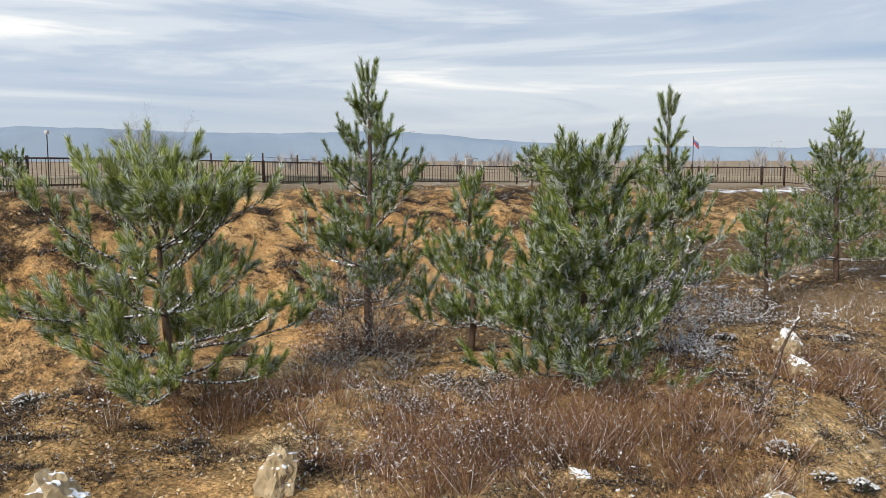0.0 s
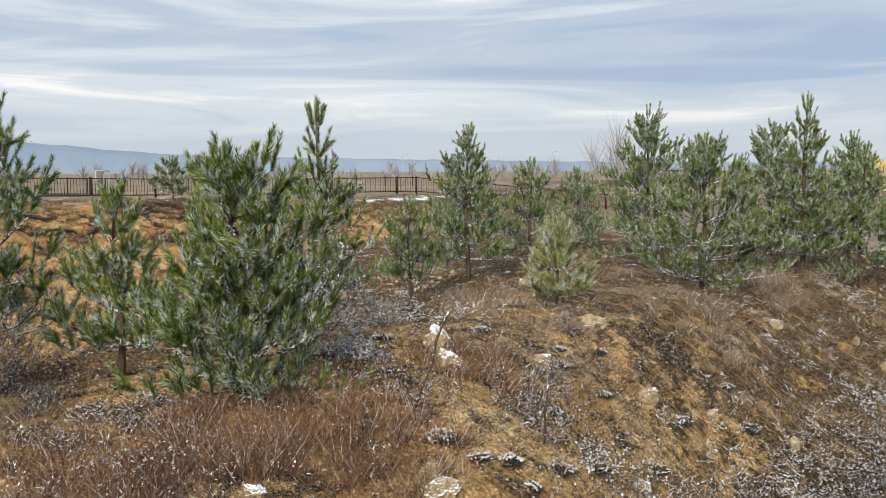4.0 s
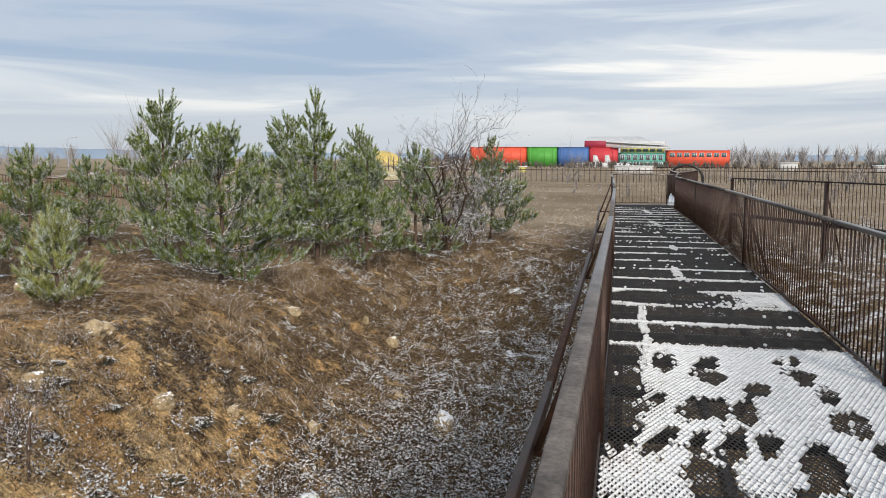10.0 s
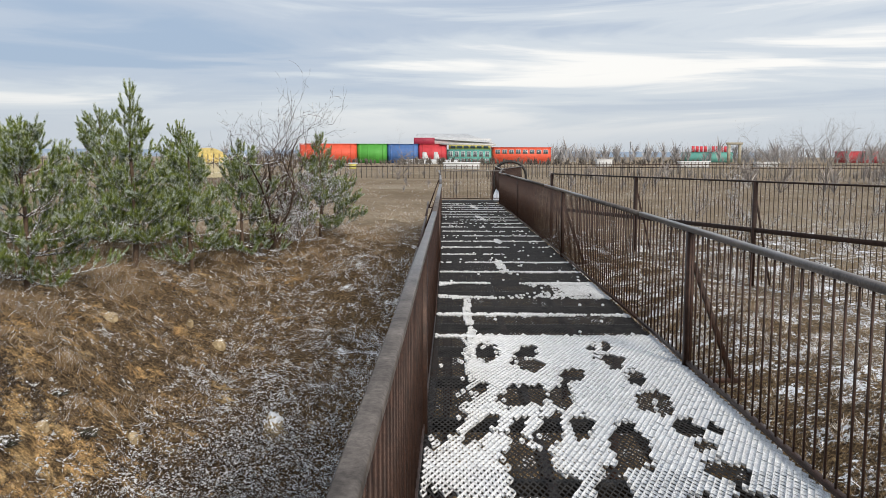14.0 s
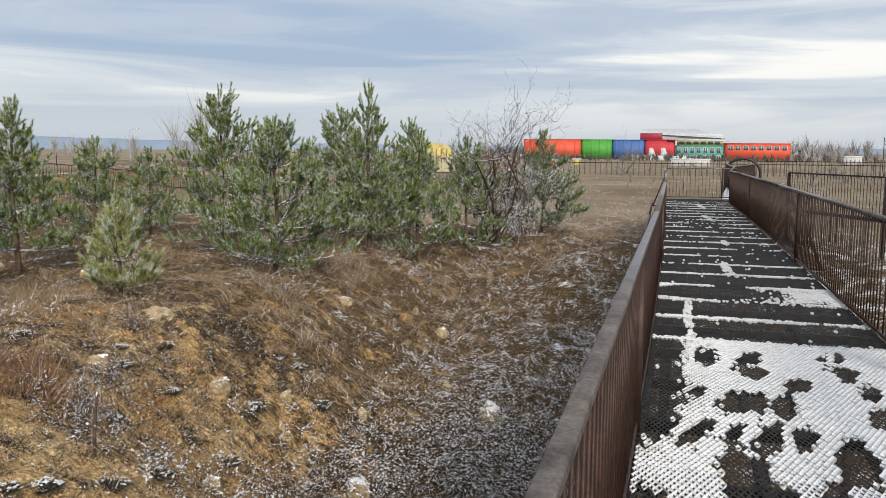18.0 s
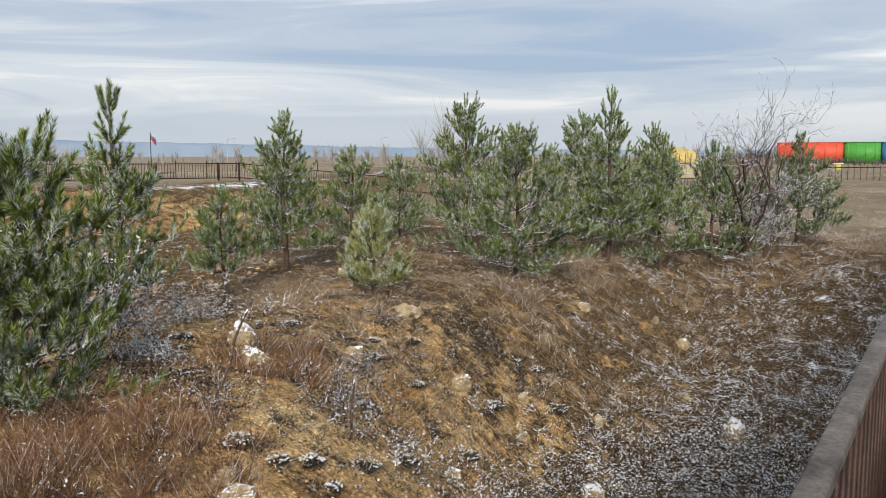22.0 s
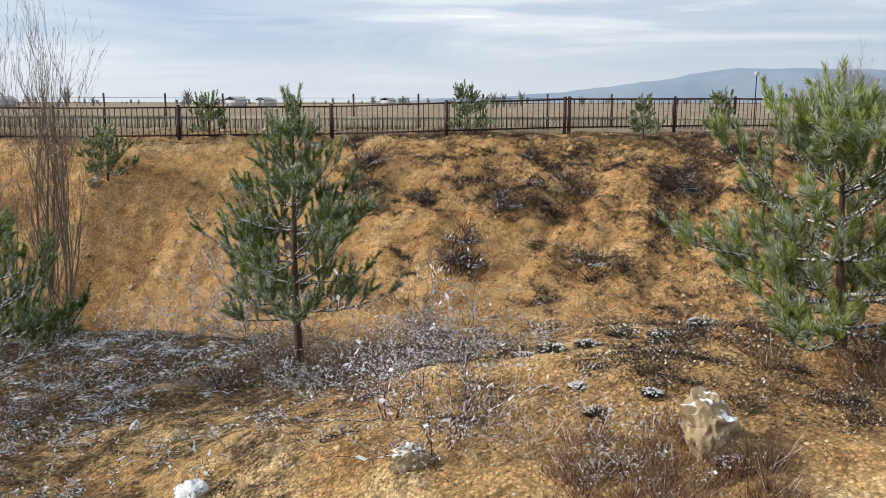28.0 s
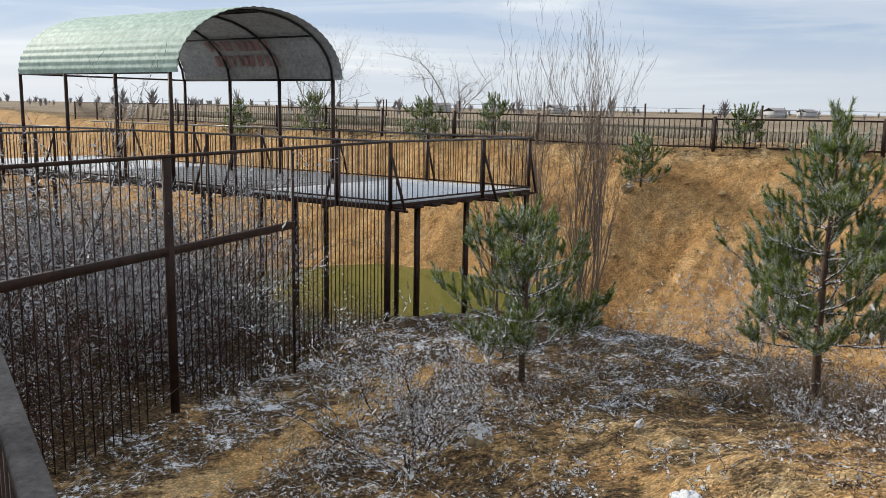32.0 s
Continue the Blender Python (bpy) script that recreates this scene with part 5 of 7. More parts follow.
def shrub(name, x, y, height, spread, stems, seed, label, mat=None, levels=3, kids=2, rad=0.009, upright=0.6, category="shrub", group="bare shrubs", wavy=0.32, thick=0.8, crumbs=0.0):
    rng = np.random.RandomState(seed)
    base = thing(name, Matrix.Translation((x, y, gz(x, y) - 0.03)), label, category, group)
    s = twigs(rng, height, spread, stems, levels, kids, rad, upright, wavy=wavy)
    fine = s[:, 6] * thick < 0.0042
    v, f = prisms(s[~fine, :3], s[~fine, 3:6], s[~fine, 6] * thick, s[~fine, 7] * thick)
    t = s[fine]
    w = np.cross(t[:, 3:6] - t[:, :3], rng.normal(size=(len(t), 3)))
    w *= (t[:, 6] * thick * 1.15)[:, None] / (np.linalg.norm(w, axis=1)[:, None] + 1e-9)
    v2 = np.stack([t[:, :3] - w, t[:, :3] + w, t[:, 3:6] + w * 0.8, t[:, 3:6] - w * 0.8], 1).reshape(-1, 3)
    f2 = np.arange(len(v2)).reshape(-1, 4) + len(v)
    part("branching", mesh_from("branching", np.concatenate([v, v2]), np.concatenate([f, f2]), mat or TWIG), base)
    if crumbs:
        t = s[(rng.rand(len(s)) < crumbs) & (s[:, 6] < 0.02)]
        c = t[:, :3] + (t[:, 3:6] - t[:, :3]) * rng.rand(len(t))[:, None] + (0, 0, 0.004)
        e = (t[:, 3:6] - t[:, :3]) * rng.uniform(0.12, 0.4, (len(t), 1))
        w = rng.normal(size=c.shape) * (0.008 + 0.4 * t[:, 6:7])
        flake = np.stack([c - e, c + w, c + e, c - w], 1).reshape(-1, 3)
        part("frost_crumb", mesh_from("frost_crumb", flake, np.arange(len(flake)).reshape(-1, 4), SNOW), base, "crumbs of white frost on the twigs")["kind"] = "stuff"
    return base


S1 = "bare twiggy shrub coated with white frost"
shrub("shrub", -3.6, -7.3, 1.75, 0.75, 9, 1, S1, TWIG, levels=4, rad=0.013, wavy=0.36, thick=1.25, crumbs=0.5)
shrub("shrub", -4.3, -8.0, 1.0, 0.9, 8, 2, S1, TWIG, levels=3, kids=3, wavy=0.42, crumbs=0.6)
shrub("shrub", -4.64, -2.62, 0.95, 0.75, 9, 3, "thin reddish shrub with frosted twigs", TWIG_RED, levels=3, kids=2, rad=0.009, crumbs=0.16)
shrub("shrub", -5.3, -3.3, 0.85, 0.9, 8, 4, "thin reddish shrub with frosted twigs", TWIG_RED, crumbs=0.16)
shrub("shrub", -8.5, 2.0, 1.0, 0.8, 16, 5, "dense dark bush round a pine stem, tipped with frost", levels=3, kids=3)
shrub("shrub", -7.3, 5.0, 0.8, 1.1, 14, 6, S1, kids=3, crumbs=0.4)
shrub("shrub", -8.7, 7.4, 0.6, 1.4, 12, 7, S1, kids=3, crumbs=0.4)
shrub("shrub", -4.67, 5.47, 0.36, 0.7, 12, 8, "small rounded bush with frosted tips", kids=3, rad=0.005)
shrub("shrub", -5.37, 6.71, 0.3, 0.9, 12, 9, "small rounded bush with frosted tips", kids=3, rad=0.005)
shrub("shrub", -4.69, 4.0, 0.4, 0.5, 5, 10, "frosted weed beside a leaning stick", rad=0.004, levels=3)
shrub("shrub", -6.0, 4.4, 0.34, 1.0, 12, 11, S1, kids=3, rad=0.004, crumbs=0.4)
shrub("shrub", -8.71, -8.9, 0.9, 0.9, 10, 12, S1, crumbs=0.4)
shrub("shrub", -9.7, -4.6, 1.2, 0.8, 10, 13, S1, crumbs=0.4)
shrub("shrub", -10.4, -8.4, 1.6, 0.7, 8, 14, S1, levels=4, crumbs=0.4)
shrub("shrub", -12.0, -10.5, 1.5, 0.8, 10, 15, S1, crumbs=0.4)
shrub("shrub", -11.2, -6.0, 1.3, 0.9, 10, 16, S1, crumbs=0.4)
shrub("shrub", -7.6, -5.6, 0.4, 1.3, 7, 17, S1, kids=3, rad=0.006, crumbs=0.4)
shrub("frosted_tree", -4.7, 21.8, 3.0, 0.55, 8, 18, "bare tree with low branches white with frost", DARK_TWIG, levels=4, rad=0.04, category="tree", thick=1.1, crumbs=0.05)
shrub("frosted_tree", -4.2, 22.6, 1.9, 1.0, 7, 19, "bare tree with low branches white with frost", TWIG, levels=4, rad=0.02, category="tree", thick=1.0, crumbs=0.35)
shrub("frosted_tree", -1.2, -13.6, 3.2, 0.7, 6, 20, "bare frosted tree standing behind the bar fence", TWIG, levels=4, rad=0.04, category="tree", thick=1.0, crumbs=0.55)
shrub("frosted_tree", 0.9, -12.2, 2.6, 0.8, 6, 21, "bare frosted tree standing behind the bar fence", TWIG, levels=4, rad=0.03, category="tree", thick=1.0, crumbs=0.55)
shrub("frosted_tree", -3.3, -14.6, 2.4, 0.9, 7, 22, "bare frosted tree standing behind the bar fence", TWIG, levels=4, rad=0.025, category="tree", thick=1.0, crumbs=0.55)
shrub("frosted_tree", -4.6, -16.8, 2.6, 0.9, 8, 23, "bare frosted tree standing behind the bar fence", TWIG, levels=4, rad=0.025, category="tree", thick=1.0, crumbs=0.55)
shrub("frosted_tree", 1.6, -14.6, 2.8, 0.8, 7, 24, "bare frosted tree standing behind the bar fence", TWIG, levels=4, rad=0.03, category="tree", thick=1.0, crumbs=0.55)
for i, (px, py, h) in enumerate(((-3.0, -13.0, 2.5), (-1.9, -12.2, 2.3), (-4.0, -14.9, 2.4), (-0.2, -11.3, 2.3), (-2.4, -15.6, 2.7))):
    shrub("frosted_tree", px, py, h, 0.95, 7, 90 + i, "bare frosted tree standing behind the bar fence", TWIG, levels=4, rad=0.026, category="tree", thick=1.05, crumbs=0.6)
for i, (px, py, h) in enumerate(((-12.3, -14.8, 8.6), (-12.9, -14.9, 7.6), (-12.0, -15.6, 8.2), (-11.3, -15.5, 7.0), (-13.2, -15.4, 7.4), (-10.9, -16.0, 6.0))):
    shrub("poplar", px, py, h * 0.64, 0.12, 2, 30 + i, "tall thin leafless poplar with upright twigs", PALE_TWIG, levels=4, kids=2, rad=0.034, upright=2.2, category="tree", group="poplars", wavy=0.10, thick=1.15)
for i, (px, py, h) in enumerate(((7.4, 27.5, 1.3), (8.4, 24.0, 1.5), (10.5, 30.0, 1.6), (12.5, 26, 1.4), (15, 33, 1.7), (18, 28, 1.6), (11, 38, 1.5), (20, 40, 2.0), (25, 45, 2.2), (16, 48, 1.8), (13.5, 20.5, 1.1), (19, 22, 1.5))):
    shrub("shrub", px, py, h, 0.7, 4, 50 + i, "leafless frosted sapling in the field", levels=3, kids=3, rad=0.018, thick=1.0, group="field saplings", crumbs=0.3)
for i, (px, py, h) in enumerate(((25.5, 66, 5.2), (32.5, 74, 5.8), (36, 70, 4.4), (-7.2, 108, 4.3), (45, 84, 5.0))):
    shrub("field_tree", px, py, h, 0.55, 5, 70 + i, "bare tree at the far side of the field", FAR_BARK, levels=4, kids=2, rad=0.07, thick=0.8, category="tree", group="field trees")
shrub("field_tree", -34.0, 1.0, 2.4, 0.9, 10, 80, "bare spreading tree behind the rim fence", FAR_BARK, levels=4, kids=3, rad=0.045, category="tree", group="field trees")
shrub("field_tree", -24.0, -38.0, 4.0, 0.7, 5, 81, "bare spreading tree behind the rim fence", FAR_BARK, levels=4, kids=2, rad=0.05, category="tree", group="field trees")
shrub("field_tree", -19.0, -44.0, 4.2, 0.7, 5, 82, "bare spreading tree behind the rim fence", FAR_BARK, levels=4, kids=2, rad=0.05, category="tree", group="field trees")

# dark bushes clinging to the bank
rngb = np.random.RandomState(9)
bank_spots = [(-21.5, -12.1, 1.0), (-19.1, -8.4, 0.9), (-22.3, -6.2, 0.9), (-20.0, -5.2, 0.7), (-21.1, -7.6, 0.6), (-22.9, -3.4, 0.8), (-21.0, -10.1, 0.5), (-21.6, -3.5, 0.6), (-23.2, -7.6, 0.5), (-22.6, -13.2, 0.5)]
for i in range(26):
    yy = rngb.uniform(-13, 14)
    bank_spots.append((float(np.interp(yy, RIM_Y, RIM_X)) + rngb.uniform(0.8, 6.5), yy, rngb.uniform(0.3, 0.6)))
for i, (px, py, h) in enumerate(bank_spots):
    shrub("bank_bush", px, py, h * 0.8, 1.5, 9, 100 + i, "low dark brown bush clinging to the orange bank", DARK_TWIG, levels=3, kids=2, rad=0.014, upright=0.1, group="bank bushes", thick=1.5)


# ---- grass, weeds and pebbles ----
def clumps(name, spots, per, height, fan, mat, seed, label, width=0.006, droop=0.3, heads=0.0):
    """Tufts of thin blades at the given spots, joined: nobody could count them."""
    rng = np.random.RandomState(seed)
    spots = np.asarray(spots, float)
    n = len(spots)
    idx = np.repeat(np.arange(n), per)
    size = spots[idx, 2]
    a = rng.uniform(0, 6.28, len(idx))
    r = np.abs(rng.normal(size=len(idx))) * 0.06 * size / 0.3 * fan
    root = np.stack([spots[idx, 0] + np.cos(a) * r, spots[idx, 1] + np.sin(a) * r, np.zeros(len(idx))], 1)
    root[:, 2] = ground_z(root[:, 0], root[:, 1]) - 0.01
    up = height * size / 0.3 * rng.uniform(0.45, 1.1, len(idx))
    out = up * droop * rng.uniform(0.2, 1.8, len(idx))
    b = a + rng.normal(size=len(idx)) * 0.7
    tip = root + np.stack([np.cos(b) * out, np.sin(b) * out, up], 1)
    v, f = blades(root, tip, width, rng)
    if heads:
        more = np.repeat(np.arange(len(idx)), 3)
        root, tip = root[more], tip[more]
        pick = rng.rand(len(more)) < heads
        t0 = root[pick] + (tip - root)[pick] * rng.uniform(0.5, 1.0, pick.sum())[:, None]
        e = t0 + rng.normal(size=t0.shape) * 0.013
        v2, f2 = blades(t0, e, 0.008, rng)
        f = np.concatenate([f, f2 + len(v)])
        v = np.concatenate([v, v2])
    ob = new(name, mesh_from(name, v, f, mat))
    tagged(ob, label, "grass", kind="stuff")


def scatter(n, box, seed, keep=None, size=(0.2, 0.4)):
    rng = np.random.RandomState(seed)
    x, y = rng.uniform(box[0], box[1], n), rng.uniform(box[2], box[3], n)
    s = rng.uniform(size[0], size[1], n)
    ok = rng.rand(n) < (keep(x, y) if keep else 1.0)
    return np.stack([x, y, s], 1)[ok]


def near(cx, cy, r):
    return lambda x, y: np.exp(-((x - cx) ** 2 + (y - cy) ** 2) / r ** 2)


def patchy(seed, cut=0.0):
    return lambda x, y: (wobble(x * 1.7, y * 1.7, seed) > cut) * 1.0


def mound_w(x, y):
    return np.exp(-((x + 5.6) / 3.4) ** 2 - ((y - 1.0) / 6.0) ** 2)


clumps("russet_grass", np.concatenate([scatter(260, (-5.8, -3.6, 1.6, 4.0), 1, near(-4.75, 2.75, 0.95), (0.22, 0.42)), scatter(260, (-5.9, -3.8, 0.6, 2.6), 57, near(-4.8, 1.75, 0.75), (0.16, 0.38)), scatter(130, (-7.6, -5.2, -0.8, 1.6), 2, near(-6.3, 0.5, 0.9), (0.2, 0.4)),
                                       scatter(60, (-5.9, -5.0, 5.0, 6.4), 3, near(-5.4, 5.7, 0.5), (0.2, 0.4)), scatter(50, (-4.9, -3.9, -1.8, -0.3), 4, None, (0.15, 0.3)), scatter(40, (-7.0, -5.4, -9.7, -8.5), 73, near(-6.1, -9.0, 0.6), (0.12, 0.26))]),
       70, 0.25, 1.3, RED_STRAW, 11, "russet dry grass in thick tufts", 0.0042, 0.6, 0.25)
clumps("frosted_grass", np.concatenate([scatter(26, (-6.6, -5.6, 1.0, 2.6), 6, None, (0.12, 0.28)), scatter(24, (-8.4, -7.0, 0.8, 2.4), 7, None, (0.15, 0.32)),
                                        scatter(45, (-9.5, -7.0, -6.5, -3.4), 8, None, (0.2, 0.4)), scatter(90, (-10.5, -5.0, -11.0, -7.0), 9, patchy(2), (0.1, 0.3))]),
       60, 0.2, 1.6, FROST_WEED, 12, "pale weeds furred with frost", 0.0036, 0.9, 0.8)
clumps("straw", np.concatenate([scatter(420, (-14, -4, 9.5, 19), 20, patchy(3), (0.15, 0.36)), scatter(160, (-9.5, -5.5, 15, 20), 21, None, (0.2, 0.42)), scatter(500, (-12, -1.5, 19, 28), 22, patchy(4, -0.3), (0.18, 0.34)),
                                scatter(90, (-12, -8, 5.5, 11), 23, None, (0.2, 0.4)), scatter(200, (-7.5, -4.5, 7.5, 14), 24, patchy(5), (0.1, 0.26)), scatter(60, (-9.8, -7.9, -7.2, -5.5), 25, None, (0.2, 0.45))]),
       55, 0.24, 1.3, STRAW, 13, "dry yellow-brown grass", 0.005, 0.7, 0.4)
def sprig_shape(rng, wavy, kids, flat):
    """Twigs of one small weed, one unit high: from, to."""
    out = []

    def grow(p, d, length, n, depth):
        for s in range(n):
            d = d + rng.normal(size=3) * wavy * np.array((1, 1, flat))
            d = d / np.linalg.norm(d)
            q = p + d * length / n
            out.append((*p, *q))
            if depth < 2 and s:
                for k in range(kids if depth == 0 else 1):
                    if rng.rand() < 0.75:
                        e = d + rng.normal(size=3) * 0.7
                        e[2] = abs(e[2]) * flat
                        grow(q, e / np.linalg.norm(e), length * rng.uniform(0.25, 0.5), 3 - depth, depth + 1)
            p = q

    grow(np.zeros(3), np.array((rng.normal() * 0.35, rng.normal() * 0.35, 1.0)), 1.0, 5, 0)
    return np.array(out)


def sprigs(name, spots, mat, seed, label, width=0.004, flecks=0.5, grain=0.011, wavy=0.4, kids=2, flat=1.0):
    """Many small branching weeds with crumbs of snow on their twigs, joined: nobody could count them."""
    rng = np.random.RandomState(seed)
    spots = np.asarray(spots, float)
    shapes = [sprig_shape(rng, wavy, kids, flat) for _ in range(14)]
    pick = rng.randint(0, len(shapes), len(spots))
    ra, rb = [], []
    for k, sh in enumerate(shapes):
        sp = spots[pick == k]
        ang = rng.uniform(0, 6.28, len(sp))[:, None]
        g = ground_z(sp[:, 0], sp[:, 1])
        for lo, dest in ((0, ra), (3, rb)):
            q = sh[None, :, lo:lo + 3] * sp[:, 2][:, None, None]
            dest.append(np.stack([q[..., 0] * np.cos(ang) - q[..., 1] * np.sin(ang) + sp[:, :1], q[..., 0] * np.sin(ang) + q[..., 1] * np.cos(ang) + sp[:, 1:2], q[..., 2] + g[:, None] - 0.01], -1).reshape(-1, 3))
    a, b = np.concatenate(ra), np.concatenate(rb)
    s = np.cross(b - a, rng.normal(size=a.shape))
    s /= np.linalg.norm(s, axis=1)[:, None] + 1e-9
    s *= width / 2
    v = np.stack([a - s, a + s, b + s * 0.7, b - s * 0.7], 1).reshape(-1, 3)
    f = np.arange(len(v)).reshape(-1, 4)
    hit = rng.rand(len(a)) < flecks
    c = a[hit] + (b - a)[hit] * rng.rand(hit.sum())[:, None]
    e = (b - a)[hit]
    e = e / (np.linalg.norm(e, axis=1)[:, None] + 1e-9) * (grain * rng.uniform(0.4, 1.5, (len(c), 1)))
    w = rng.normal(size=c.shape) * grain * 0.45
    w[:, 2] *= 0.4
    v2 = np.stack([c - e, c + w, c + e, c - w], 1) + (0, 0, 0.003)
    f2 = np.arange(len(c) * 4).reshape(-1, 4) + len(v)
    me = mesh_from(name, np.concatenate([v, v2.reshape(-1, 3)]), np.concatenate([f, f2]), mat)
    me.materials.append(SNOW)
    me.polygons.foreach_set("material_index", np.concatenate([np.zeros(len(f), np.int32), np.ones(len(f2), np.int32)]))
    ob = new(name, me)
    tagged(ob, label, "weeds", kind="stuff")


def hollow_w(x, y):
    return smooth(x, -5.6, -3.0) * (0.25 + 0.75 * (wobble(x * 1.5, y * 1.5, 6) > -0.1))


sprigs("hollow_brush", np.concatenate([scatter(1500, (-4.0, -0.6, 7.0, 13), 31, near(-2.2, 9.6, 1.9), (0.25, 0.6)), scatter(700, (-4.4, -1.0, 4.6, 8), 46, near(-2.8, 6.6, 1.3), (0.2, 0.42))]), DARK_SPRIG, 14, "dark tangled brush speckled with frost in the hollow", 0.0055, 0.6, 0.015)
sprigs("hollow_weeds", scatter(2200, (-5.4, -0.3, 5.5, 21), 30, hollow_w, (0.14, 0.36)), DARK_SPRIG, 22, "matted brown weeds crusted with frost in the hollow", 0.006, 0.62, 0.017, 0.5, 2, 0.6)
sprigs("frosted_stalks", np.concatenate([scatter(150, (-5.3, -4.0, -2.9, -1.4), 5, near(-4.65, -2.1, 0.45), (0.15, 0.42)), scatter(50, (-5.0, -4.2, -1.7, -0.9), 43, None, (0.12, 0.28)), scatter(40, (-8.6, -6.2, -4.2, -2.2), 44, None, (0.15, 0.4))]), PINK_FROST, 21, "pale pinkish stalks thick with frost", 0.0032, 0.3, 0.010, 0.35)
sprigs("mound_weeds", np.concatenate([scatter(900, (-8, -3.2, -4, 9), 32, lambda x, y: 0.6 * (wobble(x * 1.5, y * 1.5, 7) > 0.1), (0.07, 0.22)), scatter(600, (-7.0, -3, 4.0, 10.5), 33, patchy(8, 0.0), (0.08, 0.24))]), DARK_SPRIG, 15, "low dark weeds with crumbs of snow on the gravel", 0.004, 0.13, 0.010, 0.5)
sprigs("tan_weeds", np.concatenate([scatter(500, (-9.5, -3.2, 5.0, 12), 47, patchy(17, -0.1), (0.14, 0.34)), scatter(700, (-13, -3, 11, 20), 48, patchy(18, -0.2), (0.15, 0.36)), scatter(260, (-6.4, -4.2, 5.0, 7.6), 49, near(-5.2, 6.3, 0.7), (0.2, 0.36))]), TAN_SPRIG, 23, "dry tan weeds with a little frost", 0.0042, 0.12, 0.010, 0.3)
sprigs("flat_frosted_grass", scatter(700, (-8.5, -1.2, 6.0, 19), 50, patchy(19, 0.5), (0.16, 0.34)), TAN_SPRIG, 24, "flattened grass white with frost", 0.005, 0.8, 0.017, 0.4, 2, 0.25)
sprigs("south_weeds", np.concatenate([scatter(1500, (-9.5, -1.2, -13, -4.5), 51, lambda x, y: (wobble(x * 1.4, y * 1.4, 21) > -0.25) * (np.abs((x + 1.2) * 0.44 - (y + 8.0) * 0.9) > 0.3), (0.08, 0.26)), scatter(380, (-12.5, -7.5, -9, -3), 52, None, (0.2, 0.45))]), DARK_SPRIG, 25, "low frost-white weeds on the pit floor", 0.0055, 0.38, 0.018, 0.5, 2, 0.7)
sprigs("brush_behind_fence", scatter(3200, (-7.5, 4.0, -21, -7.5), 40, lambda x, y: (y < -7.4 + (x - 2.0) * 0.686 - 0.15) * (0.35 + 0.65 * smooth(-y, 16, 9)), (0.25, 0.65)), RED_SPRIG, 18, "dark reddish brush speckled with frost", 0.006, 0.55, 0.014)
sprigs("tall_brush_behind_fence", scatter(1500, (-6.0, 4.0, -19, -8.5), 56, lambda x, y: (y < -7.4 + (x - 2.0) * 0.686 - 0.8) * 0.95 * smooth(x, -6.0, -3.5), (1.0, 2.1)), RED_SPRIG, 28, "tall dark reddish brush flecked with frost", 0.009, 0.45, 0.016)
sprigs("frosted_russet_weeds", np.concatenate([scatter(420, (-6.0, -3.8, 0.7, 2.6), 58, near(-5.0, 1.6, 0.6), (0.14, 0.34)), scatter(160, (-8.9, -7.9, 1.4, 2.8), 59, None, (0.25, 0.5))]), RED_SPRIG, 29, "dark russet weeds flecked with crumbs of snow", 0.0045, 0.3, 0.010)
sprigs("field_weeds", np.concatenate([scatter(1200, (2.4, 9, 2, 22), 54, patchy(23, -0.3), (0.12, 0.32)), scatter(600, (-4.5, 1.5, 20, 30), 55, patchy(24, -0.2), (0.12, 0.3))]), TAN_SPRIG, 27, "dry field weeds with a little frost", 0.006, 0.4, 0.012, 0.4, 1)
sprigs("bank_foot_weeds", scatter(500, (-16, -9.5, -14, 2), 53, patchy(22, -0.1), (0.2, 0.5)), DARK_SPRIG, 26, "dark weeds at the foot of the bank", 0.006, 0.35, 0.014)
clumps("frosted_tufts", np.concatenate([scatter(480, (-4.6, -0.5, 6.0, 17), 75, lambda x, y: smooth(x, -5.0, -2.6) * (wobble(x * 1.3, y * 1.3, 44) > -0.3), (0.12, 0.32)), scatter(240, (-7.5, -3.5, 8, 15), 76, patchy(45, 0.3), (0.1, 0.26))]),
       46, 0.16, 2.0, FROST_WEED, 36, "bent grass tufts white with frost in the hollow", 0.0048, 1.1, 0.5)
clumps("matted_straw", np.concatenate([scatter(1500, (-7.5, -0.6, 6.5, 19), 71, patchy(41, -0.2), (0.08, 0.24)), scatter(700, (-12, -5, 10, 20), 72, patchy(42, -0.2), (0.1, 0.28))]),
       26, 0.13, 2.6, STRAW, 33, "matted tan grass lying over the slope, tipped with frost", 0.005, 1.4, 0.25)
clumps("dry_litter", np.concatenate([scatter(420, (-8.5, -3.0, -4, 10), 34, patchy(9, 0.1), (0.05, 0.14)), scatter(600, (-14, -1, 6, 22), 35, patchy(10, -0.1), (0.06, 0.16)), scatter(700, (-12, 0, -14, -3), 36, patchy(11, -0.3), (0.06, 0.18))]),
       16, 0.10, 3.0, STRAW, 16, "thin dry stalks and litter", 0.0045, 1.5, 0.3)
clumps("field_grass", np.concatenate([scatter(1500, (2.6, 26, 4, 34), 37, patchy(12, -0.5), (0.1, 0.3)), scatter(900, (-12, 2, 26, 46), 38, patchy(13, -0.4), (0.15, 0.3)), scatter(1100, (-22, 22, 44, 95), 74, patchy(43, -0.1), (0.2, 0.4)), scatter(500, (2.5, 9, 2, 16), 39, None, (0.1, 0.28))]),
       30, 0.2, 2.2, FIELD_STRAW, 17, "short dry field grass with a little frost", 0.011, 0.8)
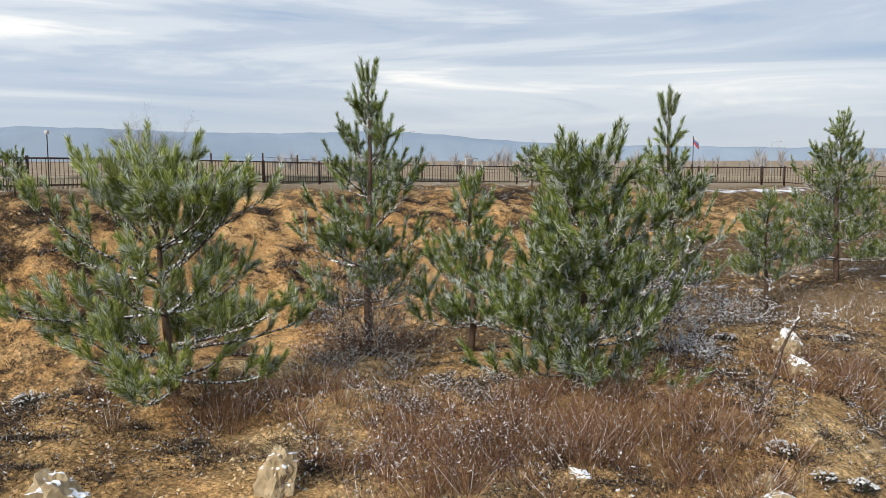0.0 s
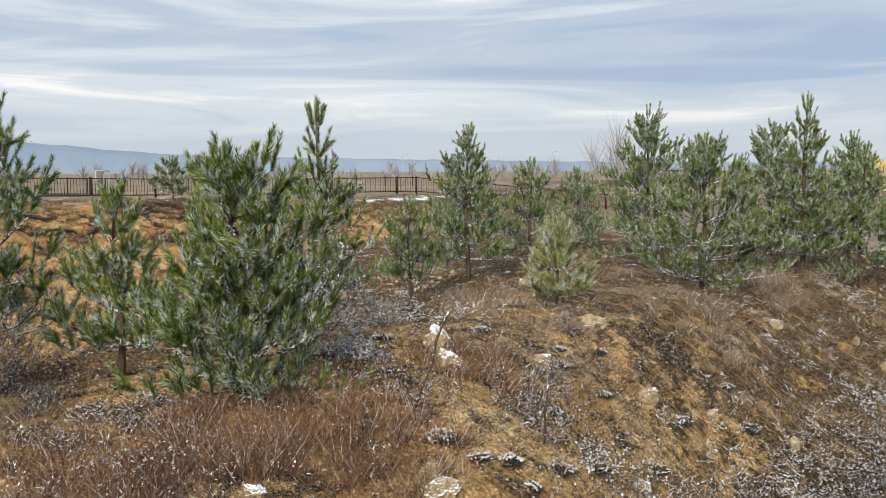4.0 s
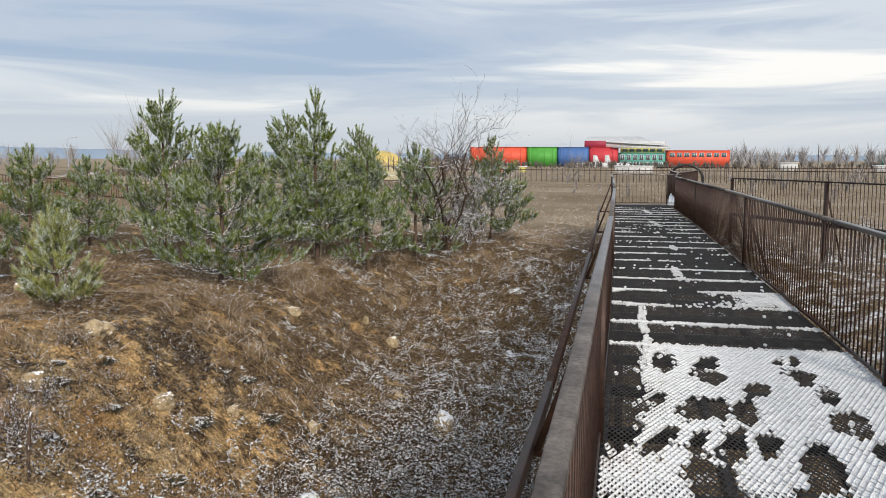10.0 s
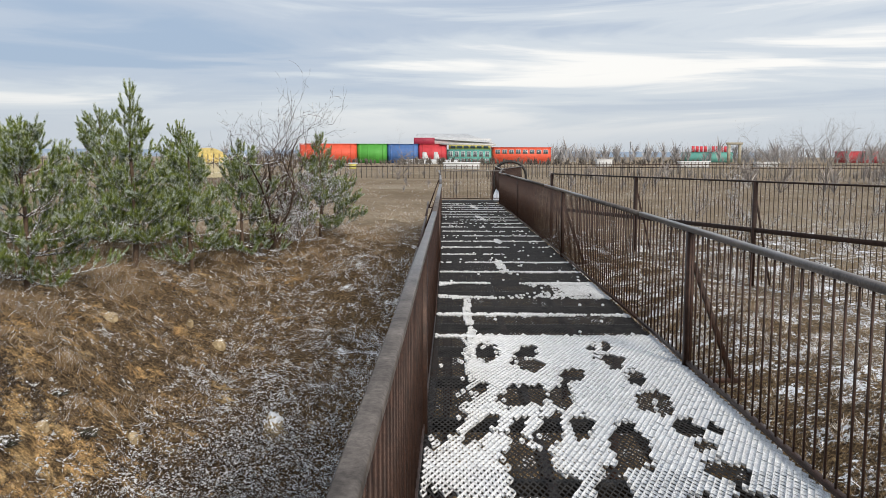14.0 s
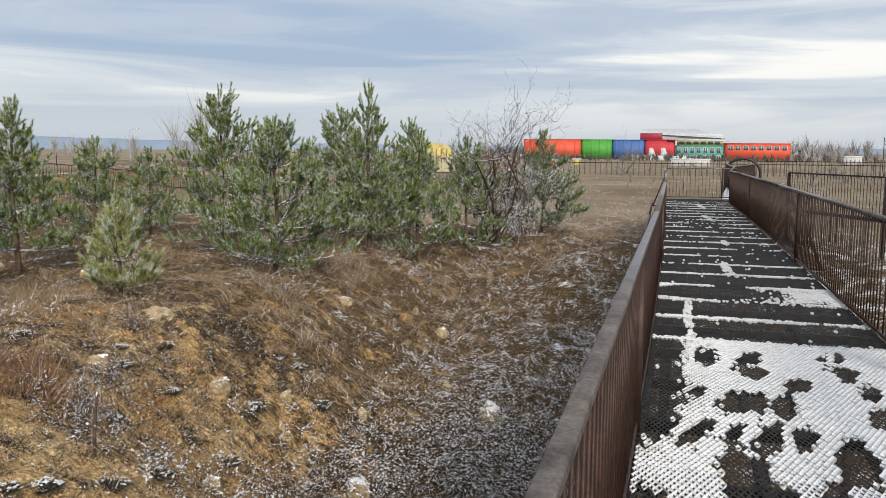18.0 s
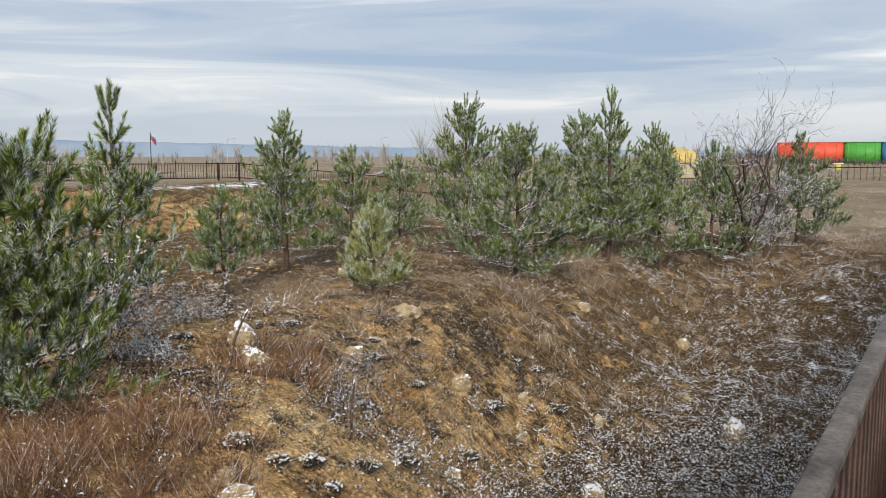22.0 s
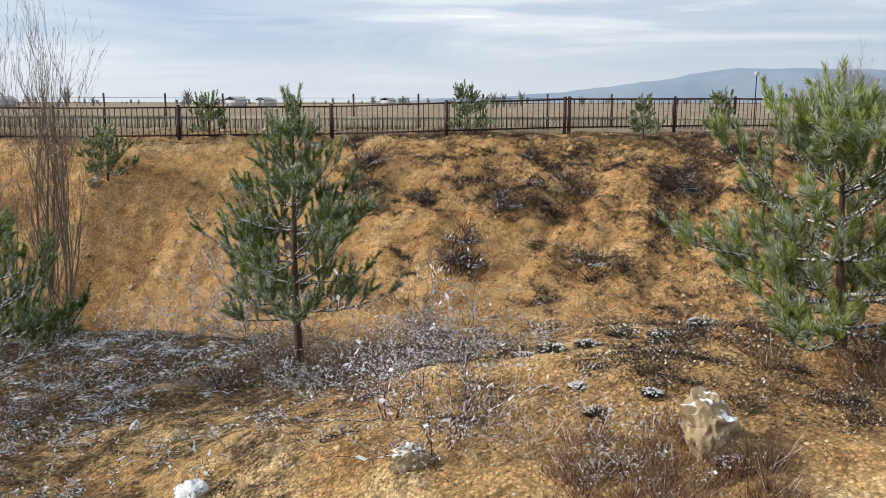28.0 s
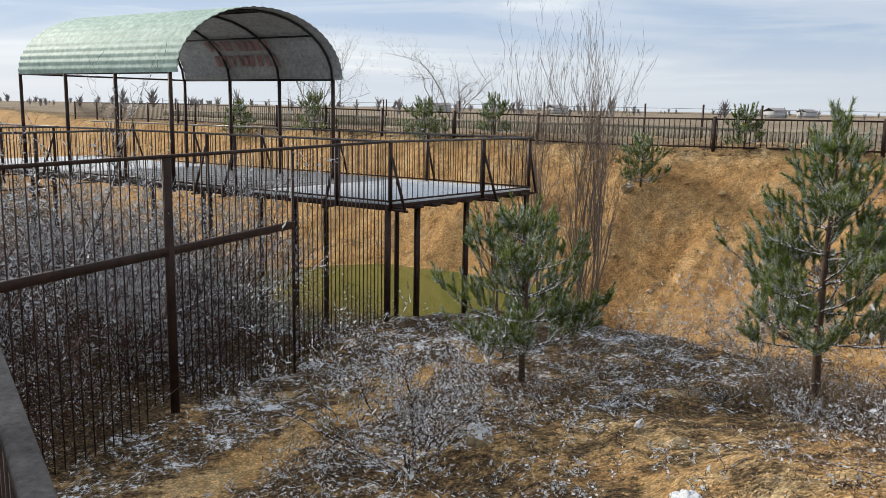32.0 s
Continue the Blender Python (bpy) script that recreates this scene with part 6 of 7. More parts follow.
clumps("bank_brush", [(px + dx, py + dy, h * 0.8) for px, py, h in bank_spots for dx, dy in ((0, 0), (0.25, 0.2), (-0.2, 0.25), (0.1, -0.3), (-0.3, -0.1))], 60, 0.2, 1.6, BROWN_BRUSH, 19, "dark dead brush on the bank", 0.016, 1.0)
def bank_mats(n, seed):
    """Spots in ragged groups on the bank, more of them on its upper half."""
    rng = np.random.RandomState(seed)
    out = []
    for k in range(n):
        yy = rng.uniform(-12.5, 15)
        cx, cy, r = float(np.interp(yy, RIM_Y, RIM_X)) + rng.uniform(0.3, 1.0) * rng.uniform(0.6, 7.0), yy, rng.uniform(0.2, 0.75)
        m = int(34 * r)
        a, q = rng.uniform(0, 6.28, m), r * np.abs(rng.normal(size=m)) * 0.6
        out.append(np.stack([cx + np.cos(a) * q * 0.8, cy + np.sin(a) * q * 1.4, rng.uniform(0.1, 0.3, m)], 1))
    return np.concatenate(out)


def mound_mats(n, box, seed, stretch):
    """Spots in ragged groups that run down the slope."""
    rng = np.random.RandomState(seed)
    out = []
    for k in range(n):
        cx, cy, r = rng.uniform(box[0], box[1]), rng.uniform(box[2], box[3]), rng.uniform(0.12, 0.42)
        m = int(60 * r)
        t, q = rng.normal(size=m) * r * stretch, rng.normal(size=m) * r * 0.45
        way = rng.uniform(-0.5, 0.7)
        out.append(np.stack([cx + np.cos(way) * t - np.sin(way) * q, cy + np.sin(way) * t + np.cos(way) * q, rng.uniform(0.06, 0.2, m)], 1))
    return np.concatenate(out)


MATS = np.concatenate([mound_mats(150, (-6.8, -2.4, 3.2, 10.5), 81, 0.9), mound_mats(80, (-8.2, -3.6, -4.5, 3.6), 82, 0.8), mound_mats(26, (-7.4, -5.0, -1.6, 0.9), 83, 0.7)])
clumps("mound_herbs", MATS, 30, 0.085, 2.0, MAT_HERB, 34, "dark matted herbs in ragged patches on the gravel", 0.006, 1.5, 0.2)
sprigs("mound_herb_sprigs", MATS[::3] * (1, 1, 1.25), DARK_SPRIG, 35, "dark herb sprigs with crumbs of snow", 0.0042, 0.16, 0.012, 0.5)
clumps("bank_herbs", bank_mats(105, 61), 46, 0.13, 2.2, MAT_HERB, 31, "dark matted herbs growing in patches on the bank", 0.013, 1.6, 0.3)
clumps("bank_crumbs", bank_mats(150, 62), 12, 0.10, 3.0, BROWN_BRUSH, 32, "scattered brown tufts on the bank", 0.014, 1.6)
clumps("bank_weeds", np.concatenate([scatter(1300, (-25.5, -15, -15, 16), 41, patchy(14, 0.25), (0.12, 0.4)), scatter(600, (-27, -22, -16, 20), 42, patchy(15, 0.0), (0.15, 0.45))]), 34, 0.16, 2.2, BROWN_BRUSH, 20, "scattered dry weeds on the bank", 0.014, 1.2)


def pebbles(name, n, box, seed, size, keep):
    rng = np.random.RandomState(seed)
    x, y = rng.uniform(box[0], box[1], n), rng.uniform(box[2], box[3], n)
    ok = rng.rand(n) < keep(x, y)
    x, y = x[ok], y[ok]
    r = size * rng.lognormal(0, 0.45, len(x))
    z = ground_z(x, y)
    oct_v = np.array([(1, 0, 0), (0, 1, 0), (-1, 0, 0), (0, -1, 0), (0, 0, 0.75), (0, 0, -0.5)])
    oct_f = np.array([(0, 1, 4), (1, 2, 4), (2, 3, 4), (3, 0, 4), (1, 0, 5), (2, 1, 5), (3, 2, 5), (0, 3, 5)])
    a = rng.uniform(0, 6.28, len(x))[:, None]
    jit = oct_v[None] * rng.uniform(0.6, 1.3, (len(x), 6, 1))
    rot = np.stack([jit[..., 0] * np.cos(a) - jit[..., 1] * np.sin(a), jit[..., 0] * np.sin(a) + jit[..., 1] * np.cos(a), jit[..., 2]], -1)
    v = rot * r[:, None, None] + np.stack([x, y, z], 1)[:, None]
    f = np.arange(len(x))[:, None, None] * 6 + oct_f[None]
    ob = new(name, mesh_from(name, v.reshape(-1, 3), f.reshape(-1, 3), PEBBLE))
    tagged(ob, "loose ochre gravel stones", "gravel", kind="stuff")


pebbles("gravel", 18000, (-8.2, -3.0, -4.5, 8.5), 1, 0.011, lambda x, y: 0.25 + 0.75 * mound_w(x, y))
pebbles("gravel", 5000, (-8.2, -2.5, -9, 10), 2, 0.015, lambda x, y: 0.5 + 0 * x)
pebbles("gravel", 11000, (-25, -12, -22, 14), 3, 0.034, lambda x, y: 0.5 + 0 * x)


def herb(x, y, r, seed):
    """A dark cushion of stems with lumps of snow caught on top."""
    rng = np.random.RandomState(seed)
    base = thing("frosted_herb", Matrix.Translation((x, y, gz(x, y))), "dark low cushion herb capped with snow", "plant", "frosted herbs")
    n = 420
    a, rr = rng.uniform(0, 6.28, n), r * np.sqrt(rng.rand(n))
    root = np.stack([np.cos(a) * rr * 0.6, np.sin(a) * rr * 0.6, 0 * a], 1)
    tip = np.stack([np.cos(a) * rr * 1.25, np.sin(a) * rr * 1.25, r * rng.uniform(0.25, 0.8, n) * (1 - 0.75 * rr / r)], 1)
    v, f = blades(root, tip, 0.008, rng)
    part("cushion", mesh_from("cushion", v, f, DARK_STEM), base)
    s = Solid()
    k = rng.randint(20, 60)
    for i in range(k):
        b, q = rng.uniform(0, 6.28), r * math.sqrt(rng.rand()) * 0.9
        c = np.array((math.cos(b) * q, math.sin(b) * q, r * rng.uniform(0.45, 0.7) * (1 - 0.6 * q / r)))
        w = rng.uniform(0.005, 0.016)
        dx, dy = w * rng.uniform(-1.6, 1.6), w * rng.uniform(-1.6, 1.6)
        s.tube([c - (dx, dy, w * 0.3), c, c + (dx, dy * 0.6, -w * 0.2)], [w * 0.2, w * 0.6, w * 0.15], 6)
    part("snow_cap", s.mesh("snow_cap", SNOW, True), base, "caught lumps of snow")["kind"] = "stuff"


for i, (hx, hy, hr) in enumerate(((-4.14, 3.75, 0.15), (-3.84, 3.82, 0.1), (-3.72, 4.04, 0.12), (-3.73, 4.68, 0.15), (-4.83, 8.78, 0.2), (-5.79, 8.36, 0.16), (-3.47, 3.97, 0.09), (-4.62, 3.42, 0.1),
                                  (-4.45, 9.92, 0.2), (-6.37, -2.31, 0.14), (-6.67, -2.08, 0.12), (-7.24, -1.86, 0.2), (-6.39, -2.56, 0.1), (-5.46, -1.86, 0.08), (-5.08, -1.63, 0.12), (-5.26, -1.31, 0.08),
                                  (-7.4, -1.2, 0.16), (-7.0, -1.5, 0.14), (-4.55, -0.72, 0.12), (-4.3, 0.2, 0.12), (-5.6, 7.3, 0.14), (-5.2, 7.6, 0.12), (-6.4, 6.8, 0.14), (-4.9, 6.2, 0.12), (-5.9, 7.7, 0.1),
                                  (-4.0, 5.6, 0.16), (-4.4, 7.4, 0.18), (-5.0, 10.4, 0.16), (-3.9, 8.4, 0.14), (-6.2, 3.9, 0.14), (-6.4, 5.2, 0.12), (-4.2, 1.2, 0.1), (-6.8, 4.4, 0.14))):
    herb(hx, hy, hr, 200 + i)


def stick(x, y, top, r, seed, label):
    rng = np.random.RandomState(seed)
    g = gz(x, y)
    base = thing("dead_stick", Matrix.Translation((x, y, g)), label, "stick", "dead sticks")
    t = np.linspace(0, 1, 7)[:, None]
    pts = np.array((0, 0, -0.05)) * (1 - t) + np.array(top) * t + rng.normal(size=(7, 3)) * 0.012
    part("stem", Solid().tube(pts, np.linspace(r, r * 0.5, 7), 6).mesh("stem", BARK, True), base)


stick(-4.69, 3.97, (0.02, 0.42, 0.75), 0.018, 1, "leaning dead stick with frost along its top")
stick(-4.23, 5.13, (0.02, 0.06, 0.5), 0.014, 2, "short upright dead stick")


# ---- far buildings and park things ----
def painted(name, col, rough=0.6):
    d = tuple(c * 0.82 for c in col)
    return mixed(name, d, col, 0.5, rough=rough, fine=4.0)


ORANGE, GREEN, BLUE, RED = painted("orange_red_panels", (0.66, 0.10, 0.055)), painted("green_panels", (0.085, 0.34, 0.06)), painted("blue_panels", (0.07, 0.16, 0.40)), painted("red_panels", (0.52, 0.05, 0.065))
TEAL, YELLOW, WHITE, MAROON = painted("teal_paint", (0.12, 0.36, 0.32)), painted("yellow_paint", (0.55, 0.50, 0.14)), painted("white_sheet", (0.52, 0.53, 0.54)), painted("maroon_sheet", (0.30, 0.03, 0.06))
m_, n_, l_, b_ = material("window_glass", 0.15)
b_.inputs["Base Color"].default_value = (0.10, 0.13, 0.15, 1)
GLASS = m_
FZ = -1.6


def far_place(x, y, z=0.0, high=1.33):
    """The park lies some 370 m off: plan and heights stretched from the drawing's units to metres."""
    return Matrix.Translation((x * 1.9, y * 1.9, FZ + z)) @ Matrix.Diagonal((1.9, 1.9, high, 1))


def hall(name, x0, x1, y, depth, z0, z1, mat, label, ribs=0):
    base = thing(name, far_place(x0, y), label, "building", "far buildings")
    w = x1 - x0
    part("wall", Solid().box((0, 0, z0), (w, depth, z1 - 0.15)).mesh("wall", mat), base)
    part("roof", Solid().box((-0.15, -0.15, z1 - 0.15), (w + 0.15, depth + 0.15, z1)).mesh("roof", mat), base)
    for i in range(ribs):
        xx = w * (i + 0.5) / ribs
        part("rib", Solid().box((xx - 0.12, -0.1, z0), (xx + 0.12, 0.0, z1 - 0.15)).mesh("rib", mat), base)
    return base


def windows(base, x0, x1, n, z0, z1, frame_mat):
    for i in range(n):
        a = x0 + (x1 - x0) * i / n + 0.25
        b = x0 + (x1 - x0) * (i + 1) / n - 0.25
        wnd = part("window", Solid().box((a, -0.06, z0), (b, 0.02, z1)).mesh("window", frame_mat), base)
        part("pane", Solid().box((a + 0.1, -0.1, z0 + 0.1), ((a + b) / 2 - 0.05, -0.05, z1 - 0.1)).mesh("pane", GLASS), wnd)
        part("pane", Solid().box(((a + b) / 2 + 0.05, -0.1, z0 + 0.1), (b - 0.1, -0.05, z1 - 0.1)).mesh("pane", GLASS), wnd)


hall("panel_hall", -36.6, -23.3, 197, 9, 0, 6.45, ORANGE, "long hall clad in bright orange-red panels", 6)
hall("panel_hall", -23.2, -16.2, 198, 9, 0, 6.45, GREEN, "hall section clad in bright green panels", 4)
hall("panel_hall", -16.1, -8.9, 198.5, 9, 0, 6.4, BLUE, "hall section clad in blue panels", 4)
hall("panel_hall", -8.8, -2.2, 198.8, 9, 0, 6.4, RED, "hall section clad in red panels", 3)
teal = hall("teal_building", -2.1, 8.4, 199, 8, 0, 4.6, TEAL, "two-storey building with teal and yellow walls")
windows(teal, 0.2, 10.2, 7, 2.2, 4.0, WHITE)
windows(teal, 0.2, 10.2, 7, 0.3, 1.5, WHITE)
up = part("upper_storey", Solid().box((0.4, 0.6, 4.62), (10.3, 7, 6.3)).mesh("upper_storey", YELLOW), teal, "yellow upper storey under the roof")
for i in range(6):
    part("pane", Solid().box((0.9 + i * 1.55, 0.5, 4.95), (2.0 + i * 1.55, 0.62, 5.9)).mesh("pane", GLASS), up)
roofm = thing("pitched_roof", far_place(-9.6, 199, 8.45, 2.3), "low white pitched roof with a maroon gable end", "roof")
part("roof_slope", mesh_from("roof_slope", [(0, 0.5, 1.2), (19.0, -0.6, 0.25), (19.0, 9, 0.25), (0, 9, 1.2), (0.2, 4, 2.1), (12, 4, 2.1)], [(0, 1, 5, 4), (1, 2, 5, 5), (3, 4, 5, 2)], WHITE), roofm)
part("roof_edge", Solid().beam((6.0, -0.8, 0.1), (19.0, -0.8, -0.1), 0.3, 0.35).mesh("roof_edge", WHITE), roofm)
part("gable", Solid().box((-0.3, 0.3, 0.05), (4.6, 0.7, 1.25)).mesh("gable", MAROON), roofm, "maroon gable panel")
part("wall", Solid().box((0, 0.75, 0.05), (18, 8, 1.1)).mesh("wall", WHITE), roofm)
redb = hall("red_building", 8.6, 22.5, 199.5, 8, 0, 5.4, ORANGE, "low orange-red building with a row of windows")
windows(redb, 0.5, 13.4, 8, 3.2, 4.6, WHITE)
farb = hall("far_building", 67.0, 80.0, 245, 8, 0, 4.2, TEAL, "distant teal building with red roof letters")
for i in range(9):
    if i != 4:
        part("roof_sign_bar", Solid().box((1.0 + i * 1.15, 0, 4.25), (1.85 + i * 1.15, 0.2, 6.6)).mesh("roof_sign_bar", RED), farb, "red roof sign letter shape")
hall("far_building", 110, 128, 240, 8, 0, 4.6, RED, "distant low building with red walls")
gate = thing("concrete_gate", far_place(60.8, 190), "tall pale concrete gate frame", "gate")
part("pillar", Solid().box((0, 0, 0), (0.6, 0.6, 6.2)).mesh("pillar", CONC), gate)
part("pillar", Solid().box((2.4, 0, 0), (3.0, 0.6, 6.2)).mesh("pillar", CONC), gate)
part("lintel", Solid().box((-0.3, -0.02, 6.2), (3.3, 0.62, 6.9)).mesh("lintel", CONC), gate)
yel = thing("inflatable_dome", Matrix.Translation((-33.8, 115, -2.5)), "yellow rounded dome roof behind the trees", "dome")
domev = [(math.cos(a) * math.cos(e) * 2.8, math.sin(a) * math.cos(e) * 2.8, 3.2 + math.sin(e) * 2.0) for e in np.linspace(0, 1.5, 7) for a in np.linspace(0, 2 * np.pi, 24, endpoint=False)]
part("dome", mesh_from("dome", domev, [(i * 24 + j, i * 24 + (j + 1) % 24, (i + 1) * 24 + (j + 1) % 24, (i + 1) * 24 + j) for i in range(6) for j in range(24)], painted("yellow_dome", (0.55, 0.42, 0.14)), True), yel)
part("drum", Solid().tube([(0, 0, 0), (0, 0, 3.2)], [2.7, 2.75], 24).mesh("drum", painted("pale_drum", (0.5, 0.45, 0.3))), yel)
plane = thing("white_aircraft", far_place(-7.0, 186, -2.0, 1.5), "white parked aircraft with tall tail fins", "aircraft")
part("fuselage", Solid().tube([(-5, 0, 1.6), (-4, 0, 1.7), (0, 0, 1.7), (7, 0, 1.6), (9, 0, 1.4)], [0.3, 0.8, 0.9, 0.8, 0.2], 10).mesh("fuselage", WHITE, True), plane)
for fx in (-0.4, 2.1):
    part("tail_fin", mesh_from("tail_fin", [(fx, -0.1, 1.8), (fx + 1.7, -0.1, 1.8), (fx + 0.9, -0.1, 4.6), (fx + 0.1, -0.1, 4.6), (fx, 0.1, 1.8), (fx + 1.7, 0.1, 1.8), (fx + 0.9, 0.1, 4.6), (fx + 0.1, 0.1, 4.6)],
                               [(0, 1, 2, 3), (5, 4, 7, 6), (0, 4, 5, 1), (1, 5, 6, 2), (2, 6, 7, 3), (3, 7, 4, 0)], WHITE), plane)
part("wing", Solid().box((0, -5, 1.3), (2.0, 5, 1.5)).mesh("wing", WHITE), plane)
for i, (bx, by, w, h, mt) in enumerate(((-2, 140, 9, 1.5, WHITE), (-22, 140, 2.2, 1.0, RED), (-17.5, 139, 1.6, 1.3, YELLOW), (45, 170, 9, 1.6, WHITE), (88, 170, 16, 1.9, WHITE), (30, 180, 5, 2.2, WHITE), (62, 175, 7, 1.4, WHITE))):
    bx, by = bx * 1.5, by * 1.5
    kiosk = thing("low_shed", Matrix.Translation((bx, by, gz(bx, by))), "low snow-roofed shed beyond the field fence", "shed", "low sheds")
    part("wall", Solid().box((0, 0, -0.2), (w, 3, h)).mesh("wall", mt), kiosk)
    part("roof", Solid().box((-0.2, -0.2, h), (w + 0.2, 3.2, h + 0.25)).mesh("roof", SNOW), kiosk)

arch = thing("entrance_arch", Matrix.Translation((2.25, 45.6, 0)), "dark steel arch over the far end of the footbridge", "arch")
part("arch_tube", Solid().tube([(0.0, 0, -1.4), (0, 0, 0.55)] + [(0.85 - 0.85 * math.cos(math.pi * i / 14), 0, 0.6 + 0.75 * math.sin(math.pi * i / 14)) for i in range(15)] + [(1.7, 0, 0.55), (1.7, 0, -1.4)], 0.07, 8).mesh("arch_tube", BLACK, True), arch)


def lamp_post(x, y, h, label, arm):
    g = gz(x, y)
    base = thing("street_lamp", Matrix.Translation((x, y, g)), label, "street lamp", "lamps")
    part("pole", Solid().tube([(0, 0, -0.2), (0, 0, h)], [0.012 * h, 0.009 * h], 8).mesh("pole", BLACK if not arm else PALE_POLE), base)
    if arm:
        part("arm", Solid().tube([(0, 0, h), (0.05 * h, 0.08 * h, h * 1.03), (0.1 * h, 0.2 * h, h * 1.05)], 0.008 * h, 6).mesh("arm", PALE_POLE), base)
        part("lamp_head", Solid().beam((0.09 * h, 0.18 * h, h * 1.05), (0.13 * h, 0.28 * h, h * 1.06), 0.05 * h, 0.025 * h).mesh("lamp_head", WHITE), base, "white lamp head")
    else:
        part("lamp_head", Solid().tube([(0, 0, h), (0, 0, h + 0.04), (0, 0, h + 0.12), (0, 0, h + 0.15)], [0.04, 0.08, 0.08, 0.03], 8).mesh("lamp_head", WHITE, True), base, "small round lamp head")


PALE_POLE = painted("pale_blue_pole", (0.35, 0.42, 0.50))
lamp_post(-31.7, -2.05, 1.95, "thin dark lamp post with a small round head", False)
lamp_post(-137, 130.6, 6.3, "pale street lamp with a curved arm", True)
lamp_post(-178.6, 63.6, 9.0, "pale street lamp with a curved arm", True)
lamp_post(-110, 150, 6.5, "pale street lamp with a curved arm", True)
lamp_post(34, 165, 6.0, "thin dark lamp post with a small round head", False)
pole = thing("flagpole", Matrix.Translation((-116.5, 93.8, gz(-116.5, 93.8))), "thin flagpole with a limp tricolour flag", "flag")
part("pole", Solid().tube([(0, 0, -0.2), (0, 0, 6.8)], 0.07, 6).mesh("pole", BLACK), pole)
for i, mt in enumerate((WHITE, BLUE, RED)):
    part("flag_stripe", mesh_from("flag_stripe", [(0.1, 0, 6.7 - i * 0.4), (0.9, 0.4, 5.9 - i * 0.45), (0.9, 0.4, 5.4 - i * 0.45), (0.1, 0, 6.3 - i * 0.4), (0.1, 0.05, 6.7 - i * 0.4), (0.9, 0.45, 5.9 - i * 0.45), (0.9, 0.45, 5.4 - i * 0.45), (0.1, 0.05, 6.3 - i * 0.4)],
                                  [(0, 1, 2, 3), (5, 4, 7, 6), (0, 4, 5, 1), (3, 2, 6, 7)], mt), pole)
goal = thing("football_goal", Matrix.Translation((-135.9, 62.4, gz(-135.9, 62.4))), "white football goal frame on the far field", "goal")
for q in ((0, 0), (1.6, -3.0)):
    part("goal_post", Solid().tube([(*q, 0), (*q, 3.2)], 0.09, 6).mesh("goal_post", WHITE), goal)
part("crossbar", Solid().tube([(0, 0, 3.2), (1.6, -3.0, 3.2)], 0.09, 6).mesh("crossbar", WHITE), goal)


# ---- wooded horizon ----
def far_woods(name, n, az, dist, hgt, seed, mat, label, wide=0.25):
    """Bare crowns far off: fans of thin twigs, joined."""
    rng = np.random.RandomState(seed)
    a = np.radians(rng.uniform(az[0], az[1], n))
    d = rng.uniform(dist[0], dist[1], n)
    h = rng.uniform(hgt[0], hgt[1], n) * rng.choice([0.5, 0.7, 1.0, 1.3], n)
    k = 34
    idx = np.repeat(np.arange(n), k)
    base = np.stack([-np.sin(a) * d, np.cos(a) * d], 1)
    z = ground_z(base[:, 0], base[:, 1])
    b = rng.uniform(0, 6.28, len(idx))
    u = rng.uniform(0.0, 0.45, len(idx))
    root = np.concatenate([base[idx], (z[idx] + u * h[idx])[:, None]], 1)
    r = h[idx] * rng.uniform(0.05, 0.36, len(idx))
    tip = root + np.stack([np.cos(b) * r, np.sin(b) * r, h[idx] * rng.uniform(0.25, 0.55, len(idx))], 1)
    v, f = blades(root, tip, h[idx] * wide * 0.16, rng)
    ob = new(name, mesh_from(name, v, f, mat))
    tagged(ob, label, "trees", kind="stuff")


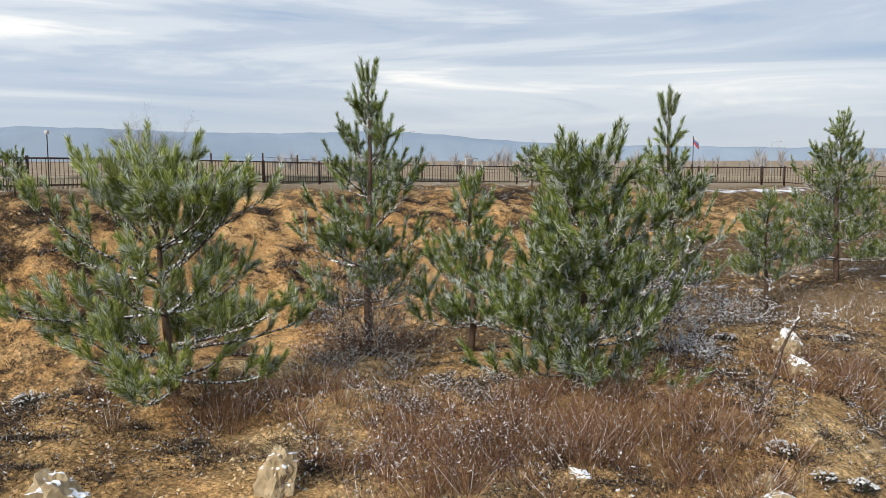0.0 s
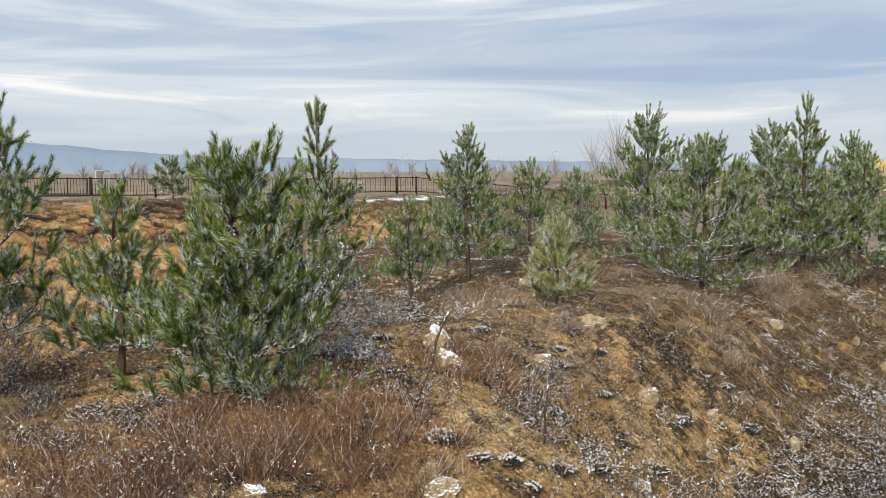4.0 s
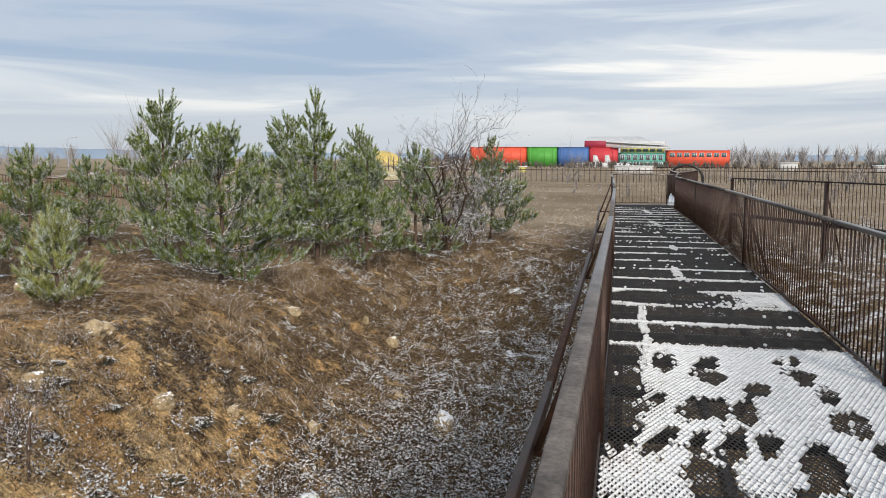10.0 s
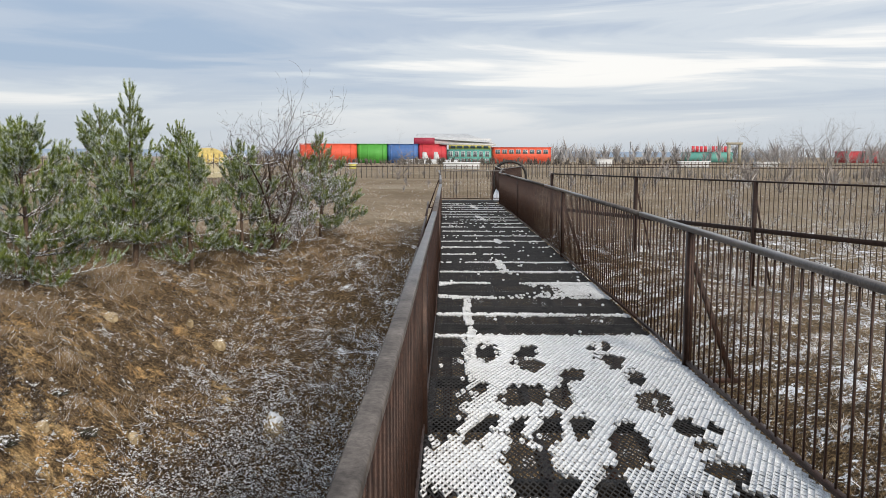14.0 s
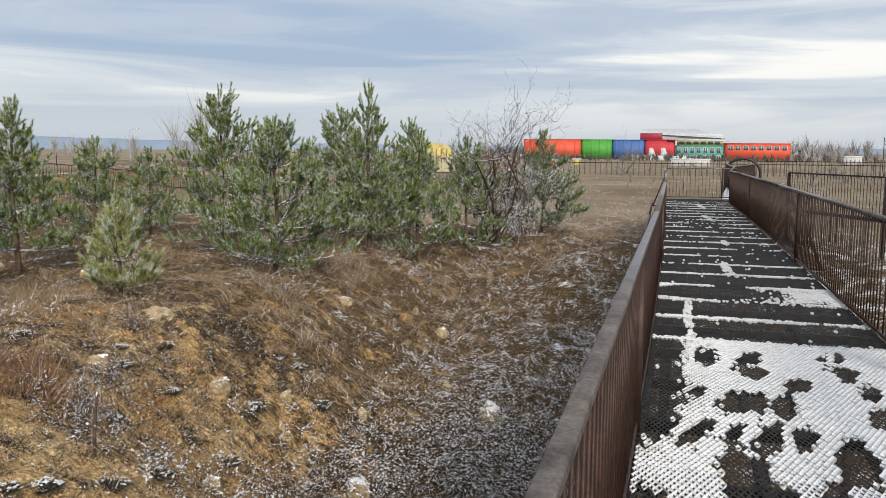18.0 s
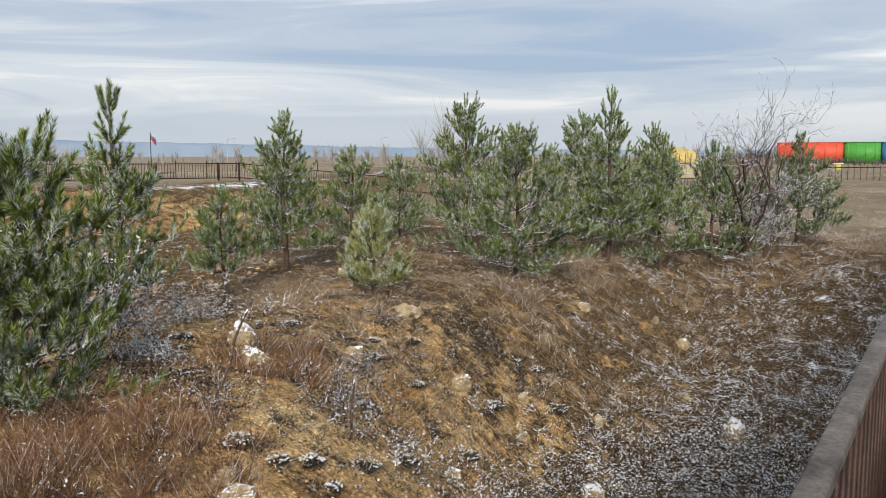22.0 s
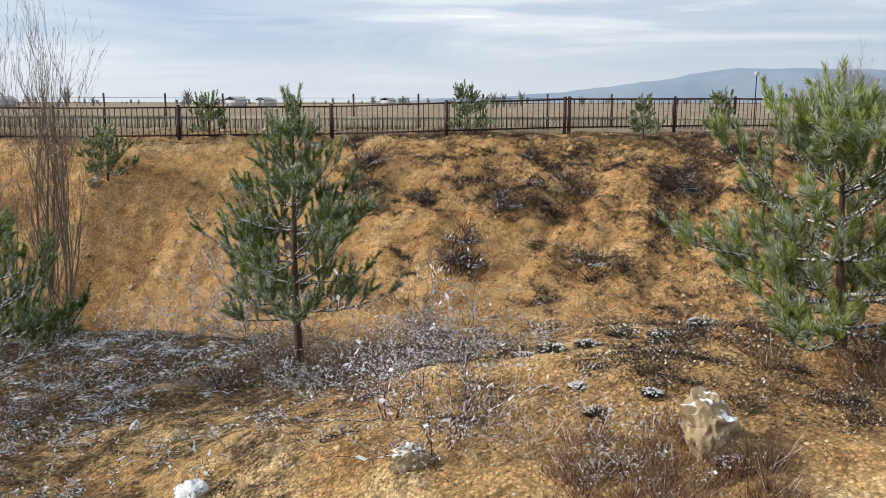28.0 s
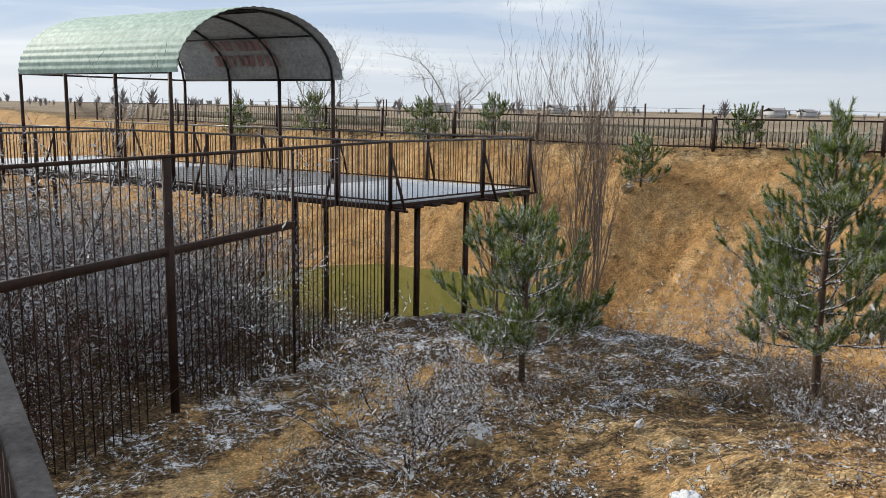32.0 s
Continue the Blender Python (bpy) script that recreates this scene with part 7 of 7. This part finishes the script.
W1 = "line of bare trees on the plain, greyed in colour for haze"
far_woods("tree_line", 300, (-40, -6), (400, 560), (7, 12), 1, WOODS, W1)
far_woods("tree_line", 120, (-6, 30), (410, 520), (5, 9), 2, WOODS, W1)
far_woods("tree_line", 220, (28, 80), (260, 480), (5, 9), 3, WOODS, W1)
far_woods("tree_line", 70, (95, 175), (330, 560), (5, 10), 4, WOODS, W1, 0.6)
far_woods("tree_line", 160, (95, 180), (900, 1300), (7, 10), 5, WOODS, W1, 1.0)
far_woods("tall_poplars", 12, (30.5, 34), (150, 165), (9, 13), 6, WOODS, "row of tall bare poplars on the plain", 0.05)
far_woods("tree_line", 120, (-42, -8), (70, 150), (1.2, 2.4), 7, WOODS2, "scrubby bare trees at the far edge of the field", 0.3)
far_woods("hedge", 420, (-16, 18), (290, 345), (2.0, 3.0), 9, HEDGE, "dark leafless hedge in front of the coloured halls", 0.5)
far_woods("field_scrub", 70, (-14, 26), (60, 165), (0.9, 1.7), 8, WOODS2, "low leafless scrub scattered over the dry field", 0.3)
for i, (hx, hy) in enumerate(((-428, -317), (-520, -360), (-350, -420), (-600, -300), (-300, -480))):
    hs = thing("far_house", Matrix.Translation((hx, hy, gz(hx, hy))), "small white farmhouse on the horizon", "house", "far houses")
    part("wall", Solid().box((-6, -4, 0), (6, 4, 4)).mesh("wall", WHITE), hs)
    part("roof", mesh_from("roof", [(-6.5, -4.5, 4), (6.5, -4.5, 4), (6.5, 4.5, 4), (-6.5, 4.5, 4), (-6.5, 0, 6), (6.5, 0, 6)], [(0, 1, 5, 4), (2, 3, 4, 5), (3, 0, 4, 4), (1, 2, 5, 5)], WOODS), hs)


def field_line(name, pts, h, post, label):
    """A far fence of slats across the field."""
    s = Solid()
    o = np.array(pts[0])
    base = thing(name, Matrix.Translation((o[0], o[1], 0)), label, "fence", "far fences")
    for a, b in zip(pts[:-1], pts[1:]):
        a, b = np.array(a, float), np.array(b, float)
        n = np.linalg.norm(b - a)
        za, zb = gz(*a), gz(*b)
        part("rail", Solid().beam((*(a - o), za + h * 0.85), (*(b - o), zb + h * 0.85), 0.06, 0.1).mesh("rail", RUST), base)
        for q in np.arange(0, n, post):
            p = a - o + (b - a) * q / n
            s.beam((*p, za - 0.1), (*p, za + h), 0.10, 0.05)
    part("slatting", s.mesh("slatting", OLD_WOOD), base)["kind"] = "stuff"


field_line("field_fence", [(-60, 100), (-20, 112), (20, 108), (70, 95)], 1.8, 0.7, "grey slatted fence across the far end of the field")
field_line("field_fence", [(4, 120), (40, 120), (110, 110)], 2.2, 0.5, "dark slatted fence beyond the field")
